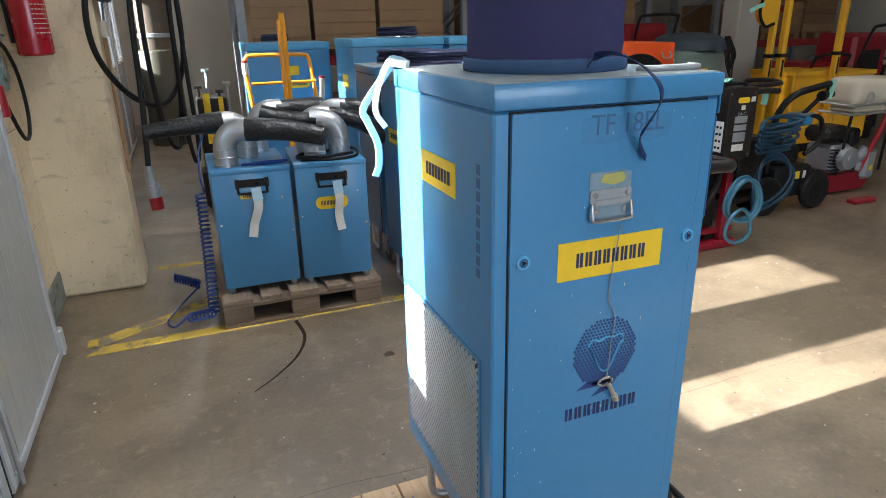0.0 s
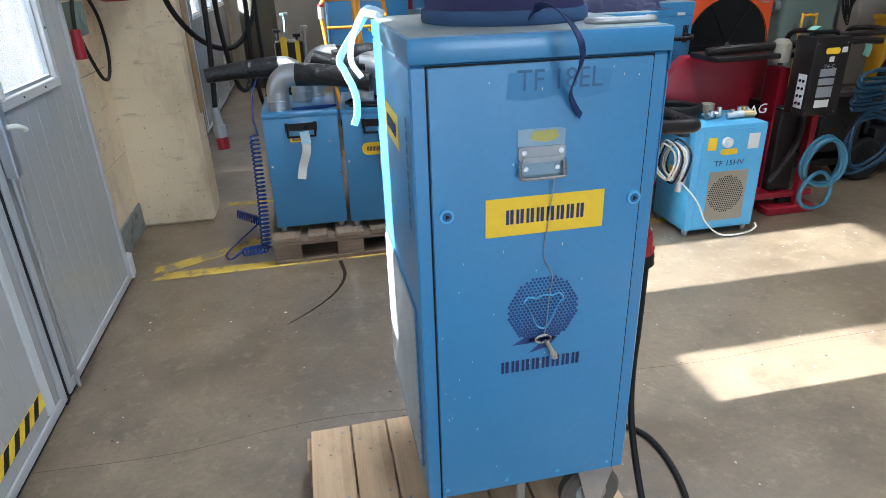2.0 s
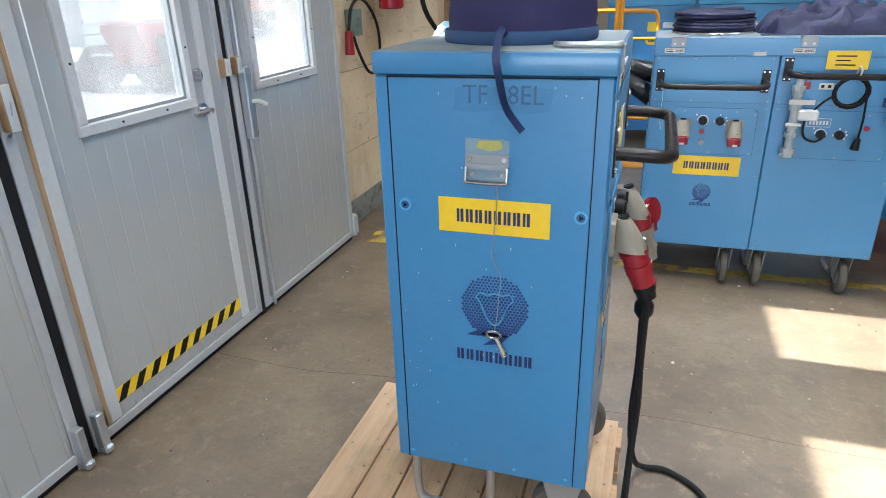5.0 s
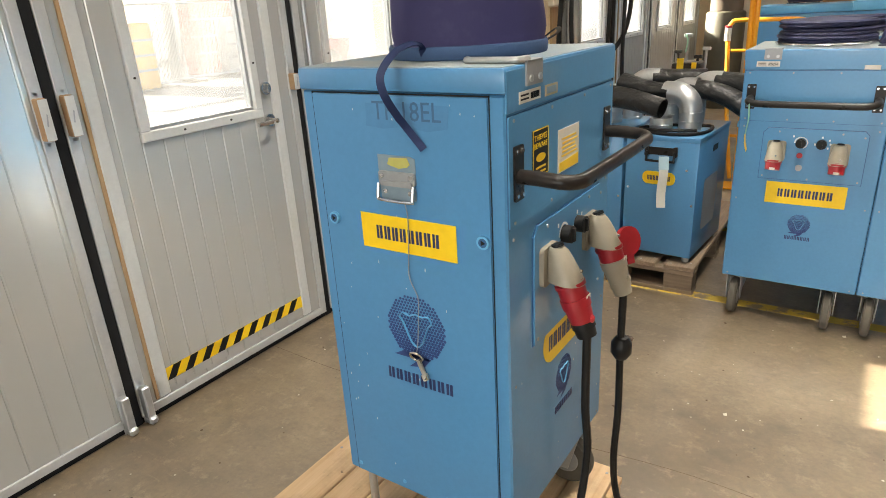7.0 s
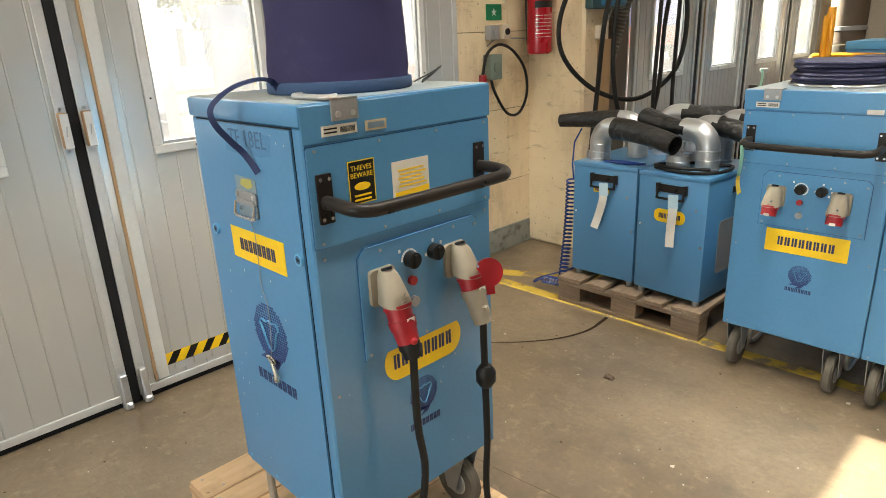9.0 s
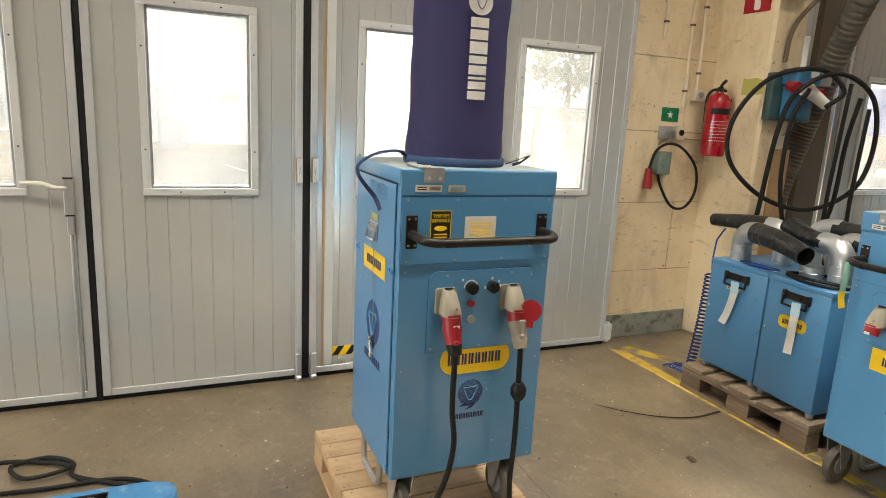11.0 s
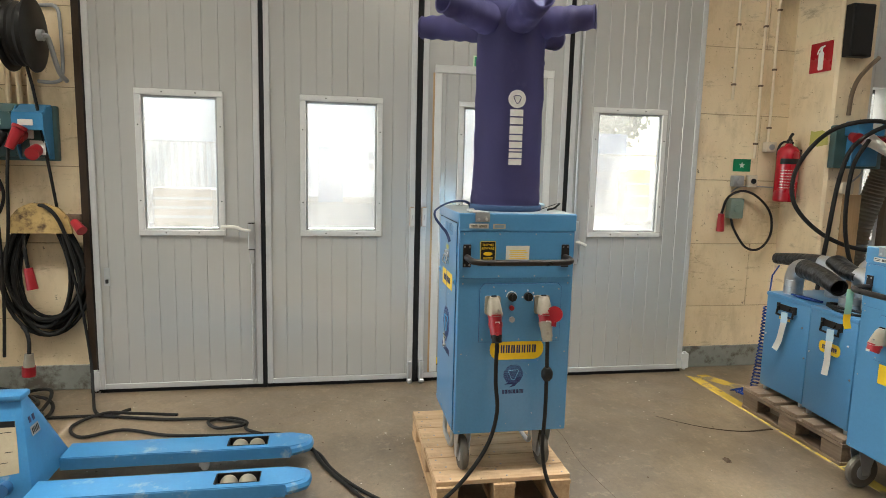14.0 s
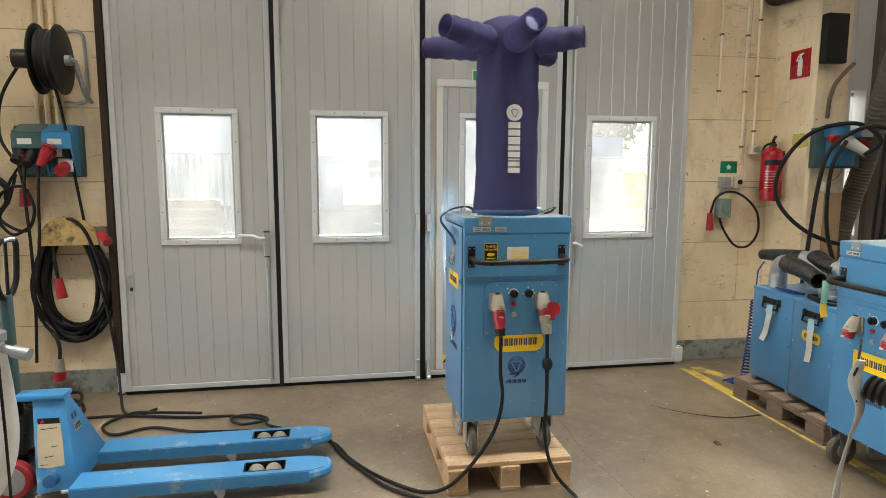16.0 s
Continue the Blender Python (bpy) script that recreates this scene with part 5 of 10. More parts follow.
# fabric air column on the lid
col = thing("air_column", pose(MX + 0.008, MY, 0.144 + HT), "tall dusty purple fabric air column with six outlet arms", "air duct")
R = 0.154
bm = bmesh.new()
prof = [(R + 0.006, 0.004), (R + 0.007, 0.02), (R + 0.002, 0.032), (R + 0.004, 0.05), (R, 0.10), (R - 0.003, 0.25), (R - 0.002, 0.45), (R - 0.003, 0.64),
        (R - 0.001, 0.655), (R - 0.004, 0.67), (R - 0.004, 0.80), (R - 0.010, 0.875), (R - 0.035, 0.918), (0.07, 0.938), (0.0, 0.936)]
fine = []
for (r0, z0), (r1, z1) in zip(prof, prof[1:]):
    k = max(1, int((z1 - z0) / 0.02))
    fine += [(r0 + (r1 - r0) * i / k, z0 + (z1 - z0) * i / k) for i in range(k)]
fine.append(prof[-1])
lathe(bm, fine, 56, None, 0.035)
part("sleeve", bm, PURPLE, col)
bm = bmesh.new()
lathe(bm, [(R + 0.009, 0.002), (R + 0.011, 0.006), (R + 0.011, 0.022), (R + 0.009, 0.027)], 56)
part("hem", bm, HEM, col, "blue-grey hem band")
for i, (reach, lift) in enumerate(((0.42, 0.030), (0.36, 0.022), (0.31, -0.015), (0.38, 0.0), (0.425, 0.014), (0.395, 0.040))):
    ang = radians(60 * i)
    d = Vector((math.cos(ang), math.sin(ang), 0))
    bm = bmesh.new()
    pts = [d * 0.09 + Vector((0, 0, 0.812)), d * 0.48 * reach + Vector((0, 0, 0.814 + lift * 0.3)), d * 0.74 * reach + Vector((0, 0, 0.812 + lift * 0.7)), d * reach + Vector((0, 0, 0.812 + lift))]
    tube(bm, pts, lambda s: 0.072 - 0.024 * s + 0.0025 * math.sin(31 * s), 22, 8, cap=False)
    tip, back = pts[-1], (pts[-2] - pts[-1]).normalized()
    cyl(bm, tip, tip + back * 0.10, 0.045, 0.044, 22, cap=False)
    arm = part("arm", bm, PURPLE, col, "fabric outlet arm with open end")
    bm = bmesh.new()
    ringpts = []
    a, b = frame_of(back)
    for k in range(23):
        t = 2 * math.pi * k / 22
        ringpts.append(tip + 0.047 * (math.cos(t) * a + math.sin(t) * b))
    tube(bm, ringpts, 0.0045, 6, 1)
    part("arm_hem", bm, PURPLE, arm)
# trade print up the column as plain shapes
bm = bmesh.new()
z = 0.205
for k, hgt in enumerate((0.024, 0.022, 0.008, 0.026, 0.022, 0.034, 0.028, 0.028)):
    for u in range(5):
        a0, a1 = radians(-13.0 + 4.2 * u), radians(-13.0 + 4.2 * (u + 1))
        rr = R + 0.0035
        vs = [bm.verts.new((rr * math.cos(a), rr * math.sin(a), zz)) for a, zz in ((a0, z), (a1, z), (a1, z + hgt), (a0, z + hgt))]
        bm.faces.new(vs)
    z += hgt + 0.006
for k in range(20):
    t0, t1 = 2 * math.pi * k / 20, 2 * math.pi * (k + 1) / 20
    tri = []
    for q, t in ((0.0, 0), (0.038, t0), (0.038, t1)):
        al = radians(-2.5) + q * math.cos(t) / R
        tri.append(bm.verts.new(((R + 0.0035) * math.cos(al), (R + 0.0035) * math.sin(al), z + 0.038 + q * math.sin(t))))
    bm.faces.new(tri)
part("column_print", bm, WHITE, col, "white round mark and bars")
bm = bmesh.new()
pts = []
for a, c in ((-0.5, 0.3), (-0.2, 0.45), (0.25, 0.42), (0.5, 0.2), (0.2, -0.5), (-0.15, -0.5), (-0.5, 0.3)):
    al = radians(-2.5) + 0.032 * a / R
    pts.append(((R + 0.004) * math.cos(al), (R + 0.004) * math.sin(al), z + 0.038 + 0.032 * c))
tube(bm, pts, 0.0014, 5, 3)
part("mark_outline", bm, PURPLE, col)
# lashing strap at the door side and a loose loop
bm = bmesh.new()
ribbon(bm, [(0.0, -R - 0.006, 0.010), (0.003, -R - 0.022, 0.030), (0.010, -0.213, 0.038), (0.016, -0.275, 0.026), (0.023, -0.325, -0.004), (0.029, -0.328, -0.036), (0.030, -0.300, -0.075), (0.033, -0.279, -0.10), (0.045, -0.270, -0.122), (0.060, -HY - 0.009, -0.142)], 0.0140, (0.45, -1, 0.55))
part("strap", bm, STRAP, col, "dark blue lashing strap hanging down")
bm = bmesh.new()
tube(bm, [(0.10, R * 0.9, 0.01), (0.12, R + 0.03, 0.03), (0.10, R + 0.07, 0.038), (0.07, R + 0.06, 0.015), (0.09, R + 0.02, 0.008)], 0.006, 6, 6, flat=0.3)
part("strap_end", bm, BLACK, col, "dark strap loop")
# lid clutter
bm = bmesh.new()
tube(bm, [(0.11, -0.17, 0.006), (0.13, -0.20, 0.007), (0.19, -0.20, 0.007), (0.225, -0.20, 0.007), (0.23, -0.17, 0.007)], 0.006, 8, 4)
t = tagged(obj("lid_stay", bm, STEEL), "pale steel lid stay lying on the heater's lid", "lid stay")
t.location = (MX, MY, 0.144 + HT)
# knotted pale strap on the far lid corner
r = thing("rag_strap", pose(MX - 0.235, MY + 0.235, 0.144 + HT), "pale blue and white knotted strap hanging off the heater's lid", "strap")
for name_, pts_, w_, n_ in (("tail", [(0.03, -0.01, 0.006), (0.0, -0.005, 0.016), (-0.03, 0.0, -0.02), (-0.075, 0.012, -0.085), (-0.068, 0.012, -0.115), (-0.048, 0.008, -0.165), (-0.046, 0.01, -0.215), (-0.056, 0.012, -0.245)], 0.017, (0.25, -1, 0.1)),
                            ("loop", [(0.02, 0.01, 0.007), (-0.008, 0.0, 0.020), (-0.04, -0.006, -0.03), (-0.052, -0.004, -0.09), (-0.030, -0.004, -0.13)], 0.013, (-0.3, -1, 0.2))):
    bm = bmesh.new()
    ribbon(bm, pts_, w_, n_, 0.003)
    part(name_, bm, CYAN_RAG, r)
tubepart("knot", [(0.012, -0.05, 0.008), (-0.015, 0.0, 0.012), (0.01, 0.03, 0.008), (0.015, -0.01, 0.012)], 0.008, CYAN_RAG, r, 5, 8)

# the row of heaters along the yellow line
LIFT = 0.012
ROW = [("heater", pose(1.489, 3.381, LIFT, 0, 0, -90), "blue upright heater with yellow sticker beside the extractors"),
       ("heater", pose(2.006, 3.384, LIFT, 0, 0, -90), "blue upright heater with pipe fittings hung on its handle"),
       ("heater", pose(2.585, 3.99, LIFT, 0, 0, -90), "blue upright heater behind the row, red plug inlets"),
       ("heater", pose(1.52, 4.03, LIFT, 0, 0, -90), "blue upright heater in the second row")]
first = None
for name, m, label in ROW:
    if first is None:
        root, body, lid, door, C2, D2, S2, CU2, DP2 = heater(name, m, label, "blue heaters", False, 0.648)
        sticker_set(body, door, C2, D2, S2, CU2, DP2, False)
        halftone_badge(C2, 0.016, 0.462, 0.042, body, 0.0)
        letter_bars("badge_print", C2, -0.032, 0.064, 0.392, 0.408, 8, NAVY, body)
        plate("number_label", CU2, rect(0.15, 0.20, 1.088, 1.104), PAPER, lid)
        running_gear(root, LIFT)
        first = root
    else:
        twin = tagged(copy_thing(first, m), label)
        if "fittings" in label:
            # this one has lost its front sticker, badge and inlets
            gone = [o for o in twin.children_recursive if o.name.split(".")[0] in ("side_label", "badge", "badge_print", "inlet")]
            gone += [o for p in gone for o in p.children_recursive]
            gone += [o for o in twin.children_recursive if o.name.split(".")[0] == "fuse_cap"]
            for o in gone:
                bpy.data.objects.remove(o)
            # its handle sits higher, its knobs lower
            shift = {"handle_bracket": (0, 0, 0.050), "bracket_screws": (0, 0, 0.050), "handle_bar": (0, 0, 0.050), "knob": (0, -0.032, -0.045),
                     "dial_marks": (0, -0.032, -0.045), "lamp_button": (0, 0.137, 0.036)}
            for o in twin.children_recursive:
                o.location = shift.get(o.name.split(".")[0], (0, 0, 0))
            CX = C2 @ Matrix.Translation((0, 0, 0.0045))
            plate("red_sticker", CX, rect(-0.155, -0.124, 0.950, 0.982), RED, twin, 0.0006, label="small red sticker")
            plate("socket_label", CX, rect(-0.092, -0.036, 0.950, 0.976), PAPER, twin, 0.0006, label="white label with two dark marks")
            for u in (-0.078, -0.052):
                plate("label_mark", CX, rect(u - 0.006, u + 0.006, 0.957, 0.969), BLACK, twin, 0.0004, 0.0006)
            bm = bmesh.new()
            for a in ((-0.113, -0.019, 0.789, 0.791), (-0.113, -0.019, 0.825, 0.827), (-0.113, -0.111, 0.791, 0.825), (-0.021, -0.019, 0.791, 0.825)):
                slab(bm, CX, rect(*a), 0.0005, 0.0005)
            for k in range(6):
                slab(bm, CX, rect(-0.102 + 0.013 * k, -0.094 + 0.013 * k, 0.799, 0.817), 0.0005, 0.0005)
            part("worn_print", bm, PAPER, twin, "worn pale outline of a print")
            plate("blue_sticker", CX, rect(0.157, 0.188, 0.880, 0.920), NAVY, twin, 0.0006, label="small dark blue sticker")
            plate("sticker_bar", CX, rect(0.168, 0.176, 0.886, 0.914), PAPER, twin, 0.0004, 0.0006)


# ---- extractors on the old pallet ----
def extractor(m, w, label, tag_dx, pill, lean):
    """Blue box with front carrying handle, hanging paper tag and duct stubs on its lid."""
    r = thing("dust_extractor", m, label, "extractor", "blue extractors")
    d, z0, z1 = 0.50, 0.028, 0.622
    bm = bmesh.new()
    box(bm, -w / 2, w / 2, 0, d, z0, z1, 0.006, 2)
    body = part("body", bm, BLUE, r)
    bm = bmesh.new()
    box(bm, -w / 2 - 0.003, w / 2 + 0.003, -0.003, d + 0.003, z1 - 0.022, z1 + 0.003, 0.005, 2)
    part("lid", bm, BLUE, r)
    for x in (-w / 2 + 0.03, w / 2 - 0.03):
        for y in (0.03, d - 0.03):
            bm = bmesh.new()
            cyl(bm, (x, y, 0.0), (x, y, z0), 0.016, 0.019, 14)
            part("foot", bm, DULL, r)
    F = plane_of((0, 0, 0), (1, 0, 0), (0, 0, 1))
    bm = bmesh.new()
    slab(bm, F, rect(-0.075, 0.075, 0.535, 0.572, 0.004), 0.004)
    slab(bm, F, rect(-0.078, -0.060, 0.530, 0.577, 0.004), 0.012)
    slab(bm, F, rect(0.060, 0.078, 0.530, 0.577, 0.004), 0.012)
    hp = part("handle_plate", bm, BLACK_METAL, body, "black drop handle")
    bm = bmesh.new()
    tube(bm, [(-0.066, -0.012, 0.553), (-0.066, -0.018, 0.515), (-0.058, -0.018, 0.508), (0.058, -0.018, 0.508), (0.066, -0.018, 0.515), (0.066, -0.012, 0.553)], 0.006, 8, 3)
    part("bail", bm, BLACK, hp)
    bm = bmesh.new()
    P = plane_of((tag_dx, -0.020, 0.0), (1, 0, 0.03), (0, 0, 1))
    ribbon(bm, [P @ Vector((0.0, 0.50, 0.004)), P @ Vector((0.004 - 0.1 * lean, 0.44, 0.016)), P @ Vector((-0.004 - 0.5 * lean, 0.36, 0.008)), P @ Vector((0.004 - lean, 0.285 + 0.3 * lean, 0.022))], 0.042, (0.1, -1, 0.1))
    part("paper_tag", bm, PAPER, body, "white paper hire tag")
    bm = bmesh.new()
    ribbon(bm, [P @ Vector((-0.002, 0.535, 0.008)), P @ Vector((0.0, 0.505, 0.010)), P @ Vector((0.003, 0.472, 0.013))], 0.047, (0.1, -1, 0))
    part("tag_tape", bm, CYAN_RAG, body)
    if pill:
        lab = plate("front_label", F, rect(-0.085, 0.075, 0.388, 0.452, 0.028, 7), YELLOW, body, label="yellow pill sticker with dark bars")
        letter_bars("print", F, -0.062, 0.052, 0.408, 0.432, 8, NAVY, lab, 0.0012)
    else:
        lab = plate("front_label", F, rect(-0.06, 0.03, 0.478, 0.507), YELLOW, body, label="small yellow sticker with dark bars")
        letter_bars("print", F, -0.05, 0.02, 0.484, 0.50, 8, NAVY, lab, 0.0012)
    G = plane_of((w / 2, d / 2, 0), (0, 1, 0), (0, 0, 1))
    plate("vent_plate", G, rect(-0.12, 0.10, 0.14, 0.40, 0.02), DULL, body, label="dull grey vent plate")
    plate("side_label", G, rect(-0.02, 0.06, 0.52, 0.55), BLACK, body)
    bm = bmesh.new()
    for u, v in ((-w / 2 + 0.02, 0.36), (w / 2 - 0.05, 0.47), (w / 2 - 0.015, 0.30)):
        slab(bm, F, disc(u, v, 0.006, 10), 0.003)
    part("screws", bm, CHROME, body)
    return r


VZ = 0.145
EX1, EX2 = pose(0.499, 3.362, VZ), pose(0.876, 3.335, VZ, 0, 0, -4)
ex1 = extractor(EX1, 0.366, "blue box dust extractor with black handle and paper tag", 0.015, False, 0.045)
ex2 = extractor(EX2, 0.352, "blue box dust extractor with yellow pill sticker and paper tag", 0.025, True, 0.0)
VT = 0.622 + 0.003


def duct(parent, x, y, zb, toward, rise, sleeve, r=0.052):
    """Galvanised stub and elbow with a black rubber sleeve, in the parent's own space."""
    d = Vector((toward[0], toward[1], 0)).normalized()
    c = Vector((x, y, zb))
    bm = bmesh.new()
    pts = [c, c + Vector((0, 0, rise * 0.5)), c + Vector((0, 0, rise))]
    for k in range(1, 7):
        t = radians(15 * k)
        pts.append(c + Vector((0, 0, rise)) + d * (0.085 * (1 - math.cos(t))) + Vector((0, 0, 0.085 * math.sin(t))))
    pts.append(pts[-1] + d * 0.05)
    tube(bm, pts, r, 20, 2, cap=False)
    for z in (0.012, rise * 0.55, rise):
        ring = [c + Vector((r * math.cos(2 * math.pi * i / 20), r * math.sin(2 * math.pi * i / 20), z)) for i in range(21)]
        tube(bm, ring, 0.0032, 6, 1)
    el = part("elbow", bm, STEEL, parent, "galvanised duct elbow")
    if sleeve:
        end = pts[-1] - d * 0.03
        bm = bmesh.new()
        path = [end] + [end + d * s * sleeve[0] + Vector((sleeve[2] * s, sleeve[3] * s, sleeve[1] * s * s)) for s in (0.3, 0.6, 1.0)]
        tube(bm, path, lambda s: r * 1.06 * (1 - sleeve[4] * s), 20, 5, cap=False, flat=sleeve[5])
        tube(bm, path, lambda s: r * 0.98 * (1 - sleeve[4] * s), 20, 5, cap=False, flat=sleeve[5])
        part("rubber_sleeve", bm, SLEEVE, el, "black rubber sleeve")


duct(ex1, -0.095, 0.105, VT, (1, -0.22), 0.085, (0.36, -0.045, 0.0, 0.0, 0.18, 1.0), 0.054)
duct(ex1, 0.02, 0.29, VT, (-1, -0.1), 0.10, (0.36, -0.02, 0.0, 0.0, 0.35, 1.0))
duct(ex1, 0.09, 0.42, VT, (1, 0.1), 0.13, (0.26, 0.0, 0.0, 0.0, 0.0, 0.85))
duct(ex2, 0.075, 0.16, VT, (-1, 0.15), 0.095, (0.27, 0.045, 0.0, 0.0, -0.06, 0.72), 0.054)
duct(ex2, 0.02, 0.40, VT, (1, -0.10), 0.125, (0.25, -0.035, 0.0, 0.0, -0.06, 0.9))
duct(ex2, -0.08, 0.32, VT, (1, -0.05), 0.10, (0.34, -0.135, 0.0, 0.0, -0.10, 0.8))
bm = bmesh.new()
lathe(bm, [(0.054, 0.0), (0.054, 0.03), (0.057, 0.034), (0.054, 0.038), (0.054, 0.065), (0.048, 0.065), (0.047, 0.01)], 22, Matrix.Translation((-0.055, 0.13, VT)))
part("stub", bm, STEEL, ex2, "short galvanised duct stub")
bm = bmesh.new()
tube(bm, [(-0.13, 0.06, VT + 0.008), (0.0, 0.02, VT + 0.008), (0.12, 0.05, VT + 0.008), (0.165, 0.15, VT + 0.008), (0.15, 0.26, VT + 0.012), (0.05, 0.24, VT + 0.012), (-0.08, 0.23, VT + 0.01), (-0.14, 0.16, VT + 0.008), (-0.13, 0.06, VT + 0.018), (0.0, 0.03, VT + 0.022), (0.13, 0.09, VT + 0.02)], 0.008, 8, 6)
t = tagged(obj("mains_lead", bm, RUBBER), "black mains lead coiled on the extractor's lid", "cable")
t.matrix_world = EX2
bm = bmesh.new()
tube(bm, [(-0.08, 0.045, VT + 0.010), (0.0, 0.035, VT + 0.012), (0.09, 0.05, VT + 0.010), (0.14, 0.07, VT + 0.009)], lambda s: 0.009 * (1.2 - abs(2 * s - 1) * 0.6), 8, 6)
t = tagged(obj("air_gun", bm, SPIRAL), "dark blue plastic grip lying on the extractor", "air gun")
t.matrix_world = pose(0.545, 3.362, VZ)
# spiral air hose beside the extractors
r = thing("spiral_hose", pose(0.262, 3.41, 0.0), "glossy dark blue spiral air hose hanging to the floor", "air hose")
bm = bmesh.new()
pts = [(0.05, 0.02, 0.93), (0.02, 0.0, 0.86), (0.01, 0.0, 0.74)]
for i in range(300):
    t = i / 299
    a = i * 2 * math.pi / 9.0
    rr = 0.021 + 0.004 * t
    z = 0.66 - 0.60 * min(t / 0.82, 1.0)
    dx = -0.10 * max(0, (t - 0.82) / 0.18)
    pts.append((rr * math.cos(a) + dx - 0.03 * t * t, rr * math.sin(a) - 0.05 * t * t, max(z, 0.04) + (0.012 * math.sin(a) if t > 0.82 else 0)))
tube(bm, pts, 0.0048, 6, 1)
part("coil", bm, SPIRAL, r)
bm = bmesh.new()
tube(bm, [pts[-1], (-0.20, -0.06, 0.03), (-0.24, 0.06, 0.012), (-0.18, 0.22, 0.02), (-0.08, 0.35, 0.06)], 0.005, 6, 6)
part("lead_end", bm, SPIRAL, r)
bm = bmesh.new()
p2 = []
for i in range(90):
    a = i * 2 * math.pi / 9.0
    s = i / 89
    p2.append((-0.07 - 0.13 * s, 0.36 + 0.06 * s + 0.024 * math.cos(a), 0.07 + 0.04 * s + 0.024 * math.sin(a)))
tube(bm, p2, 0.0048, 6, 1)
part("coil_end", bm, SPIRAL, r)

# ---- things on the heater row ----
def folded_duct(m, label, rad, layers):
    r = thing("folded_duct", m, label, "air duct", "folded fabric ducts")
    rng = random.Random(11)
    for k in range(layers):
        bm = bmesh.new()
        q = rad * rng.uniform(0.93, 1.03)
        lathe(bm, [(q * 0.6, 0.014 * k + 0.004), (q - 0.006, 0.014 * k + 0.003), (q, 0.014 * k + 0.009), (q - 0.006, 0.014 * k + 0.016), (q * 0.6, 0.014 * k + 0.016)], 40,
              pose(rng.uniform(-0.006, 0.006), rng.uniform(-0.006, 0.006), 0.008, rng.uniform(-1, 1), rng.uniform(-1, 1)), 0.05)
        part("fold", bm, NAVY_CLOTH, r)
    bm = bmesh.new()
    ring = [((rad - 0.003) * math.cos(2 * math.pi * i / 36), (rad - 0.003) * math.sin(2 * math.pi * i / 36), 0.006) for i in range(37)]
    tube(bm, ring, 0.005, 6, 1)
    part("steel_ring", bm, CHROME, r, "bright steel ring")


folded_duct(pose(1.485, 3.42, HT + LIFT + 0.002), "dusty navy folded fabric duct lying on a heater", 0.185, 6)
folded_duct(pose(1.52, 4.05, HT + LIFT + 0.002), "dusty navy folded fabric duct on the second-row heater", 0.17, 5)


def crumpled(bm, sx, sy, h, seed, n=34):
    """A heap of folded cloth as one sheet, closed to its support."""
    grid = []
    for i in range(n + 1):
        row = []
        for j in range(n + 1):
            u, v = 2 * i / n - 1, 2 * j / n - 1
            e = max(0.0, 1 - (abs(u) ** 3.2 + abs(v) ** 3.2))
            p = Vector((3.0 * u + seed, 3.0 * v, seed))
            fold = math.sin(5.5 * u + 4.5 * noise.noise(p * 0.8)) * math.cos(4.0 * v + 3.0 * noise.noise(p * 0.9 + Vector((7, 3, 1))))
            f = 0.72 + 0.22 * noise.noise(p * 0.7) + 0.24 * fold - 0.24 * (1 - abs(noise.noise(p * 1.1))) ** 9
            w = 1 + 0.06 * noise.noise(p * 1.7)
            row.append(bm.verts.new((sx * u * w, sy * v * w, h * (e ** 0.45) * f + 0.002)))
        grid.append(row)
    for i in range(n):
        for j in range(n):
            bm.faces.new((grid[i][j], grid[i + 1][j], grid[i + 1][j + 1], grid[i][j + 1]))
    base = [g[0] for g in grid] + grid[n][1:] + [g[n] for g in grid[::-1][1:]] + grid[0][::-1][1:-1]
    low = [bm.verts.new((v.co.x, v.co.y, 0)) for v in base]
    for i in range(len(base)):
        j = (i + 1) % len(base)
        bm.faces.new((base[i], low[i], low[j], base[j]))


bm = bmesh.new()
crumpled(bm, 0.36, 0.21, 0.135, 3.3, 64)
t = tagged(obj("fabric_duct", bm, NAVY_CLOTH, 60), "crumpled navy fabric duct heaped on a heater", "air duct")
t.matrix_world = pose(2.03, 3.44, HT + LIFT + 0.002)
bm = bmesh.new()
crumpled(bm, 0.17, 0.15, 0.09, 8.1, 22)
t = tagged(obj("fabric_duct", bm, NAVY_CLOTH, 60), "crumpled navy fabric duct heaped on a rear heater", "air duct")
t.matrix_world = pose(2.55, 3.98, HT + LIFT + 0.002)

# fittings hung on the second heater's front (its control side faces -y at y 3.15)
FY = 3.15
r = thing("pipe_fitting", pose(1.833, FY - 0.03, 0.685), "pale galvanised pipe fitting with white valve hanging on a heater", "pipe fitting")
bm = bmesh.new()
cyl(bm, (0.0, 0, 0.30), (0.0, 0, 0.02), 0.018, seg=16)
for z, q in ((0.285, 0.027), (0.262, 0.023), (0.205, 0.026), (0.125, 0.024), (0.085, 0.027), (0.015, 0.029), (-0.004, 0.024)):
    cyl(bm, (0.0, 0, z - 0.011), (0.0, 0, z + 0.011), q, seg=8)
tube(bm, [(0.0, 0, 0.295), (0.004, 0, 0.325), (0.016, -0.004, 0.345)], 0.017, 12, 4)
for x in (-0.03, 0.03):
    cyl(bm, (x * 0.6, 0, 0.005), (x, -0.004, -0.010), 0.007, seg=8)
part("pipe", bm, WORN, r)
boxpart("valve", (0.011, 0.092, -0.026, 0.012, 0.150, 0.196), WHITE, r, 0.007, "white plastic valve")
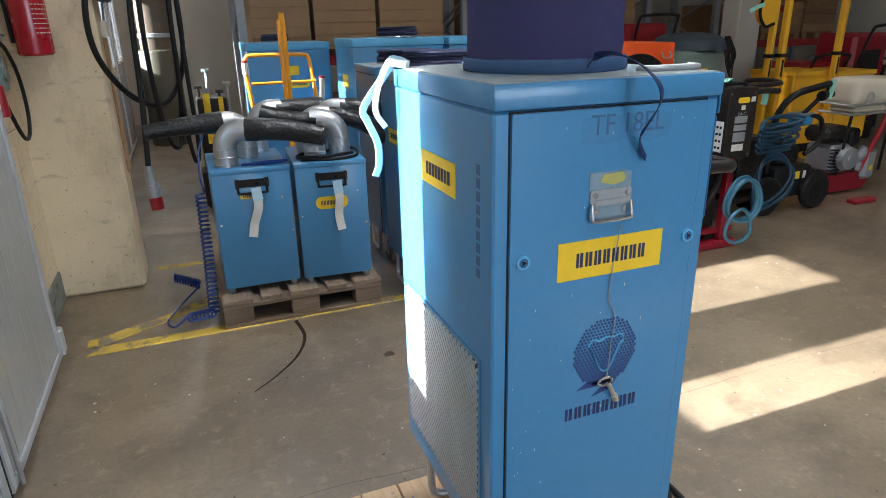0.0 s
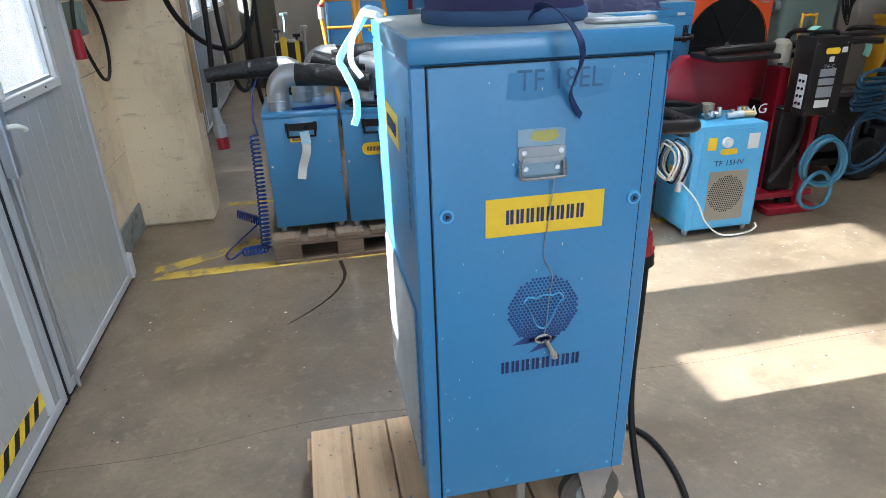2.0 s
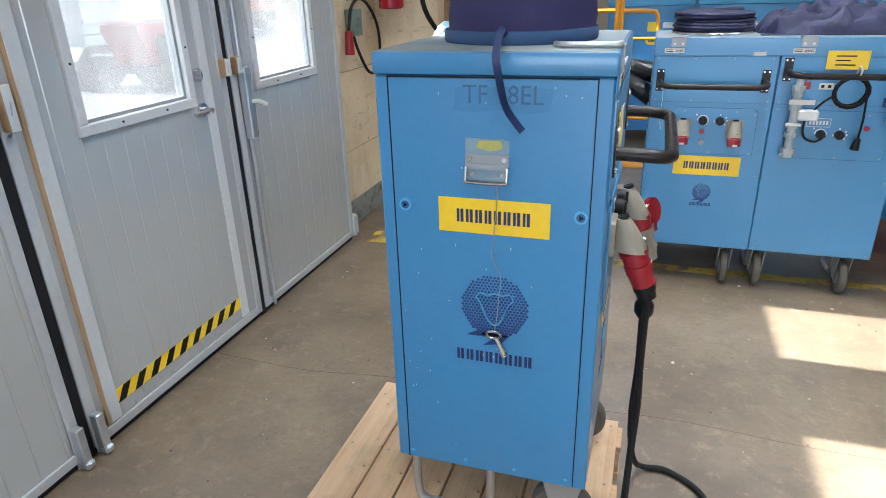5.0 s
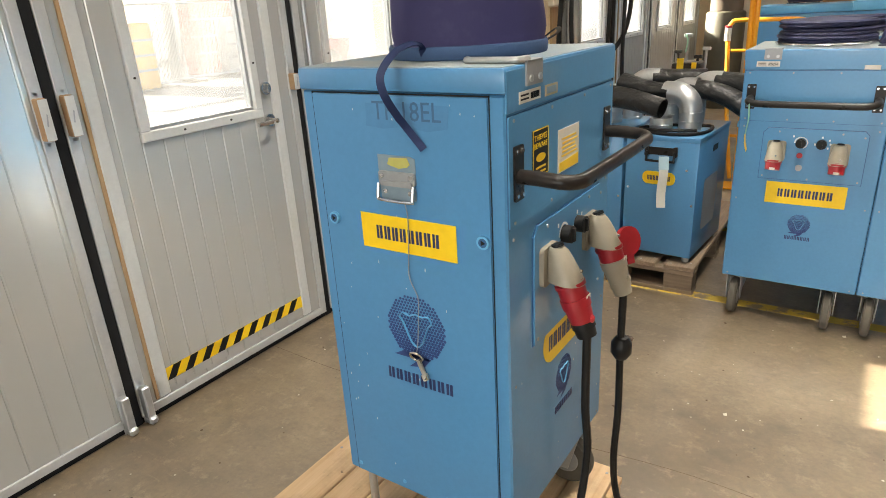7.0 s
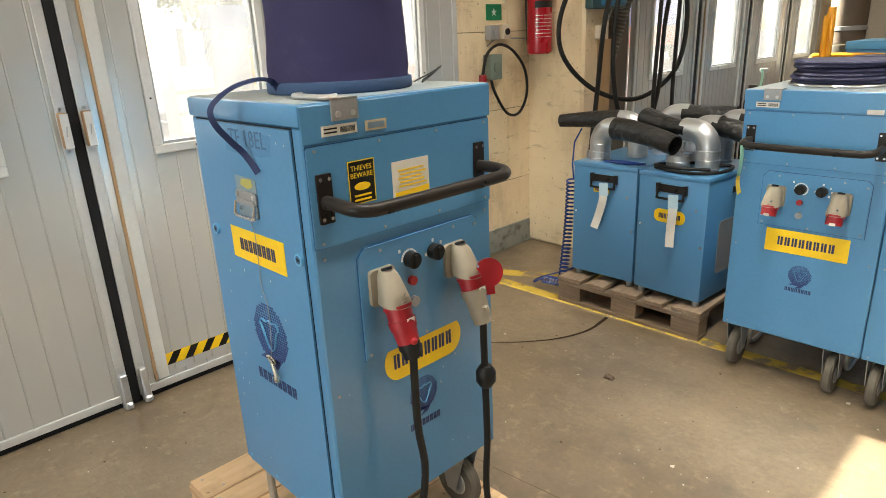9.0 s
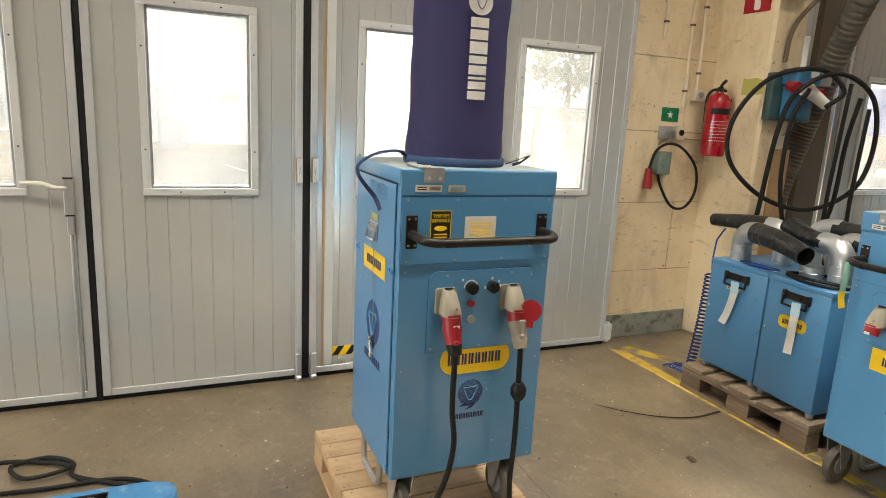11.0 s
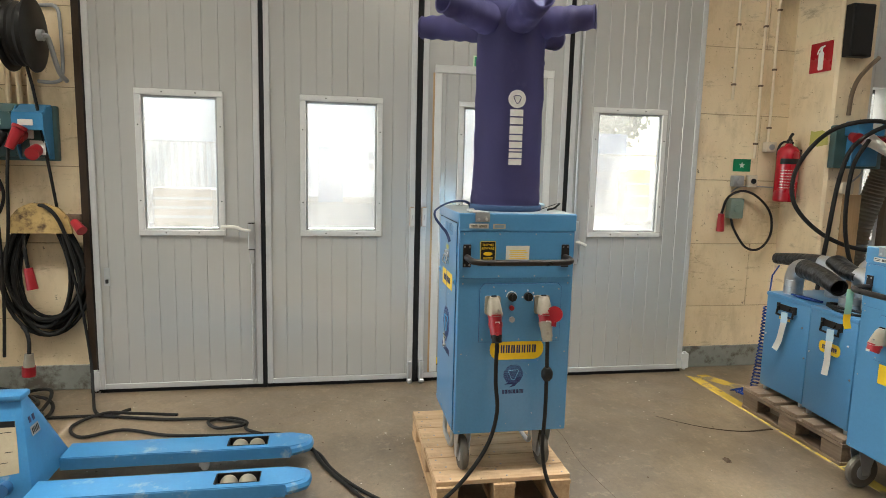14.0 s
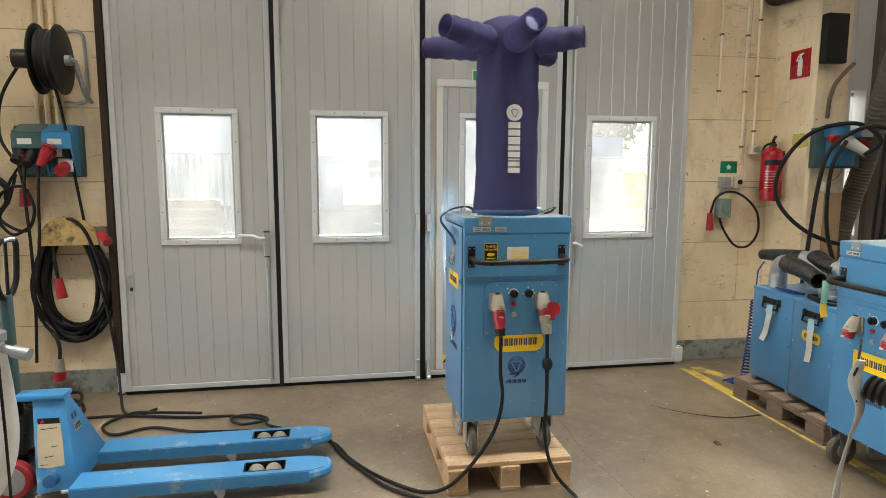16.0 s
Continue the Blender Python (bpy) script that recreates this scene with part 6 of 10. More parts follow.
boxpart("tag_plate", (-0.034, 0.066, -0.032, -0.028, 0.220, 0.241), PAPER, r, 0.001, "pale tag plate")
boxpart("lever", (-0.034, 0.03, -0.034, -0.028, 0.128, 0.140), PAPER, r, 0.002)
r = thing("pipe_fitting", pose(2.205, FY - 0.045, 0.822), "galvanised hose coupling hanging on a heater corner", "pipe fitting")
bm = bmesh.new()
cyl(bm, (0.014, 0, 0.150), (0.012, 0, 0.095), 0.030, seg=16)
cyl(bm, (0.012, 0, 0.10), (0.008, 0, 0.070), 0.040, seg=8)
cyl(bm, (0.008, 0, 0.072), (0.0, 0, 0.025), 0.024, 0.020, 14)
cyl(bm, (0.0, 0, 0.028), (-0.002, 0, 0.0), 0.032, 0.026, 12)
tube(bm, [(-0.025, -0.01, 0.09), (-0.038, -0.014, 0.12), (-0.02, -0.012, 0.16), (0.012, 0.0, 0.165)], 0.006, 8, 5)
part("coupling", bm, WORN, r)
bm = bmesh.new()
pts = []
for i in range(66):
    a = i * 2 * math.pi / 16
    k = 1 - 0.10 * math.sin(0.9 * i / 16 * 2)
    pts.append((2.022 + 0.060 * k * math.cos(a) + 0.004 * math.sin(0.4 * i), FY - 0.060 - 0.005 * (i // 16), 0.962 + 0.060 * k * math.sin(a)))
pts += [(2.083, FY - 0.07, 0.92), (2.092, FY - 0.05, 0.85), (2.090, FY - 0.045, 0.765)]
tube(bm, pts, 0.0048, 6, 1)
cyl(bm, (2.090, FY - 0.045, 0.765), (2.086, FY - 0.04, 0.718), 0.012, 0.018, 10)
tube(bm, [(1.962, FY - 0.06, 0.945), (1.925, FY - 0.04, 0.905), (1.880, FY - 0.03, 0.835), (1.885, FY - 0.03, 0.765), (1.925, FY - 0.03, 0.742), (1.958, FY - 0.028, 0.755)], 0.0048, 6, 6)
tagged(obj("mains_lead", bm, RUBBER), "black mains lead coiled below a heater's handle", "cable")
bm = bmesh.new()
tube(bm, [(2.028, FY - 0.075, 1.015), (2.030, FY - 0.112, 1.035), (2.030, FY - 0.125, 1.055), (2.028, FY - 0.105, 1.068), (2.024, FY - 0.085, 1.045), (2.026, FY - 0.07, 1.012)], 0.0035, 6, 6)
tagged(obj("cable_tie", bm, PAPER), "white loop tying a lead to a heater's handle", "cable tie")
for x, y, z, lab, mat_a in ((2.0, FY - 0.004, 1.082, "yellow notice tag on a heater's lid", YELLOW),):
    bm = bmesh.new()
    slab(bm, plane_of((x, y - 0.005, z), (1, 0, 0), (0, 0, 1)), rect(-0.078, 0.078, -0.036, 0.040), 0.0015)
    r = thing("notice_tag", pose(0, 0, 0), lab, "tag")
    part("card", bm, mat_a, r)
    bm = bmesh.new()
    for i in range(3):
        slab(bm, plane_of((x, y - 0.0066, z), (1, 0, 0), (0, 0, 1)), rect(-0.045, 0.03 - 0.02 * (i % 2), -0.02 + 0.018 * i, -0.015 + 0.018 * i), 0.0006)
    part("lines", bm, BLACK, r)
r = thing("hire_tag", pose(1.28, FY - 0.115, 0.80), "mint and yellow hire tag hanging on a heater's handle", "tag")
bm = bmesh.new()
tube(bm, [(0, 0, 0.18), (0.004, -0.004, 0.12), (-0.003, 0.0, 0.06)], 0.019, 8, 5, flat=0.05)
part("card", bm, MINT, r)
bm = bmesh.new()
tube(bm, [(-0.003, 0, 0.062), (0.0, -0.003, 0.03), (0.008, 0, -0.005)], 0.020, 8, 5, flat=0.05)
part("yellow_end", bm, YELLOW, r)

# ---- small cube heater ----
r = thing("heater", pose(2.692, 3.032, 0), "pale blue cube heater with round grille on the floor", "heater")
bm = bmesh.new()
box(bm, -0.208, 0.208, 0, 0.33, 0.035, 0.612, 0.006, 2)
body = part("body", bm, BLUE_LIGHT, r)
for x in (-0.18, 0.18):
    for y in (0.03, 0.30):
        bm = bmesh.new()
        cyl(bm, (x, y, 0), (x, y, 0.035), 0.014, 0.018, 12)
        part("foot", bm, DULL, r)
F = plane_of((0, 0, 0), (1, 0, 0), (0, 0, 1))
plate("front_panel", F, rect(-0.165, 0.196, 0.050, 0.590, 0.003), BLUE_LIGHT, body, 0.004)
FF = F @ Matrix.Translation((0, 0, 0.004))
gp = plate("grille_plate", FF, rect(-0.10, 0.13, 0.085, 0.365), BEIGE, body, 0.002, label="beige perforated grille plate")
bm = bmesh.new()
for i in range(-9, 10):
    for j in range(-10, 11):
        u, v = 0.0125 * (i + 0.5 * (j % 2)), 0.011 * j
        if math.hypot(u, v) < 0.103:
            slab(bm, FF, disc(0.012 + u, 0.235 + v, 0.0042, 6), 0.0006, 0.002)
tagged(part("grille_holes", bm, BLACK, gp), kind="stuff")
writing("model_print", "TF 15HV", 0.042, FF @ Matrix.Translation((0.005, 0.408, 0)), NAVY, body, 0.0004, 1.15)
plate("label", FF, rect(-0.055, 0.045, 0.455, 0.487, 0.012, 5), YELLOW, body)
plate("warning_label", FF, rect(-0.135, -0.085, 0.485, 0.552), YELLOW, body, label="small yellow warning sticker")
plate("paper_label", FF, rect(0.10, 0.165, 0.478, 0.56), PAPER, body)
bm = bmesh.new()
slab(bm, FF, disc(-0.03, 0.525, 0.027, 20), 0.022)
slab(bm, FF, disc(-0.03, 0.525, 0.013, 16), 0.012, 0.022)
part("dial", bm, WHITE, body, "white round dial")
S15 = plane_of((-0.208, 0.165, 0), (0, -1, 0), (0, 0, 1))
plate("flank_label", S15, rect(-0.05, 0.06, 0.30, 0.36), YELLOW, body)
bm = bmesh.new()
tube(bm, [(-0.215, 0.06, 0.56), (-0.25, 0.06, 0.565), (-0.26, 0.10, 0.565), (-0.26, 0.24, 0.565), (-0.25, 0.27, 0.565), (-0.215, 0.27, 0.56)], 0.012, 10, 4)
part("grip", bm, BLACK_METAL, body, "black bow grip")
r = thing("cable_coil", pose(2.48, 3.10, 0.0), "white cable coiled on the cube heater's grip", "cable")
for k in range(6):
    bm = bmesh.new()
    rr, cx = 0.105 - 0.008 * (k % 3), 0.004 * k
    pts = [(-0.05 - 0.012 * k + 0.01 * math.sin(3 * t), rr * math.cos(t) - 0.02 + 0.006 * k, 0.43 + rr * 1.1 * math.sin(t) - 0.01 * (k % 2)) for t in [2 * math.pi * i / 26 for i in range(27)]]
    tube(bm, pts, 0.0055, 6, 1)
    part("turn", bm, (RUBBER, PAPER, CREAM)[k % 3], r)
bm = bmesh.new()
tube(bm, [(-0.06, -0.06, 0.34), (0.04, -0.10, 0.22), (0.10, -0.115, 0.10), (0.20, -0.13, 0.02), (0.36, -0.12, 0.012), (0.43, -0.10, 0.03), (0.43, -0.085, 0.05)], 0.0048, 6, 6)
part("loose_end", bm, PAPER, r)
r = thing("pipe_fitting", pose(2.455, 3.06, 0.27), "steel coupling and hose hanging at the cube heater's side", "pipe fitting")
bm = bmesh.new()
cyl(bm, (0, 0, 0.24), (-0.02, -0.01, 0.10), 0.019, 0.022, 14)
cyl(bm, (-0.02, -0.01, 0.10), (-0.025, -0.012, 0.05), 0.03, seg=8)
cyl(bm, (-0.025, -0.012, 0.05), (-0.03, -0.014, 0.0), 0.018, seg=12)
part("coupling", bm, STEEL, r)
# fittings and hose on top
r = thing("pipe_fitting", pose(2.72, 3.17, 0.612), "brass and steel valve fittings lying on the cube heater", "pipe fitting")
bm = bmesh.new()
for k in range(5):
    x, y = -0.10 + 0.055 * k, 0.02 * math.sin(2.1 * k)
    cyl(bm, (x, y, 0.018), (x + 0.045, y + 0.02 * math.cos(k), 0.024), 0.017, 0.02, 10)
    cyl(bm, (x + 0.03, y, 0.02), (x + 0.03, y, 0.05 + 0.01 * (k % 2)), 0.012, seg=8)
part("valves", bm, STEEL, r)
bm = bmesh.new()
cyl(bm, (0.10, 0.0, 0.022), (0.17, -0.03, 0.022), 0.022, 0.016, 12)
cyl(bm, (0.12, 0.0, 0.02), (0.12, 0.0, 0.06), 0.014, seg=8)
part("brass_cock", bm, BRASS, r, "brass cock")
bm = bmesh.new()
cyl(bm, (-0.06, 0.06, 0.028), (-0.06, 0.06, 0.075), 0.034, 0.036, 18)
part("cup", bm, BEIGE, r)
bm = bmesh.new()
pts = []
for k in range(60):
    a = 2 * math.pi * k / 20
    pts.append((2.52 + 0.12 * math.cos(a), 3.30 + 0.12 * math.sin(a), 0.625 + 0.0009 * k))
tube(bm, pts, 0.014, 8, 1)
tagged(obj("hose_coil", bm, RUBBER), "black rubber hose coiled on the cube heater", "hose")

# ---- welding set ----
r = thing("welding_machine", pose(3.02, 3.30, 0), "dark red welding machine on a wheeled trolley", "welding machine")
bm = bmesh.new()
P = plane_of((0, 0.05, 0), (1, 0, 0), (0, 0, 1))
slab(bm, P, [(-0.33, 0.16), (0.20, 0.16), (0.235, 0.82), (0.235, 0.865), (-0.12, 0.885), (-0.30, 0.885), (-0.42, 0.78), (-0.44, 0.55)], 0.10, -0.32)
bmesh.ops.bevel(bm, geom=list(bm.edges), offset=0.012, segments=2, affect="EDGES", profile=0.5)
part("cover", bm, RED_DARK, r)
bm = bmesh.new()
slab(bm, P, rect(0.14, 0.20, 0.10, 0.83), 0.12, -0.10)
part("front_bezel", bm, RED_DARK, r)
writing("print", "MAG", 0.075, plane_of((-0.06, -0.052, 0.622), (1, 0, 0.09), (0, 0, 1)), WHITE, r, 0.0008, 1.1)
bm = bmesh.new()
box(bm, -0.40, 0.30, -0.06, 0.34, 0.085, 0.12, 0.006)
box(bm, -0.40, 0.42, -0.075, -0.055, 0.09, 0.125, 0.004)
part("trolley", bm, RED_DARK, r, "red trolley frame")
for x, y in ((-0.28, -0.04), (0.26, -0.04), (-0.28, 0.32), (0.26, 0.32)):
    bm = bmesh.new()
    lathe(bm, [(0.02, -0.016), (0.05, -0.015), (0.055, 0.0), (0.05, 0.015), (0.02, 0.016)], 20, Matrix.Translation((x, y, 0.055)) @ Euler((radians(90), 0, 0)).to_matrix().to_4x4())
    part("caster", bm, RUBBER, r)
bm = bmesh.new()
tube(bm, [(-0.30, 0.10, 0.93), (-0.1, 0.06, 0.945), (0.20, 0.06, 0.95), (0.42, 0.08, 0.955)], 0.024, 10, 5)
tube(bm, [(0.25, -0.07, 0.83), (0.265, -0.075, 0.6), (0.24, -0.08, 0.42), (0.16, -0.08, 0.28), (0.10, -0.08, 0.20)], 0.016, 10, 6)
part("push_bar", bm, BLACK_METAL, r, "dark tubular bars")
bm = bmesh.new()
box(bm, -0.30, 0.20, 0.0, 0.26, 0.886, 0.915, 0.006)
part("top_tray", bm, BLACK_METAL, r)
bm = bmesh.new()
lathe(bm, [(0.0, 0.0), (0.055, 0.0), (0.06, 0.04), (0.05, 0.10), (0.03, 0.12), (0.0, 0.12)], 18, pose(0.13, 0.05, 0.865))
part("spool_cap", bm, BEIGE, r)
bm = bmesh.new()
box(bm, -0.30, 0.24, 0.10, 0.33, 0.12, 0.16)
box(bm, 0.15, 0.30, -0.03, 0.28, 0.12, 0.62, 0.01)
part("inner_case", bm, BLACK_METAL, r)
# wire feeder box
r = thing("wire_feeder", pose(3.283, 3.115, 0.0), "black wire feeder box with grey labels on a red post", "wire feeder")
bm = bmesh.new()
box(bm, -0.117, 0.098, 0.0, 0.15, 0.60, 1.012, 0.006, 2)
body = part("body", bm, BLACK_METAL, r)
F = plane_of((0, 0, 0), (1, 0, 0), (0, 0, 1))
plate("badge", F, rect(-0.050, 0.036, 0.925, 0.957, 0.013, 5), YELLOW, body)
plate("number_label", F, rect(-0.020, 0.010, 0.885, 0.912), PAPER, body)
for v0, v1 in ((0.765, 0.80), (0.81, 0.85), (0.70, 0.755)):
    plate("rating_label", F, rect(-0.060, 0.036, v0, v1), DULL, body, label="grey rating label")
plate("paper_label", F, rect(-0.058, 0.030, 0.645, 0.685), PAPER, body)
writing("print", "24-C", 0.028, F @ Matrix.Translation((-0.010, 0.862, 0.0002)), DULL, body, 0.0005, 1.2)
plate("corner_label", F, rect(0.048, 0.080, 0.93, 0.958), PAPER, body)
L = plane_of((-0.117, 0.15, 0), (0, -1, 0), (0, 0, 1))
cp = plate("socket_plate", L, rect(0.068, 0.130, 0.64, 0.82), WHITE, body, label="white connection plate")
bm = bmesh.new()
for i in range(4):
    for u in (0.086, 0.112):
        slab(bm, L, disc(u, 0.665 + 0.040 * i, 0.008, 10), 0.004, 0.0012)
part("sockets", bm, BLACK, cp)
bm = bmesh.new()
for i, z in enumerate((0.62, 0.98)):
    for x in (-0.105, 0.073):
        slab(bm, F, disc(x, z, 0.005, 8), 0.003)
part("screws", bm, CHROME, body)
bm = bmesh.new()
tube(bm, [(-0.10, 0.07, 1.010), (-0.08, 0.07, 1.028), (0.045, 0.07, 1.028), (0.07, 0.07, 1.010)], 0.011, 8, 4)
part("carry_bar", bm, BLACK, body)
bm = bmesh.new()
tube(bm, [(-0.02, 0.10, 1.035), (-0.06, 0.08, 1.06), (-0.12, 0.06, 1.045)], 0.022, 8, 4, flat=0.08)
part("tape", bm, MINT, body, "mint green tape")
bm = bmesh.new()
box(bm, 0.03, 0.075, 0.08, 0.13, 0.04, 0.60, 0.004)
box(bm, -0.16, 0.16, 0.06, 0.20, 0.0, 0.05, 0.01)
part("post", bm, RED_DARK, r, "red post and foot")
bm = bmesh.new()
tube(bm, [(0.085, 0.12, 0.96), (0.30, 0.16, 0.965), (0.48, 0.20, 0.95)], 0.02, 10, 5)
part("side_bar", bm, BLACK_METAL, r)
bm = bmesh.new()
box(bm, -0.012, 0.012, -0.03, 0.0, 0.44, 0.60, 0.004)
part("hook", bm, BLACK, r)
r = thing("hose_coil", pose(3.30, 3.06, 0.0), "pale blue rubber hose coiled on the wire feeder's hook", "hose")
for k in range(4):
    bm = bmesh.new()
    rx, rz, cx, cz = ((0.125, 0.135, 0.0, 0.36), (0.118, 0.125, 0.006, 0.355), (0.128, 0.13, 0.012, 0.35), (0.098, 0.105, -0.03, 0.20))[k]
    pts = [(cx + rx * math.cos(t), -0.012 * k + 0.01 * math.sin(2 * t), cz + rz * math.sin(t)) for t in [2 * math.pi * i / 30 for i in range(31)]]
    tube(bm, pts, 0.0115, 8, 1)
    part("turn", bm, BLUE_HOSE, r)

# ---- trolley with hoses, washer, compactor ----
r = thing("welding_trolley", pose(3.86, 3.58, 0), "dark wheeled trolley hung with blue hoses", "trolley")
bm = bmesh.new()
box(bm, -0.22, 0.20, 0.0, 0.36, 0.22, 0.60, 0.02)
box(bm, -0.26, 0.22, 0.02, 0.34, 0.12, 0.17, 0.01)
part("cabinet", bm, BLACK_METAL, r)
bm = bmesh.new()
tube(bm, [(-0.22, 0.34, 0.5), (-0.22, 0.34, 0.9), (-0.20, 0.20, 0.97), (-0.18, -0.02, 0.965), (0.20, -0.02, 0.965), (0.22, 0.20, 0.97), (0.22, 0.34, 0.9), (0.22, 0.34, 0.5)], 0.017, 10, 4)
part("push_bar", bm, BLACK_METAL, r)
for x in (-0.27, 0.25):
    bm = bmesh.new()
    lathe(bm, [(0.03, -0.02), (0.135, -0.022), (0.15, -0.012), (0.15, 0.012), (0.135, 0.022), (0.03, 0.02)], 30, Matrix.Translation((x, 0.16, 0.15)) @ Euler((radians(90), 0, radians(90))).to_matrix().to_4x4())
    wl = part("wheel", bm, RUBBER, r, "large black rubber wheel")
    bm = bmesh.new()
    lathe(bm, [(0.0, -0.026), (0.09, -0.024), (0.09, 0.024), (0.0, 0.026)], 24, Matrix.Translation((x, 0.16, 0.15)) @ Euler((radians(90), 0, radians(90))).to_matrix().to_4x4())
    part("rim", bm, BLACK_METAL, wl)
bm = bmesh.new()
tube(bm, [(0.05, -0.03, 0.93), (0.055, -0.04, 0.88), (0.05, -0.035, 0.83)], 0.025, 8, 4, flat=0.06)
part("tape", bm, MINT, r)
tubepart("hose_hook", [(0.07, 0.01, 0.585), (0.07, -0.12, 0.585), (0.07, -0.20, 0.59), (0.07, -0.22, 0.63)], 0.010, BLACK_METAL, r, 4)
r = thing("hose_coil", pose(3.93, 3.50, 0), "dusty dark blue hoses looped on the trolley's hook", "hose")
rng = random.Random(4)
for k in range(13):
    bm = bmesh.new()
    rx, rz, cz, cx = rng.uniform(0.14, 0.185), rng.uniform(0.015, 0.05), 0.54 + 0.021 * k, rng.uniform(-0.02, 0.02)
    if k > 9:
        rx, rz, cz = 0.12 + 0.02 * (k - 9), 0.17, 0.36 - 0.02 * (k - 9)
    lag = 0.6 * rng.random()
    pts = [(cx + rx * math.cos(t), -0.03 - 0.004 * k - 0.05 * math.cos(t) ** 2 + 0.02 * math.sin(t), cz + rz * math.sin(t + lag)) for t in [2 * math.pi * i / 22 for i in range(23)]]
    tube(bm, pts, 0.0105, 7, 2)
    part("turn", bm, HOSE_NAVY, r)

r = thing("pressure_washer", pose(4.38, 3.58, 0), "black wheeled pressure washer with a thick bent push handle", "pressure washer")
bm = bmesh.new()
box(bm, -0.17, 0.22, 0.04, 0.36, 0.10, 0.34, 0.03, 2)
box(bm, -0.12, 0.12, 0.08, 0.32, 0.34, 0.50, 0.05, 2)
part("body", bm, BLACK, r)
bm = bmesh.new()
tube(bm, [(-0.20, 0.10, 0.30), (-0.20, 0.09, 0.62), (-0.18, 0.06, 0.78), (-0.10, 0.02, 0.875), (0.06, 0.0, 0.915), (0.20, 0.0, 0.935)], 0.024, 12, 6)
part("push_handle", bm, BLACK, r, "thick black push handle")
bm = bmesh.new()
tube(bm, [(0.20, 0.0, 0.935), (0.19, 0.01, 0.88), (0.15, 0.02, 0.845), (0.06, 0.03, 0.77), (-0.02, 0.04, 0.70)], 0.016, 10, 5)
cyl(bm, (0.12, 0.0, 0.85), (0.24, 0.02, 0.86), 0.036, 0.030, 14)
part("spray_gun", bm, RUBBER, r, "black trigger gun")
bm = bmesh.new()
tube(bm, [(0.06, 0.01, 0.72), (0.15, 0.0, 0.69), (0.19, 0.0, 0.60), (0.16, 0.0, 0.50), (0.07, 0.02, 0.43)], 0.017, 10, 6)
part("suction_hose", bm, RUBBER, r, "black looped hose")
boxpart("blue_box", (-0.07, 0.09, 0.0, 0.10, 0.645, 0.72), BLUE_BOX, r, 0.016, "blue plastic switch box")
boxpart("grey_lid", (-0.075, 0.095, -0.005, 0.105, 0.722, 0.736), DULL, r, 0.005)
for x, y in ((-0.25, 0.02), (0.24, 0.02), (-0.25, 0.38), (0.24, 0.38)):
    bm = bmesh.new()
    m = Matrix.Translation((x, y, 0.145)) @ Euler((radians(90), 0, 0)).to_matrix().to_4x4()
    lathe(bm, [(0.03, -0.025), (0.128, -0.027), (0.145, -0.012), (0.145, 0.012), (0.128, 0.027), (0.03, 0.025)], 28, m)
    wl = part("wheel", bm, RUBBER, r, "black rubber wheel")
    bm = bmesh.new()
    lathe(bm, [(0.0, -0.030), (0.08, -0.028), (0.09, -0.02), (0.09, 0.02), (0.08, 0.028), (0.0, 0.030)], 22, m)
    part("hub", bm, BLACK, wl)
plate("label", plane_of((0.06, 0.04, 0.27), (1, 0, 0), (0, 0, 1)), rect(-0.028, 0.028, -0.028, 0.028), YELLOW, r)
plate("label", plane_of((0.135, 0.04, 0.27), (1, 0, 0), (0, 0, 1)), rect(-0.014, 0.014, -0.028, 0.028), PAPER, r)
bm = bmesh.new()
tube(bm, [(0.185, -0.026, 0.965), (0.18, -0.028, 0.90), (0.16, -0.026, 0.83)], 0.022, 8, 4, flat=0.06)
part("tape", bm, MINT, r)

r = thing("plate_compactor", pose(5.25, 3.80, 0), "plate compactor with petrol engine and cream water tank", "compactor")
bm = bmesh.new()
slab(bm, plane_of((0, 0.06, 0), (1, 0, 0), (0, 0, 1)), [(-0.30, 0.15), (-0.24, 0.02), (0.20, 0.02), (0.29, 0.14), (0.22, 0.165), (-0.22, 0.165)], 0.30, -0.24)
part("base_plate", bm, RED_DARK, r, "red vibrating base")
boxpart("engine_block", (-0.20, 0.04, 0.02, 0.28, 0.17, 0.40), DULL, r, 0.03, "grey petrol engine")
for i in range(7):
    boxpart("cooling_fin", (-0.22, 0.05, -0.012, 0.03, 0.20 + 0.028 * i, 0.208 + 0.028 * i), BLACK_METAL, r)
piece("recoil_starter", lambda b: (cyl(b, (-0.08, -0.004, 0.30), (-0.08, -0.055, 0.30), 0.105, 0.09, 24), cyl(b, (-0.08, -0.055, 0.30), (-0.08, -0.065, 0.30), 0.03, 0.025, 14)), DULL, r, "grey recoil starter")
boxpart("fuel_tank", (-0.27, 0.00, 0.04, 0.28, 0.42, 0.55), BLACK_METAL, r, 0.04, "black fuel tank")
boxpart("air_filter", (0.02, 0.13, 0.04, 0.2, 0.38, 0.52), BLACK, r, 0.02)
piece("muffler", lambda b: (cyl(b, (0.06, 0.06, 0.26), (0.19, 0.02, 0.33), 0.07, 0.055, 18), box(b, 0.08, 0.24, -0.02, 0.10, 0.17, 0.26, 0.02)), DULL, r, "grey muffler housing")
boxpart("belt_guard", (0.13, 0.27, -0.04, 0.04, 0.10, 0.36), DULL, r, 0.03, "worn metal belt guard")
bm = bmesh.new()
box(bm, -0.11, 0.38, -0.02, 0.27, 0.70, 0.925, 0.06, 4)
tank = part("water_tank", bm, CREAM, r, "cream plastic water tank")
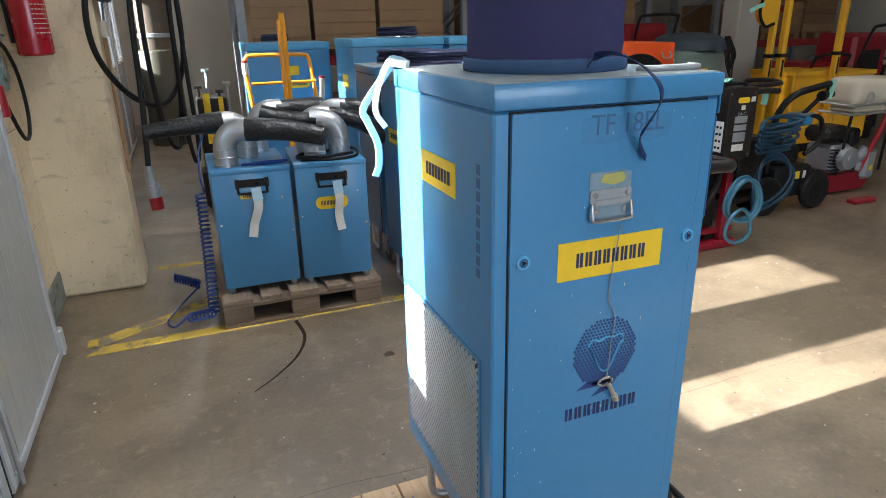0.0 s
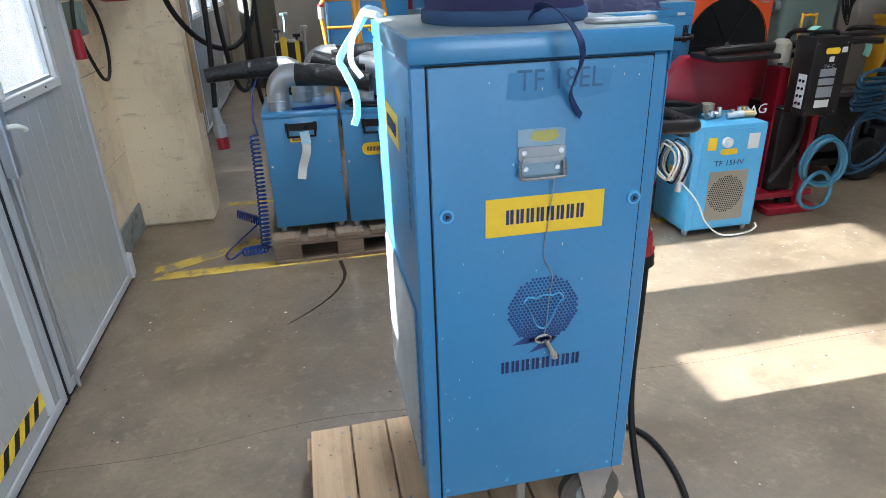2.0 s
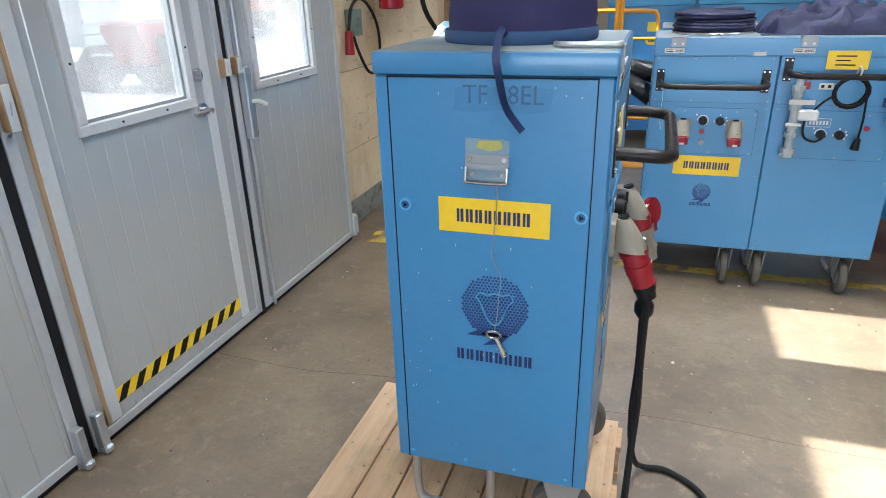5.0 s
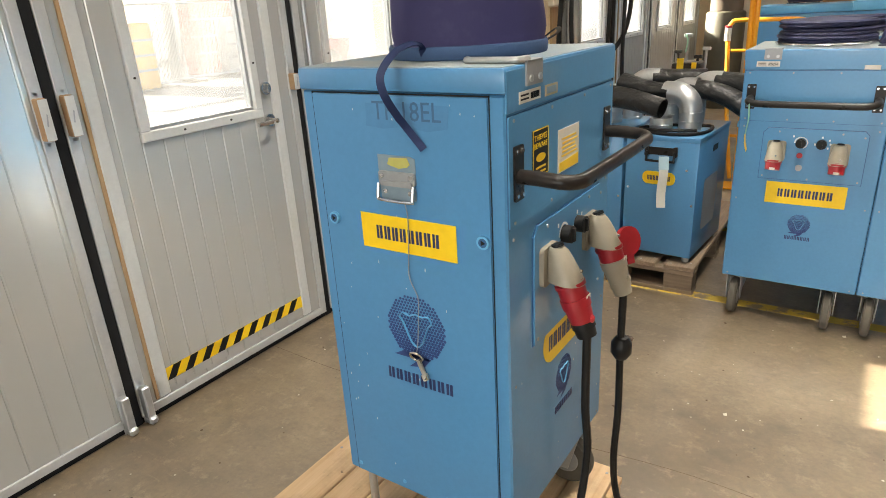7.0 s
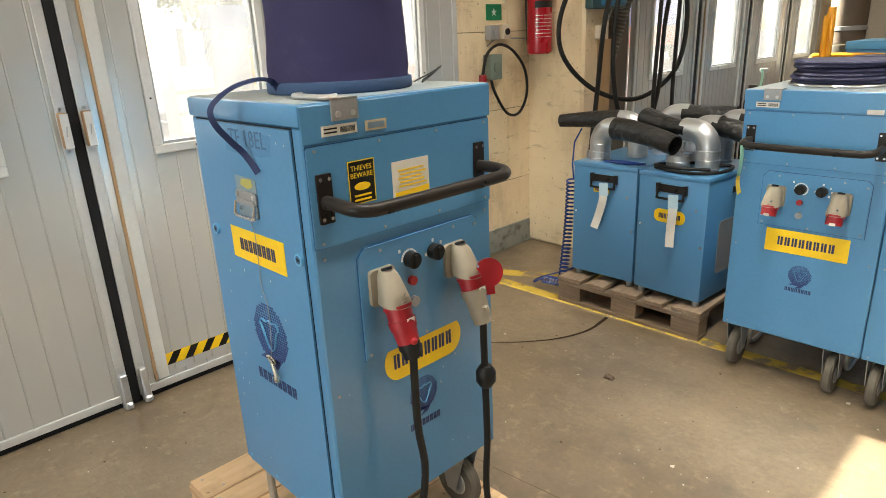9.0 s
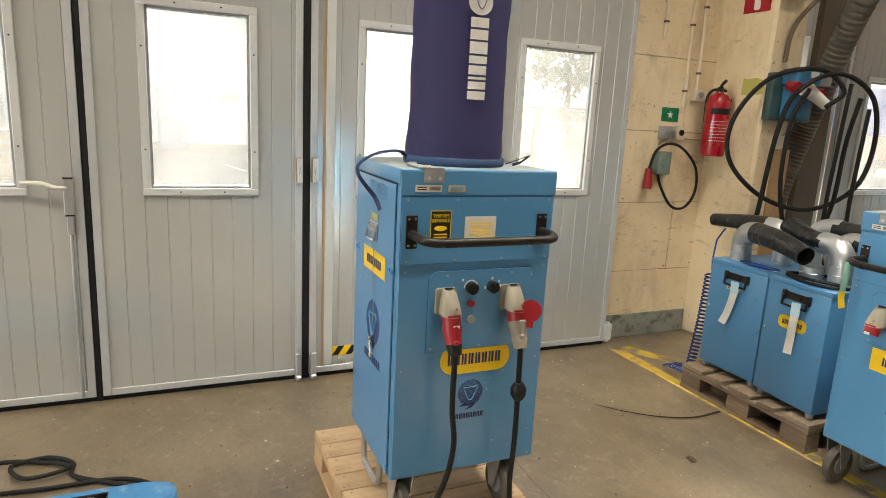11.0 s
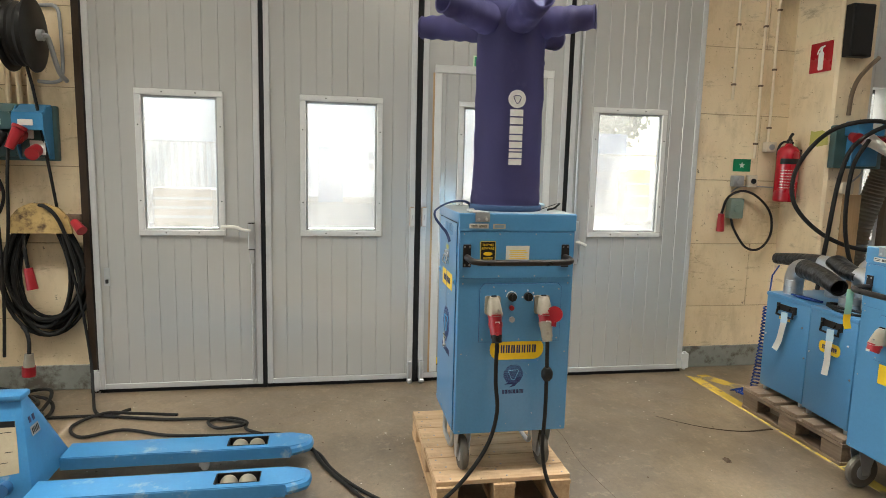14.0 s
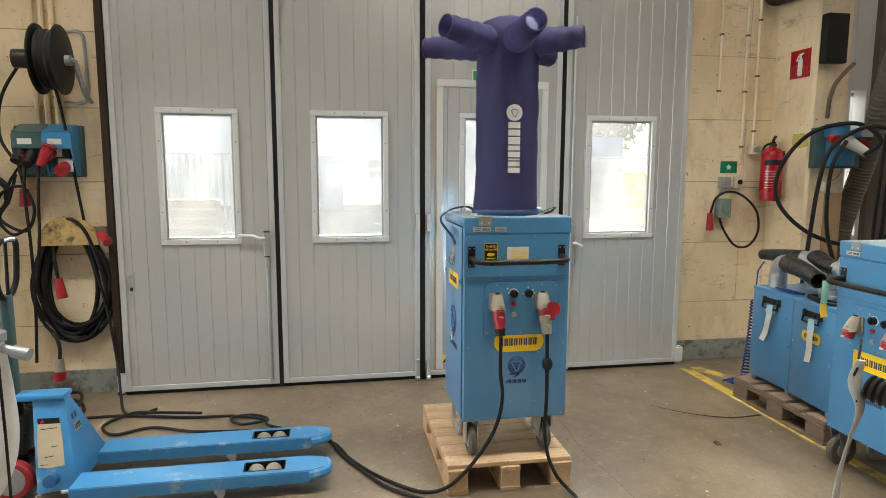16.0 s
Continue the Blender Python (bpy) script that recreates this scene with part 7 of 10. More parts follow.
boxpart("tank_sump", (-0.05, 0.32, 0.0, 0.25, 0.645, 0.70), CREAM, tank, 0.02)
for z in (0.655, 0.725):
    tubepart("tank_rail", [(-0.14, 0.26, z), (-0.15, 0.0, z), (-0.12, -0.045, z), (0.36, -0.045, z), (0.40, 0.0, z), (0.40, 0.26, z)], 0.010, STEEL, r, 4)
tubepart("lifting_eye", [(0.0, -0.04, 0.72), (0.0, -0.045, 0.79), (0.03, -0.045, 0.815), (0.06, -0.045, 0.79), (0.06, -0.04, 0.72)], 0.007, STEEL, r, 4)
for x in (-0.14, 0.36):
    tubepart("frame_post", [(x, 0.0, 0.16), (x * 0.96, -0.02, 0.45), (x, -0.04, 0.66)], 0.012, BLACK_METAL, r, 4)
tubepart("red_arm", [(0.12, 0.0, 0.18), (0.20, -0.03, 0.42), (0.30, -0.02, 0.62)], 0.020, RED, r, 4, 10, "red arm")
plate("sticker", plane_of((0.20, -0.041, 0.20), (1, 0, 0), (0, 0, 1)), rect(-0.018, 0.018, -0.018, 0.018), YELLOW, r)
solid("floor_chock", (4.98, 5.22, 3.50, 3.58, 0.0, 0.03), RED, "small red plank lying on the floor", "plank", "", 0.006)

# ---- behind the row ----
r = thing("fan_heater", pose(3.60, 4.62, 0), "large orange fan unit with a black round grille", "fan")
bm = bmesh.new()
box(bm, -0.50, 0.45, 0.0, 0.60, 0.12, 1.215, 0.012, 2)
body = part("housing", bm, ORANGE, r)
F = plane_of((0, 0, 0), (1, 0, 0), (0, 0, 1))
plate("fan_opening", F, disc(0.09, 0.80, 0.335, 40), BLACK, body, 0.006)
for q in (0.335,):
    bm = bmesh.new()
    tube(bm, [F @ Vector((0.09 + q * math.cos(2 * math.pi * i / 36), 0.80 + q * math.sin(2 * math.pi * i / 36), 0.016)) for i in range(37)], 0.0026, 6, 1)
    part("guard_ring", bm, BLACK, body)
for i in range(3):
    t = math.pi * i / 3
    bm = bmesh.new()
    cyl(bm, F @ Vector((0.09 - 0.335 * math.cos(t), 0.80 - 0.335 * math.sin(t), 0.013)), F @ Vector((0.09 + 0.335 * math.cos(t), 0.80 + 0.335 * math.sin(t), 0.013)), 0.004, seg=6)
    part("guard_spoke", bm, BLACK, body)
bm = bmesh.new()
slab(bm, F, disc(0.09, 0.80, 0.022, 14), 0.02, 0.006)
part("hub_nut", bm, CHROME, body)
bm = bmesh.new()
for x in (-0.46, 0.41):
    box(bm, x - 0.03, x + 0.03, 0.05, 0.55, 0.0, 0.12, 0.005)
part("skid", bm, BLACK_METAL, r)
for x in (-0.33, 0.36):
    bm = bmesh.new()
    tube(bm, [(x - 0.04, 0.0, 1.14), (x - 0.04, -0.02, 1.10), (x, -0.02, 1.09), (x + 0.04, -0.02, 1.10), (x + 0.04, 0.0, 1.14)], 0.006, 6, 4)
    part("lifting_loop", bm, DULL, r)
bm = bmesh.new()
cyl(bm, (-0.05, 0.3, 1.213), (-0.05, 0.3, 1.25), 0.06, seg=18)
part("filler_cap", bm, DULL, r)

r = thing("generator", pose(4.93, 5.25, 0), "grey-green generator under a blue cover", "generator")
bm = bmesh.new()
box(bm, -0.27, 0.29, 0.0, 0.6, 0.0, 1.10, 0.05, 3)
part("tank", bm, GREEN_DULL, r)
bm = bmesh.new()
rings = []
for j in range(9):
    f = j / 8
    ring = []
    for i in range(36):
        t = 2 * math.pi * i / 36
        q = (0.46 + 0.02 * math.sin(3 * t)) * math.cos(0.5 * math.pi * f) ** 0.55
        w = noise.noise(Vector((2 * math.cos(t), 2 * math.sin(t), 3 * f)))
        ring.append(bm.verts.new((q * math.cos(t) * (1 + 0.05 * w), 0.85 * q * math.sin(t) * (1 + 0.05 * w), 0.17 * math.sin(0.5 * math.pi * f) ** 0.8 + 0.02 * w * (1 - f))))
    rings.append(ring)
for ra, rb in zip(rings, rings[1:]):
    for i in range(36):
        bm.faces.new((ra[i], ra[(i + 1) % 36], rb[(i + 1) % 36], rb[i]))
bm.faces.new(rings[0][::-1])
bmesh.ops.remove_doubles(bm, verts=rings[-1], dist=1e-4)
cv = part("cover", bm, TARP, r, "slack slate-blue tarpaulin")
cv.location = (0.11, 0.3, 1.09)
cv.scale = (0.80, 0.86, 1.0)
bm = bmesh.new()
cyl(bm, (-0.32, 0.1, 1.0), (-0.26, 0.1, 1.0), 0.05, seg=14)
part("cap", bm, DULL, r)
bm = bmesh.new()
for i in (1,):
    x = -0.34 + 0.2 * i
    tube(bm, [(x, -0.08, 0.0), (x, -0.08, 0.86), (x + 0.02, -0.08, 0.92), (x + 0.12, -0.08, 0.92), (x + 0.14, -0.08, 0.86), (x + 0.14, -0.08, 0.0)], 0.013, 8, 3)
part("yellow_frame", bm, YELLOW_PAINT, r, "yellow tube frame")
bm = bmesh.new()
for k in range(5):
    a = 0.36 + 0.015 * k
    tube(bm, [(a, 0.1, 1.22), (a + 0.06, 0.05, 1.05), (a + 0.05 - 0.02 * k, 0.0, 0.82 + 0.03 * k), (a - 0.02, 0.02, 0.95), (a - 0.01, 0.1, 1.2)], 0.006, 6, 5)
part("cord", bm, RUBBER, r)
r = thing("machine", pose(4.15, 5.35, 0), "red machine half hidden behind the fan", "machine")
boxpart("case", (-0.22, 0.25, 0.0, 0.5, 0.1, 1.02), RED_DARK, r, 0.03)
boxpart("grille", (-0.15, 0.18, -0.006, 0.0, 0.6, 0.9), BLACK, r)
boxpart("foot", (-0.2, 0.22, 0.05, 0.45, 0.0, 0.1), BLACK_METAL, r)

# orange sack truck
r = thing("sack_truck", pose(0.975, 5.55, 0), "orange tubular sack truck leaning by the blue units", "sack truck")
bm = bmesh.new()
tube(bm, [(-0.12, -0.12, 0.04), (-0.20, -0.06, 0.55), (-0.245, 0.0, 0.95), (-0.255, 0.02, 1.12), (-0.235, 0.02, 1.175), (-0.18, 0.02, 1.19), (0.18, 0.02, 1.185), (0.235, 0.02, 1.165), (0.25, 0.02, 1.11), (0.27, 0.0, 0.9), (0.30, -0.06, 0.5), (0.32, -0.12, 0.04)], 0.016, 10, 5)
part("bow", bm, ORANGE_TUBE, r)
bm = bmesh.new()
tube(bm, [(-0.03, -0.12, 0.03), (-0.03, -0.40, 0.05), (-0.03, -0.46, 0.12), (-0.03, -0.48, 0.7), (-0.035, -0.49, 1.38), (-0.025, -0.485, 1.42), (-0.005, -0.48, 1.39), (-0.005, -0.47, 0.15)], 0.017, 10, 4)
part("post", bm, ORANGE_TUBE, r)
for z in (0.35, 0.72, 0.98):
    piece("rung", lambda b: cyl(b, (-0.22, -0.02, z), (0.28, -0.02, z), 0.012, seg=10), ORANGE_TUBE, r)
for p, q in (((-0.255, 0.0, 1.05), (-0.255, 0.0, 1.14)), ((0.31, -0.02, 0.80), (0.33, -0.02, 1.0))):
    piece("grip", lambda b: cyl(b, p, q, 0.023, seg=14), PAPER, r, "pale grip with a red cap")
    piece("grip_cap", lambda b: cyl(b, q, (q[0], q[1], q[2] + 0.016), 0.025, seg=14), RED, r, "red cap")
bm = bmesh.new()
box(bm, -0.2, 0.36, -0.30, -0.10, 0.0, 0.012, 0.003)
part("toe_plate", bm, ORANGE_TUBE, r)
for x in (-0.24, 0.40):
    bm = bmesh.new()
    lathe(bm, [(0.03, -0.02), (0.11, -0.02), (0.12, 0.0), (0.11, 0.02), (0.03, 0.02)], 24, Matrix.Translation((x, 0.06, 0.12)) @ Euler((radians(90), 0, radians(90))).to_matrix().to_4x4())
    part("wheel", bm, RUBBER, r)


def tall_unit(m, w, h, label, extra):
    r = thing("heater", m, label, "heater", "tall blue units")
    bm = bmesh.new()
    box(bm, 0, w, 0, 0.62, 0.12, h - 0.06, 0.006, 2)
    b = part("body", bm, BLUE, r)
    bm = bmesh.new()
    box(bm, -0.006, w + 0.006, -0.006, 0.626, h - 0.058, h, 0.005, 2)
    part("lid", bm, BLUE_LIGHT, r)
    F = plane_of((0, 0, 0), (1, 0, 0), (0, 0, 1))
    plate("label", F, rect(w * 0.47, w * 0.72, 0.88, 0.945, 0.03, 6), YELLOW, b)
    letter_bars("print", F, w * 0.5, w * 0.69, 0.90, 0.925, 8, NAVY, b, 0.0012)
    plate("badge_plate", F, rect(w * 0.48, w * 0.60, 0.99, 1.07), YELLOW if extra else PAPER, b)
    S = plane_of((0, 0.3, 0), (0, -1, 0), (0, 0, 1))
    plate("side_label", S, rect(-0.1, 0.08, 0.92, 1.02), YELLOW, b)
    for x in (0.08, w - 0.08):
        for y in (0.08, 0.54):
            bm = bmesh.new()
            lathe(bm, [(0.02, -0.016), (0.055, -0.016), (0.06, 0.0), (0.055, 0.016), (0.02, 0.016)], 18, Matrix.Translation((x, y, 0.06)) @ Euler((radians(90), 0, 0)).to_matrix().to_4x4())
            part("caster", bm, RUBBER, r)
    return r


tall_unit(pose(0.80, 6.13, 0), 0.71, 1.262, "wide blue heater unit behind the orange sack truck", True)
tall_unit(pose(1.50, 5.22, 0), 0.74, 1.295, "wide blue heater unit in the rear row", False)
tall_unit(pose(2.30, 5.24, 0), 0.72, 1.29, "wide blue heater unit in the rear row", False)
folded_duct(pose(1.10, 6.55, 1.264), "crumpled purple fabric duct on a wide blue unit", 0.13, 4)
folded_duct(pose(1.95, 5.5, 1.297), "folded purple fabric duct on a rear unit", 0.17, 5)
# red label on the second-row heater's flank
bm = bmesh.new()
slab(bm, plane_of((1.262, 4.02, 0.80), (0, -1, 0), (0, 0, 1)), rect(-0.08, 0.08, -0.03, 0.03), 0.002)
tagged(obj("red_label", bm, RED), "red sticker on the flank of a heater", "sticker")

# long-handled tools by the far bay
r = thing("tool_trolley", pose(0.44, 5.6, 0), "dark trolley with upright tools and yellow tape", "trolley")
bm = bmesh.new()
box(bm, -0.14, 0.14, -0.12, 0.12, 0.04, 0.34, 0.02)
part("box", bm, BLACK_METAL, r)
bm = bmesh.new()
box(bm, -0.11, 0.12, -0.10, 0.10, 0.34, 0.90, 0.03, 2)
part("canister", bm, BLACK_METAL, r)
bm = bmesh.new()
box(bm, -0.06, -0.01, -0.106, -0.099, 0.55, 0.93)
box(bm, 0.05, 0.085, -0.106, -0.099, 0.60, 0.90)
part("stripe", bm, YELLOW, r)
for i, (x, h, mt) in enumerate(((-0.10, 0.98, BLACK_METAL), (-0.03, 1.10, DULL), (0.05, 0.94, BLACK_METAL), (0.11, 1.0, DULL))):
    bm = bmesh.new()
    cyl(bm, (x, 0, 0.3), (x + 0.02, 0.0, h), 0.011, seg=8)
    box(bm, x - 0.01, x + 0.05, -0.015, 0.015, h - 0.02, h + 0.005, 0.004)
    part("tool", bm, mt, r)
bm = bmesh.new()
tube(bm, [(-0.02, -0.02, 1.1), (-0.01, -0.025, 1.04), (-0.02, -0.02, 0.97)], 0.03, 8, 4, flat=0.08)
part("tape", bm, MINT, r)

# yellow masts and boxes further right
for x, y, w in ((5.52, 5.0, 0.022), (5.68, 5.0, 0.028), (6.36, 4.94, 0.026)):
    r = thing("mast_lift", pose(x, y, 0), "yellow upright lift mast with dark clamps", "lift", "yellow masts")
    boxpart("mast", (-w, w, -0.03, 0.03, 0.06, 2.9), YELLOW_PAINT, r, 0.005)
    for z in (1.02, 1.75):
        boxpart("clamp", (-w - 0.012, w + 0.012, -0.042, 0.042, z, z + 0.035), BLACK_METAL, r, 0.004)
    boxpart("scale_plate", (-0.010, 0.010, -0.033, -0.0305, 0.84, 1.0), BLACK, r)
    boxpart("foot", (-0.24, 0.24, -0.05, 0.05, 0.0, 0.058), YELLOW_PAINT, r, 0.01)
r = thing("lift_rail", pose(5.60, 5.06, 0), "grey steel guide rail with a yellow pulley between the masts", "lift rail")
boxpart("rail", (-0.022, 0.022, -0.02, 0.02, 0.0, 2.9), DULL, r, 0.003)
piece("pulley", lambda b: lathe(b, [(0.02, -0.03), (0.12, -0.03), (0.13, -0.012), (0.115, 0.0), (0.13, 0.012), (0.12, 0.03), (0.02, 0.03)], 26, Matrix.Translation((-0.19, -0.07, 1.44)) @ Euler((radians(90), 0, 0)).to_matrix().to_4x4()), YELLOW_PAINT, r, "yellow cable pulley")
piece("pulley_arm", lambda b: cyl(b, (-0.19, -0.06, 1.44), (0.0, 0.0, 1.44), 0.02, seg=10), DULL, r)
tubepart("cable", [(-0.19, -0.10, 1.75), (-0.30, -0.11, 1.56), (-0.32, -0.11, 1.42), (-0.24, -0.11, 1.31), (-0.13, -0.11, 1.33)], 0.014, RUBBER, r, 6)
ribbon_bm = bmesh.new()
ribbon(ribbon_bm, [(-0.30, -0.13, 1.50), (-0.38, -0.13, 1.48), (-0.47, -0.13, 1.44)], 0.035, (0, -1, 0.2))
part("tape", ribbon_bm, MINT, r)
for x0, x1, h in ((5.93, 6.50, 0.86), (6.54, 7.10, 0.84)):
    r = thing("machine", pose(x0, 5.02, 0), "yellow sheet-metal machine cabinet with panel seams", "machine", "yellow cabinets")
    w = x1 - x0
    boxpart("hood", (0.0, w, 0.0, 0.55, 0.13, h), YELLOW_PAINT, r, 0.015)
    boxpart("top_lip", (-0.012, w + 0.012, -0.012, 0.562, h - 0.04, h + 0.006), YELLOW_PAINT, r, 0.008)
    for z0, z1 in ((0.20, 0.45), (0.48, h - 0.07)):
        boxpart("panel", (0.04, w - 0.04, -0.008, 0.0, z0, z1), YELLOW_PAINT, r, 0.004)
    boxpart("grip", (0.10, 0.34, -0.03, -0.009, h - 0.16, h - 0.14), STEEL, r, 0.004)
    boxpart("skid", (0.05, w - 0.05, 0.04, 0.50, 0.0, 0.128), BLACK_METAL, r, 0.02)

# column and pallet racks
solid("wall_column", (6.62, 6.98, 6.5, 6.78, 0.0, TOP), PLAIN_WALL, "pale concrete hall column", "column", bev=0.015)


def rack(m, w, label, seed):
    r = thing("pallet_rack", m, label, "pallet rack", "pallet racks")
    for x in (0.0, w):
        for y in (0.0, 0.9):
            boxpart("upright", (x - 0.045, x + 0.045, y - 0.035, y + 0.035, 0.0, 4.0), DULL, r)
        bm = bmesh.new()
        for i in range(5):
            cyl(bm, (x, 0.0, 0.2 + 0.75 * i), (x, 0.9, 0.2 + 0.75 * (i + 0.5)), 0.014, seg=6)
            cyl(bm, (x, 0.9, 0.2 + 0.75 * (i + 0.5)), (x, 0.0, 0.2 + 0.75 * (i + 1)), 0.014, seg=6)
        part("bracing", bm, DULL, r)
    for z in (0.95, 2.35):
        for y in (0.0, 0.9):
            boxpart("beam", (0.05, w - 0.05, y - 0.02, y + 0.02, z, z + 0.11), RED, r, 0.0, "red rack beam")
    return r


def crate(x, y, z, w, d, h, label, mat_a, mark):
    r = thing("crate", pose(x, y, z), label, "crate", "stored crates")
    n = max(2, int(h / 0.13))
    for i in range(n):
        boxpart("board", (-w / 2, w / 2, 0, 0.02, 0.1 + i * (h - 0.1) / n + 0.004, 0.1 + (i + 1) * (h - 0.1) / n - 0.004), mat_a, r, 0.002)
    boxpart("box", (-w / 2 + 0.004, w / 2 - 0.004, 0.021, d, 0.1, h), mat_a, r, 0.003)
    boxpart("deck", (-w / 2, w / 2, 0, d, 0.075, 0.098), mat_a, r)
    for q in (-w / 2 + 0.06, 0, w / 2 - 0.06):
        boxpart("foot", (q - 0.05, q + 0.05, 0, d, 0.0, 0.074), mat_a, r)
    if mark:
        boxpart("mark", (-0.10, 0.10, -0.003, -0.0005, 0.1 + 0.55 * h, 0.1 + 0.74 * h), mark, r)
        boxpart("note", (0.02, 0.16, -0.003, -0.0005, 0.14, 0.24), BLUE_BOX, r)


rng = random.Random(2)
for bay, (x0, y0) in enumerate(((0.95, 8.0), (3.75, 8.0), (7.6, 7.9))):
    rack(pose(x0, y0, 0), 2.7, "grey pallet rack with red beams holding crates", bay)
    for z in (0.0, 1.06, 2.46):
        x = x0 + 0.10
        while x < x0 + 2.1:
            w, h = rng.uniform(0.62, 0.84), rng.uniform(0.5, 0.85)
            crate(x + w / 2, y0 - 0.02, z, w, 0.85, h, "brown wooden crate on a pallet rack", (CRATE, CARD, CRATE)[rng.randrange(3)],
                  RED if (z > 1 and rng.random() < 0.4) else (YELLOW if rng.random() < 0.2 else None))
            x += w + 0.05
for x, y, mt, h in ((6.95, 5.6, RED, 0.9), (7.5, 5.4, RED_DARK, 1.2), (5.2, 6.4, RED, 1.35), (3.6, 6.2, RED_DARK, 1.3), (4.4, 6.6, ORANGE, 1.4), (8.3, 5.9, BLACK_METAL, 0.8)):
    r = thing("machine", pose(x, y, 0), "hire machine with dark frame standing before the racks", "machine", "stored machines")
    boxpart("case", (-0.28, 0.28, 0.0, 0.5, 0.25, h), mt, r, 0.04)
    boxpart("base", (-0.32, 0.32, 0.02, 0.48, 0.0, 0.20), BLACK_METAL, r, 0.02)
    tubepart("handle", [(-0.24, 0.0, h * 0.6), (-0.26, -0.15, h), (-0.2, -0.2, h + 0.08), (0.2, -0.2, h + 0.08), (0.26, -0.15, h), (0.24, 0.0, h * 0.6)], 0.016, BLACK_METAL, r, 4)
    boxpart("panel", (-0.15, 0.15, -0.01, 0.0, h * 0.6, h * 0.85), BLACK, r)
    boxpart("mount", (-0.2, 0.2, 0.1, 0.4, 0.20, 0.25), BLACK_METAL, r)
r = thing("ventilation_stack", pose(0.02, 9.15, 0), "dark olive sheet-metal ventilation stack standing by the far gate", "ventilation stack")
piece("plenum", lambda b: lathe(b, [(0.225, 0.0), (0.23, 0.02), (0.23, 1.13), (0.22, 1.15), (0.195, 1.16)], 28), DARK_OLIVE, r)
# pipe colour copies the dark brown of the unlit wall behind
piece("pipe", lambda b: lathe(b, [(0.19, 1.162), (0.19, 2.6), (0.19, TOP - 0.004)], 28), DUSTY_BROWN, r, "upright pipe, coloured dark brown like the unlit wall behind it")
piece("collar", lambda b: lathe(b, [(0.192, 1.30), (0.203, 1.305), (0.203, 1.345), (0.192, 1.35)], 28), DULL, r, "dull clamp band")

# ---- right-hand wall and pilaster ----
r = thing("fire_extinguisher", pose(-0.368, 3.958, 1.29), "red fire extinguisher with black valve hung on the pilaster", "fire extinguisher")
bm = bmesh.new()
lathe(bm, [(0.0, 0.0), (0.066, 0.0), (0.076, 0.008), (0.078, 0.02), (0.078, 0.335), (0.072, 0.37), (0.055, 0.395), (0.028, 0.408), (0.024, 0.42), (0.0, 0.42)], 32)
part("cylinder", bm, RED_EXT, r)
bm = bmesh.new()
cyl(bm, (0, 0, 0.41), (0, 0, 0.45), 0.02, seg=14)
tube(bm, [(0.0, 0, 0.445), (0.03, -0.02, 0.465), (0.075, -0.04, 0.485)], 0.011, 8, 4)
tube(bm, [(0.0, 0, 0.435), (0.04, -0.02, 0.432), (0.085, -0.04, 0.42)], 0.009, 8, 4)
tube(bm, [(-0.01, 0, 0.435), (-0.055, -0.01, 0.43), (-0.083, -0.02, 0.39), (-0.088, -0.02, 0.30), (-0.085, -0.01, 0.06)], 0.009, 8, 5)
part("valve", bm, BLACK, r, "black valve and hose")
bm = bmesh.new()
for z0, z1, mt in ((0.272, 0.312, 0),):
    for i in range(10):
        a0, a1 = radians(-75 + 11 * i), radians(-75 + 11 * (i + 1))
        vs = [bm.verts.new((0.0792 * math.cos(a), 0.0792 * math.sin(a), z)) for a, z in ((a0, z0), (a1, z0), (a1, z1), (a0, z1))]
        bm.faces.new(vs)
part("black_band", bm, BLACK, r)
bm = bmesh.new()
for k in range(7):
    for i in range(7):
        a0, a1 = radians(-70 + 12 * i), radians(-70 + 12 * i + 9)
        z0 = 0.10 + 0.021 * k
        bm.faces.new([bm.verts.new((0.0792 * math.cos(a), 0.0792 * math.sin(a), z)) for a, z in ((a0, z0), (a1, z0), (a1, z0 + 0.0035), (a0, z0 + 0.0035))])
tagged(part("print_lines", bm, PAPER, r), kind="stuff")
bm = bmesh.new()
box(bm, -0.02, 0.02, 0.075, 0.097, 0.30, 0.38, 0.002)
part("wall_bracket", bm, BLACK_METAL, r)
r = thing("fire_sign", pose(-0.250, 4.0485, 2.305), "red sign with a white extinguisher symbol on the pilaster", "sign")
F = plane_of((0, 0, 0), (1, 0, 0), (0, 0, 1))
plate("board", F, rect(-0.102, 0.102, -0.102, 0.102), RED_EXT, r, 0.002)
bm = bmesh.new()
slab(bm, F, rect(-0.024, 0.024, -0.088, 0.036, 0.012), 0.0008, 0.002)
slab(bm, F, rect(-0.011, 0.011, 0.036, 0.062), 0.0008, 0.002)
slab(bm, F, [(-0.042, 0.024), (-0.033, 0.05), (-0.01, 0.072), (0.03, 0.078), (0.03, 0.066), (0.0, 0.060), (-0.023, 0.043), (-0.031, 0.022)], 0.0008, 0.002)
part("symbol", bm, WHITE, r)
r = thing("old_sticker", pose(-0.18, 4.0485, 1.75), "faded torn yellow sticker beside the fire extinguisher", "sticker")
plate("sheet", plane_of((0, 0, 0), (1, 0, 0), (0, 0, 1)), [(-0.10, -0.055), (-0.02, -0.062), (0.07, -0.05), (0.065, 0.03), (0.01, 0.05), (-0.06, 0.042), (-0.095, 0.05)], OLIVE, r, 0.001)
r = thing("exit_sign", pose(WALL_X + 0.0025, 3.695, 1.547), "green sign with a white star on the wall", "sign")
F = plane_of((0, 0, 0), (0, 1, 0), (0, 0, 1))
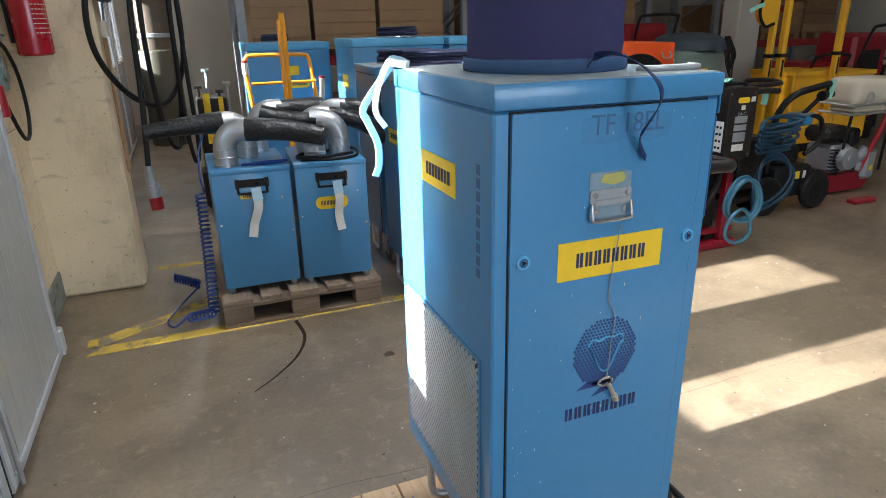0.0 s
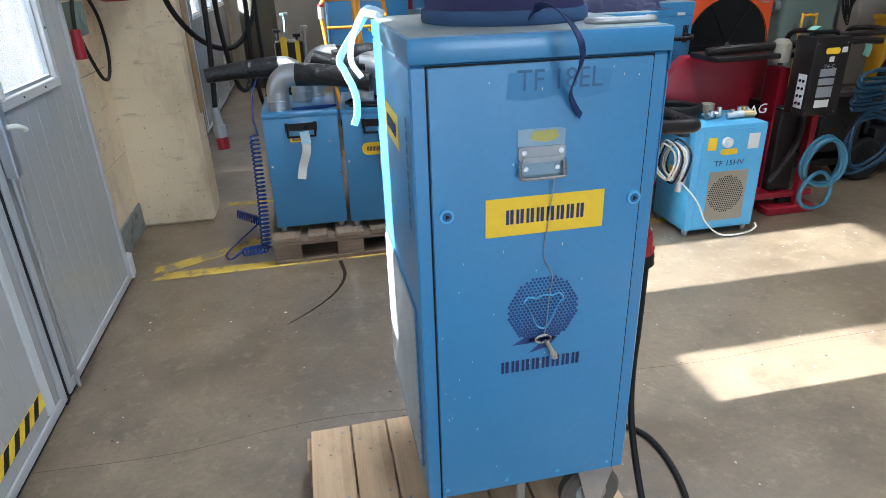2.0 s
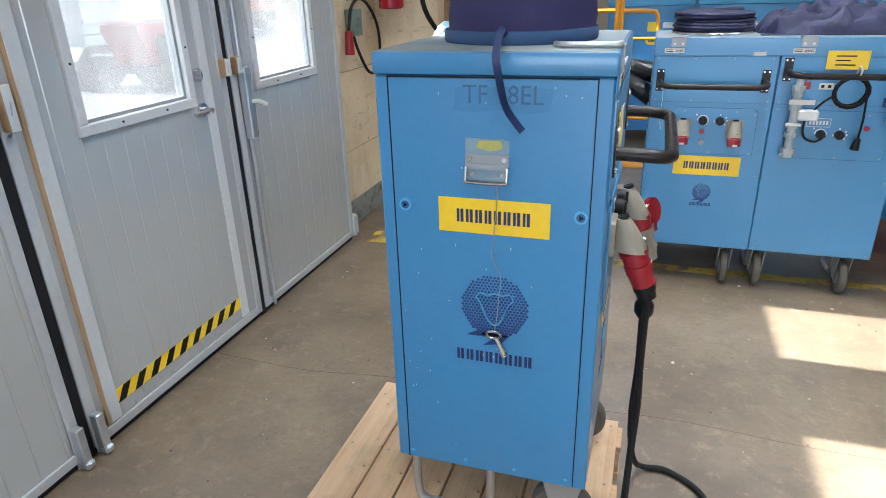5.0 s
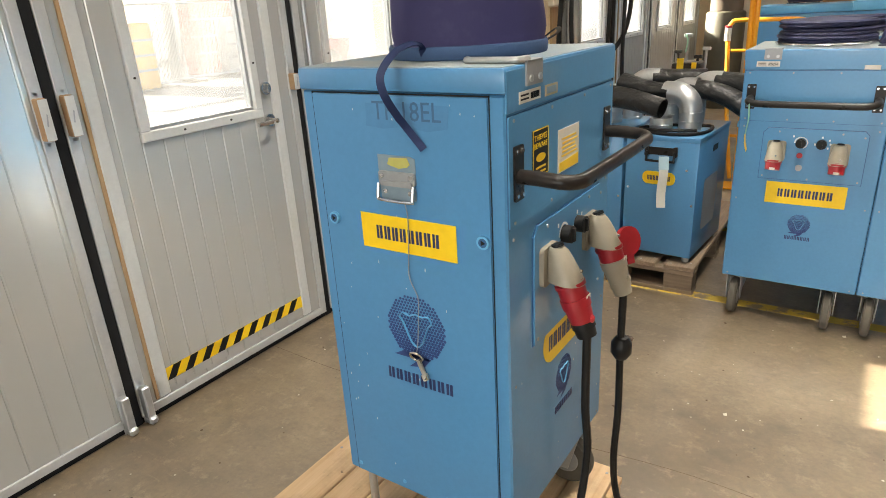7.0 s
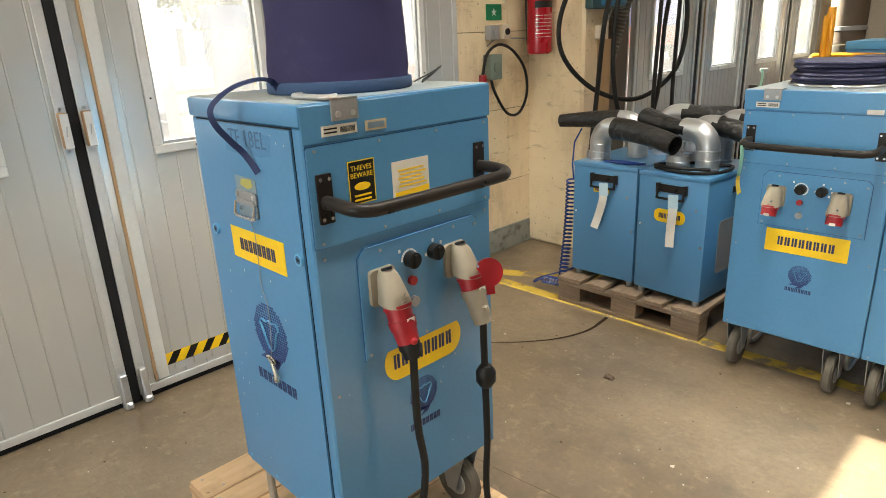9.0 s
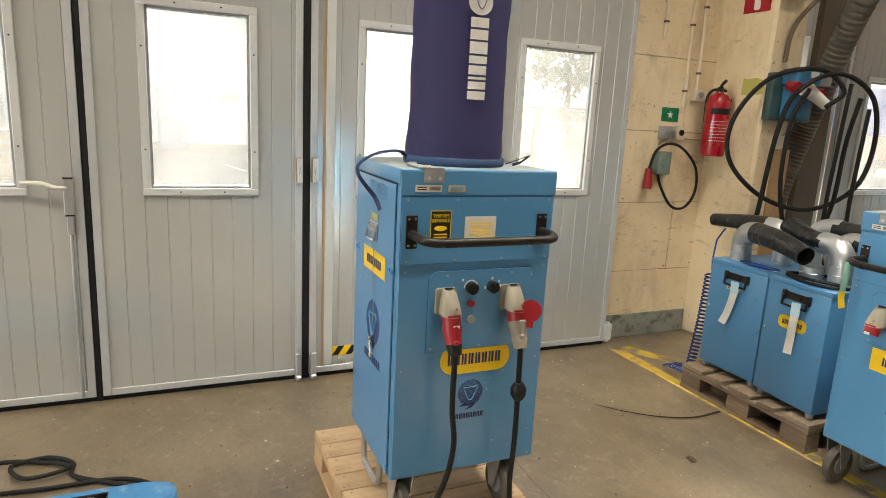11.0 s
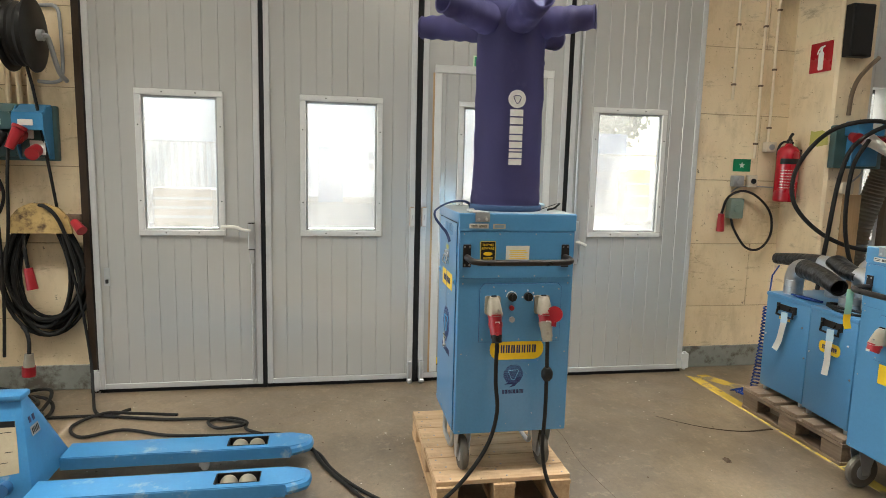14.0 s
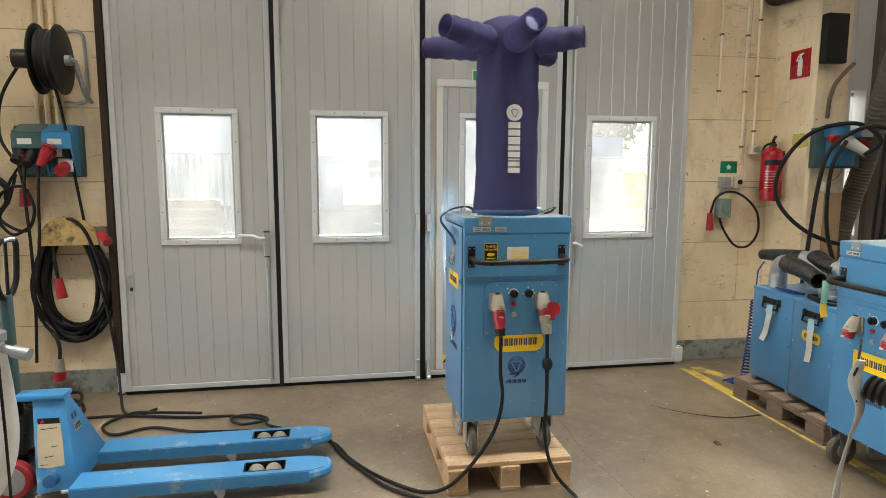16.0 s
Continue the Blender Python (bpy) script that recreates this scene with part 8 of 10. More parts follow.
plate("board", F, rect(-0.072, 0.072, -0.046, 0.046), GREEN, r, 0.002)
star = []
for i in range(10):
    q = 0.026 if i % 2 == 0 else 0.011
    star.append((q * math.sin(math.pi * i / 5), q * math.cos(math.pi * i / 5)))
plate("star", F, star, WHITE, r, 0.0008, 0.002)


def wall_box(name, y, z, w, h, d, material, label, extra=None):
    r = thing(name, pose(WALL_X, y, z), label, "electrical box")
    bm = bmesh.new()
    box(bm, 0.001, d, -w / 2, w / 2, -h / 2, h / 2, 0.006, 2)
    b = part("case", bm, material, r)
    bm = bmesh.new()
    cyl(bm, (d, 0, 0), (d + 0.008, 0, 0), min(w, h) * 0.28, seg=18)
    part("face", bm, extra or material, r)
    return r


wall_box("switch_box", 3.652, 1.43, 0.085, 0.082, 0.05, DULL, "grey surface switch box under the green sign")
wall_box("switch_box", 3.772, 1.432, 0.07, 0.088, 0.045, CREAM, "small cream switch box on the wall", BLACK)
wall_box("socket_outlet", 3.895, 1.685, 0.085, 0.075, 0.05, CREAM, "cream wall socket on a conduit", DULL)
wall_box("junction_box", 3.645, 1.228, 0.108, 0.150, 0.065, GREEN_DULL, "grey-green junction box with a cable loop")
for y, z0, z1 in ((3.565, 2.02, TOP - 0.01), (3.785, 1.60, TOP - 0.01), (3.885, 1.72, TOP - 0.01)):
    r = thing("conduit", pose(WALL_X + 0.014, y, z0), "cream painted conduit up the wall with clips", "conduit", "wall conduits")
    bm = bmesh.new()
    tube(bm, [(0, 0, 0), (0.0, 0.003, 0.3), (0, -0.002, 0.8), (0, 0.002, 1.4), (0, 0, z1 - z0)], 0.0105, 8, 4)
    part("pipe", bm, CONDUIT, r)
    z = 0.1
    while z < z1 - z0:
        boxpart("clip", (-0.012, 0.012, -0.013, 0.013, z, z + 0.014), OLD_PIPE, r)
        z += 0.42
r = thing("socket_lead", pose(WALL_X, 3.645, 1.228), "black lead looped from the junction box to a red plug", "cable")
bm = bmesh.new()
tube(bm, [(0.04, -0.03, -0.07), (0.05, 0.0, -0.16), (0.06, 0.10, -0.29), (0.06, 0.22, -0.30), (0.06, 0.30, -0.19), (0.06, 0.28, -0.03), (0.06, 0.16, 0.09), (0.06, 0.03, 0.13), (0.06, -0.08, 0.08), (0.055, -0.12, -0.04)], 0.009, 8, 7)
part("cord", bm, RUBBER, r)
bm = bmesh.new()
cyl(bm, (0.055, -0.12, -0.04), (0.05, -0.115, -0.17), 0.022, 0.029, 16)
part("plug", bm, RED, r, "red plug")
r = thing("wall_cable", pose(WALL_X, 3.6, 1.35), "thin grey cable clipped along the wall", "cable")
tubepart("cord", [(0.012, 0.02, 0.0), (0.012, 0.10, 0.04), (0.012, 0.30, 0.04), (0.012, 0.50, 0.03)], 0.005, DULL, r, 4, 6)

# socket box on the pilaster's hall side with its hung cable
PX = PIL[1]
r = thing("socket_box", pose(PX, 4.235, 1.705), "blue socket box with red plugs on the pilaster", "socket box")
bm = bmesh.new()
box(bm, 0.002, 0.06, -0.19, 0.19, -0.165, 0.125, 0.01, 2)
part("back_box", bm, TEAL_DARK, r, "dark teal back box")
bm = bmesh.new()
box(bm, 0.0602, 0.12, -0.11, 0.10, -0.15, 0.05, 0.012, 2)
part("case", bm, BLUE_BOX, r)
bm = bmesh.new()
slab(bm, plane_of((0.0602, 0, 0), (0, 1, 0), (0, 0, 1)), rect(-0.125, 0.085, 0.055, 0.15, 0.012), 0.105)
part("hinged_cover", bm, BLUE_BOX, r, "blue hinged cover")
bm = bmesh.new()
slab(bm, plane_of((0.0602, 0, 0), (0, 1, 0), (0, 0, 1)), rect(0.09, 0.19, 0.06, 0.145, 0.01), 0.10)
part("grey_cover", bm, DULL, r)
for y, z in ((-0.10, 0.05), (0.02, 0.04), (0.12, 0.02)):
    bm = bmesh.new()
    cyl(bm, (0.11, y, z), (0.17, y - 0.015, z - 0.02), 0.036, 0.038, 18)
    part("socket", bm, RED, r, "red socket outlet")
bm = bmesh.new()
cyl(bm, (0.17, -0.055, 0.035), (0.185, -0.02, 0.015), 0.046, 0.044, 18)
cyl(bm, (0.185, -0.02, 0.015), (0.225, 0.09, -0.06), 0.040, 0.030, 18)
part("plug", bm, PAPER, r, "pale grey plug")
plate("label", plane_of((0.1655, 0, 0), (0, 1, 0), (0, 0, 1)), rect(-0.01, 0.06, 0.10, 0.135), PAPER, r, 0.002)
# cable turns hang across the pilaster's edge: u runs along (0.45, 0.9)
r = thing("hung_cable", pose(0.05, 4.20, 1.43), "heavy black cable hung in loops with a pale red plug", "cable")


def hang(u, z, out=0.0):
    return Vector((0.447 * u + 0.894 * out, 0.894 * u - 0.447 * out, z))


bm = bmesh.new()
tube(bm, [hang(0.10, 0.20, 0.10), hang(0.20, 0.30, 0.08), hang(0.05, 0.42, 0.06), hang(-0.22, 0.36, 0.04), hang(-0.40, 0.12, 0.03), hang(-0.40, -0.14, 0.03), hang(-0.18, -0.36, 0.04), hang(0.12, -0.43, 0.05), hang(0.38, -0.28, 0.05), hang(0.45, 0.0, 0.05),
          hang(0.38, 0.28, 0.06), hang(0.15, 0.40, 0.08), hang(-0.08, 0.28, 0.10), hang(-0.16, 0.05, 0.10), hang(-0.20, -0.4, 0.10), hang(-0.22, -0.75, 0.08)], 0.0145, 10, 8)
part("cord", bm, RUBBER, r)
bm = bmesh.new()
tube(bm, [hang(-0.02, 0.30, 0.12), hang(-0.10, 0.10, 0.12), hang(-0.10, -0.30, 0.12), hang(0.0, -0.62, 0.11), hang(0.14, -0.66, 0.10), hang(0.24, -0.4, 0.09), hang(0.26, 0.0, 0.09), hang(0.30, 0.26, 0.09)], 0.0135, 10, 8)
tube(bm, [hang(0.22, 0.34, 0.11), hang(0.20, 0.0, 0.12), hang(0.19, -0.5, 0.12), hang(0.24, -0.78, 0.12), hang(0.33, -0.72, 0.11), hang(0.34, -0.3, 0.10), hang(0.36, 0.2, 0.09)], 0.0125, 10, 8)
part("inner_coil", bm, RUBBER, r)
bm = bmesh.new()
a = hang(-0.22, -0.75, 0.08)
cyl(bm, a + Vector((0, 0, 0.03)), a + Vector((0.005, 0, -0.07)), 0.022, 0.028, 16)
cyl(bm, a + Vector((0.005, 0, -0.07)), a + Vector((0.01, 0, -0.14)), 0.036, 0.038, 18)
pg = part("plug_body", bm, DULL, r, "grey plug body")
bm = bmesh.new()
cyl(bm, a + Vector((0.01, 0, -0.14)), a + Vector((0.014, 0, -0.21)), 0.036, 0.034, 18)
part("plug_ring", bm, RED, pg, "red plug ring")
boxes = thing("cover_board", pose(PX, 4.235, 1.06), "brown plywood board on the pilaster", "board")
boxpart("board", (0.001, 0.014, -0.035, 0.108, -0.42, 0.30), PLY, boxes, 0.002)
r = thing("loudspeaker", pose(PX, 4.148, 2.452), "black slim loudspeaker on the pilaster", "loudspeaker")
boxpart("case", (0.002, 0.075, -0.08, 0.09, -0.17, 0.17), BLACK, r, 0.006)
boxpart("grille", (0.0755, 0.079, -0.07, 0.08, -0.16, 0.16), RUBBER, r, 0.002)
r = thing("junction_box", pose(PX, 4.208, 1.405), "small cream junction box on the pilaster", "electrical box")
boxpart("case", (0.001, 0.04, -0.045, 0.045, -0.04, 0.04), CREAM, r, 0.006)
tubepart("cord", [(0.02, 0.03, 0.04), (0.02, 0.10, 0.10), (0.02, 0.12, 0.18)], 0.006, DULL, r, 4, 6)
r = thing("bent_pipe", pose(PX, 4.18, 1.9), "rusty bent conduit down the pilaster", "conduit")
tubepart("pipe", [(0.02, -0.02, 0.0), (0.025, -0.015, 0.14), (0.05, 0.0, 0.24), (0.075, 0.05, 0.32), (0.085, 0.11, 0.38)], 0.014, OLD_PIPE, r, 5)
# exhaust hose and duct
r = thing("exhaust_hose", pose(-0.04, 4.47, 0.0), "grey-brown corrugated exhaust hose hanging behind the pilaster", "hose")
path = smooth_path([(1.20, -0.30, 3.75), (0.86, -0.22, 3.2), (0.52, -0.12, 2.7), (0.24, -0.04, 2.32), (0.07, 0.04, 2.05), (-0.05, 0.10, 1.80), (-0.17, 0.15, 1.55), (-0.22, 0.13, 1.34), (-0.25, 0.09, 1.12), (-0.28, 0.08, 0.90), (-0.30, 0.10, 0.72)], 24)
bm = bmesh.new()
tube(bm, path, lambda s: 0.076 + 0.004 * math.sin(2 * math.pi * s * len(path) / 3.0), 18, 1)
part("hose", bm, HOSE_GREY, r)
bm = bmesh.new()
cyl(bm, path[-1], path[-2], 0.081, 0.081, seg=20)
part("cuff", bm, RUBBER, r, "black rubber cuff")
r = thing("duct", pose(-0.5, 3.95, 2.84), "dusty dark ventilation duct under the ceiling", "duct")
bm = bmesh.new()
tube(bm, [(-0.02, 0.08, 0.10), (0.03, 0.04, 0.02), (0.12, 0.0, 0.0), (0.6, -0.02, -0.01), (1.6, -0.05, -0.02)], 0.085, 18, 6)
part("pipe", bm, RUBBER, r)
bm = bmesh.new()
for x in (0.35, 0.9):
    cyl(bm, (x, -0.01, 0.0), (x + 0.03, -0.01, 0.0), 0.091, seg=18)
    cyl(bm, (x + 0.015, -0.01, 0.08), (x + 0.015, -0.01, TOP - 2.84), 0.006, seg=6)
part("hanger", bm, DULL, r)

# ---- left-hand wall ----
r = thing("cable_reel", pose(WALL_X, -1.06, 2.18), "black cable reel on a swivel bracket on the wall", "cable reel")
RM = Matrix.Translation((0.25, 0.03, -0.01)) @ Euler((0, 0, radians(2))).to_matrix().to_4x4() @ Euler((radians(90), 0, 0)).to_matrix().to_4x4()
for w in (-0.068, 0.052):
    bm = bmesh.new()
    lathe(bm, [(0.05, w), (0.188, w), (0.204, w + 0.004), (0.207, w + 0.012), (0.192, w + 0.016), (0.05, w + 0.016)], 40, RM)
    part("flange", bm, BLACK, r, "black flange")
bm = bmesh.new()
lathe(bm, [(0.05, -0.054), (0.165, -0.052), (0.176, -0.03), (0.168, -0.012), (0.177, 0.006), (0.168, 0.024), (0.174, 0.040), (0.05, 0.052)], 36, RM)
part("wound_cable", bm, RUBBER, r)
bm = bmesh.new()
cyl(bm, RM @ Vector((0, 0, 0.07)), RM @ Vector((0, 0, 0.20)), 0.056, seg=24)
part("slip_ring_box", bm, BLACK_METAL, r)
bm = bmesh.new()
q = RM @ Vector((0, 0, -0.09))
tube(bm, [q, q + Vector((0, 0.03, 0.0)), (0.22, 0.155, -0.03), (0.13, 0.165, -0.19), (0.01, 0.16, -0.23)], 0.014, 10, 4)
cyl(bm, q - Vector((0, 0.01, 0)), q + Vector((0, 0.02, 0)), 0.032, seg=16)
tube(bm, [(0.01, 0.02, 0.20), (0.01, 0.12, 0.20), (0.01, 0.14, 0.1), (0.01, 0.14, -0.18), (0.01, 0.10, -0.24), (0.01, 0.0, -0.24)], 0.011, 8, 4)
part("bracket", bm, DULL, r, "grey steel swivel bracket")
bm = bmesh.new()
tube(bm, [(0.22, 0.03, -0.17), (0.16, 0.04, -0.35), (0.09, 0.07, -0.8), (0.08, 0.12, -1.2), (0.09, 0.20, -1.6), (0.12, 0.25, -1.95), (0.25, 0.30, -2.13), (0.45, 0.38, -2.168), (0.50, 0.48, -2.168), (0.42, 0.56, -2.168)], 0.0095, 8, 8)
part("drop_cable", bm, RUBBER, r, "black cable hanging to the floor")
r = thing("wall_pipes", pose(WALL_X, -1.12, 1.8), "three painted pipes up the wall behind the reel", "pipe")
for k in range(3):
    bm = bmesh.new()
    cyl(bm, (0.022, 0.06 * k - 0.1, 0.0), (0.022, 0.06 * k - 0.1, 2.75), 0.016, seg=10)
    part("pipe", bm, WALL, r)

r = thing("socket_box", pose(WALL_X, -1.18, 1.625), "blue wall socket box with red plugs", "socket box")
bm = bmesh.new()
box(bm, 0.002, 0.05, -0.15, 0.225, -0.16, 0.17, 0.008, 2)
part("back_plate", bm, TEAL_DARK, r)
for y, mt, lab in ((-0.052, TEAL_DARK, "dark teal hinged cover"), (0.118, BLUE_BOX, "blue hinged cover")):
    bm = bmesh.new()
    box(bm, 0.05, 0.11, y - 0.074, y + 0.074, -0.14, 0.10, 0.012, 2)
    c = part("case", bm, TEAL_DARK, r)
    for s_ in (-1, 1):
        bm = bmesh.new()
        slab(bm, plane_of((0.05, y + s_ * 0.081 - 0.004, 0.0), (1, 0, 0), (0, 0, 1)), [(0.0, -0.15), (0.05, -0.15), (0.13, 0.02), (0.13, 0.10), (0.07, 0.16), (0.0, 0.16)], 0.008, -0.008)
        part("cheek", bm, mt, c)
    bm = bmesh.new()
    slab(bm, plane_of((0.17, y, 0.02), (0, 1, 0), (0.05, 0, 1)), rect(-0.083, 0.083, 0.0, 0.095, 0.01), 0.008)
    slab(bm, plane_of((0.178, y, 0.113), (0, 1, 0), (-0.13, 0, 0.055)), rect(-0.083, 0.083, 0.0, 0.14, 0.006), 0.008)
    cv = part("cover", bm, mt, c, lab)
    plate("label", plane_of((0.1785, y, 0.02), (0, 1, 0), (0.05, 0, 1)), rect(-0.05, 0.03, 0.025, 0.06), PAPER, cv, 0.003)
for y, z in ((-0.10, 0.0), (0.06, 0.02), (0.135, -0.07)):
    bm = bmesh.new()
    cyl(bm, (0.10, y, z - 0.02), (0.19, y, z - 0.05), 0.036, 0.038, 18)
    part("socket", bm, RED, r, "red socket outlet")
bm = bmesh.new()
box(bm, 0.12, 0.124, 0.10, 0.185, -0.125, -0.04, 0.002)
box(bm, 0.12, 0.124, 0.05, 0.125, -0.03, 0.02, 0.002)
part("white_plate", bm, WHITE, r)
bm = bmesh.new()
cyl(bm, (0.15, -0.035, -0.01), (0.22, -0.045, -0.08), 0.034, 0.03, 16)
cyl(bm, (0.15, -0.10, 0.0), (0.21, -0.11, -0.06), 0.032, 0.028, 16)
part("plug", bm, BLACK, r)
piece("red_plug", lambda b: (cyl(b, (0.19, 0.075, 0.02), (0.22, 0.03, -0.09), 0.036, 0.024, 16), cyl(b, (0.185, 0.082, 0.038), (0.19, 0.076, 0.022), 0.042, 0.042, 18)), RED, r, "red plug on its cable")
r2 = thing("socket_leads", pose(WALL_X, -1.18, 1.625), "black leads hanging from the wall socket box", "cable")
for k, pts in enumerate(([(0.20, -0.06, -0.08), (0.20, -0.075, -0.25), (0.16, -0.08, -0.6), (0.14, -0.09, -1.0), (0.16, -0.10, -1.35)],
                         [(0.10, -0.16, -0.14), (0.12, -0.20, -0.3), (0.12, -0.26, -0.42), (0.12, -0.12, -0.50), (0.12, -0.06, -0.36), (0.12, -0.12, -0.22), (0.12, -0.24, -0.26), (0.12, -0.28, -0.4), (0.12, -0.20, -0.52), (0.12, -0.10, -0.48)],
                         [(0.18, 0.02, 0.0), (0.21, 0.02, -0.1), (0.20, 0.0, -0.3), (0.18, -0.02, -0.55), (0.16, -0.06, -0.8)],
                         [(0.16, -0.14, -0.05), (0.17, -0.2, 0.1), (0.14, -0.18, 0.35), (0.12, -0.02, 0.62)])):
    bm = bmesh.new()
    tube(bm, pts, 0.010, 8, 7)
    part("lead", bm, RUBBER, r2)

r = thing("cable_hook", pose(WALL_X, -1.055, 1.03), "rough half-round wooden cable hanger on the wall", "hanger")
bm = bmesh.new()
half = [(-0.178, 0.0), (0.178, 0.0)] + [(0.178 * math.cos(math.pi * i / 14) * (1 + 0.02 * math.sin(5 * i)), 0.02 + 0.165 * math.sin(math.pi * i / 14) * (1 + 0.03 * math.cos(3 * i))) for i in range(0, 15)]
slab(bm, plane_of((0.104, 0, 0), (0, 1, 0), (0, 0, 1)), half, 0.026)
face = part("face_board", bm, HANGER, r)
bm = bmesh.new()
slab(bm, plane_of((0.002, 0, 0.0), (0, 1, 0), (0, 0, 1)), [(0.66 * a, 0.55 * b) for a, b in half], 0.1015)
part("block", bm, HANGER, r)
boxpart("cleat", (0.001, 0.025, -0.02, 0.2, 0.06, 0.11), OLD_WOOD_X, r, 0.003)
r = thing("cable_coil", pose(WALL_X + 0.055, -1.065, 0.0), "thick black cable coiled over the wooden hanger", "cable", "coiled cables")
rng = random.Random(9)
for k in range(11):
    w, zb, zt = rng.uniform(0.16, 0.265), rng.uniform(0.37, 0.52), rng.uniform(1.135, 1.16)
    ox, oy = -0.037 + 0.0135 * (k % 6), rng.uniform(-0.02, 0.02)
    zc = 0.5 * (zb + zt)
    pts = []
    for i in range(33):
        t = 2 * math.pi * i / 32
        fat = 1.0 - 0.22 * max(0.0, math.sin(t))
        pts.append((ox + 0.01 * math.sin(2 * t), oy + w * fat * math.cos(t), zc + 0.5 * (zt - zb) * math.sin(t)))
    bm = bmesh.new()
    tube(bm, pts, 0.0115, 8, 1)
    part("turn", bm, RUBBER, r)
bm = bmesh.new()
tube(bm, [(0.03, -0.09, 1.10), (0.06, -0.085, 0.98), (0.08, -0.07, 0.88), (0.085, -0.06, 0.81)], 0.0115, 8, 6)
tube(bm, [(0.05, -0.13, 0.45), (0.07, -0.10, 0.42), (0.09, -0.08, 0.36), (0.10, -0.08, 0.28)], 0.0115, 8, 6)
tube(bm, [(0.05, -0.02, 1.205), (0.085, 0.06, 1.19), (0.087, 0.12, 1.12), (0.087, 0.17, 0.98), (0.08, 0.21, 0.80), (0.06, 0.22, 0.66)], 0.0115, 8, 6)
part("tail", bm, RUBBER, r)
for pos, d, mt2 in (((0.085, -0.06, 0.82), (0.005, 0.02, -0.13), None), ((0.10, -0.08, 0.29), (0.0, -0.005, -0.08), BEIGE), ((0.06, 0.20, 1.10), (0.05, 0.06, -0.05), None)):
    a = Vector(pos)
    d = Vector(d)
    bm = bmesh.new()
    cyl(bm, a, a + d, 0.024, 0.032, 16)
    part("plug", bm, mt2 or RED, r, "" if mt2 else "red cable plug")
    if mt2:
        bm = bmesh.new()
        cyl(bm, a + d, a + d * 1.75, 0.038, 0.038, 18)
        part("plug_ring", bm, RED, r, "red plug ring")
# leads on the pilaster side
r = thing("blue_pipe", pose(WALL_X, -1.60, 0.7), "blue compressed-air pipe down the wall with a tap", "pipe")
bm = bmesh.new()
cyl(bm, (0.05, 0, 0.0), (0.05, 0, TOP - 0.71), 0.014, seg=12)
part("pipe", bm, BLUE_BOX, r)
bm = bmesh.new()
box(bm, 0.02, 0.09, -0.03, 0.03, -0.08, 0.02, 0.008)
part("tap", bm, BLUE_BOX, r)
for z in (0.5, 1.4):
    boxpart("clip", (0.001, 0.04, -0.02, 0.02, z, z + 0.02), DULL, r)
for k, (y, z, lab) in enumerate(((-1.50, 1.72, 0), (-1.57, 0.55, 0), (-1.63, 0.50, 0))):
    r = thing("hung_lead", pose(WALL_X + 0.06, y, z), "black lead with a red plug hanging on the wall", "cable", "hung leads")
    bm = bmesh.new()
    if k == 0:
        pts = []
        for i in range(52):
            t = 2 * math.pi * i / 17
            pts.append((0.01 + 0.002 * i / 17, 0.105 * math.cos(t) * (1 - 0.08 * (i // 17)), -0.36 + 0.115 * math.sin(t)))
        tube(bm, [(0, 0.06, 0.6), (0, 0.0, 0.2), (0, -0.02, -0.15)] + pts + [(0.01, 0.16, -0.2), (0.01, 0.19, -0.34)], 0.009, 8, 2)
        part("cord", bm, RUBBER, r)
        tip = Vector((0.01, 0.19, -0.33))
    else:
        tube(bm, [(0, 0.03, 0.9), (0, 0.0, 0.5), (0, 0.01, 0.15), (0, 0, 0.05)], 0.009, 8, 5)
        part("cord", bm, RUBBER, r)
        tip = Vector((0, 0, 0.06))
    bm = bmesh.new()
    cyl(bm, tip, tip + Vector((0, 0, -0.11)), 0.026, 0.034, 16)
    part("plug", bm, RED, r, "red plug")
r = thing("cable_heap", pose(0.12, -1.25, 0.0), "heap of black cables on the floor by the wall", "cable")
rng = random.Random(21)
for k in range(13):
    bm = bmesh.new()
    a0, rx, ry = rng.uniform(0, 6), rng.uniform(0.20, 0.42), rng.uniform(0.14, 0.30)
    cx, cy = rng.uniform(-0.18, 0.10), rng.uniform(-0.16, 0.16)
    pts = [(cx + rx * math.cos(t + a0), cy + ry * math.sin(t + a0), 0.012 + 0.011 * k * (0.6 + 0.4 * math.sin(2 * t + k))) for t in [2 * math.pi * i / 30 * 1.05 for i in range(31)]]
    tube(bm, pts, 0.0105, 7, 1)
    part("turn", bm, RUBBER, r)

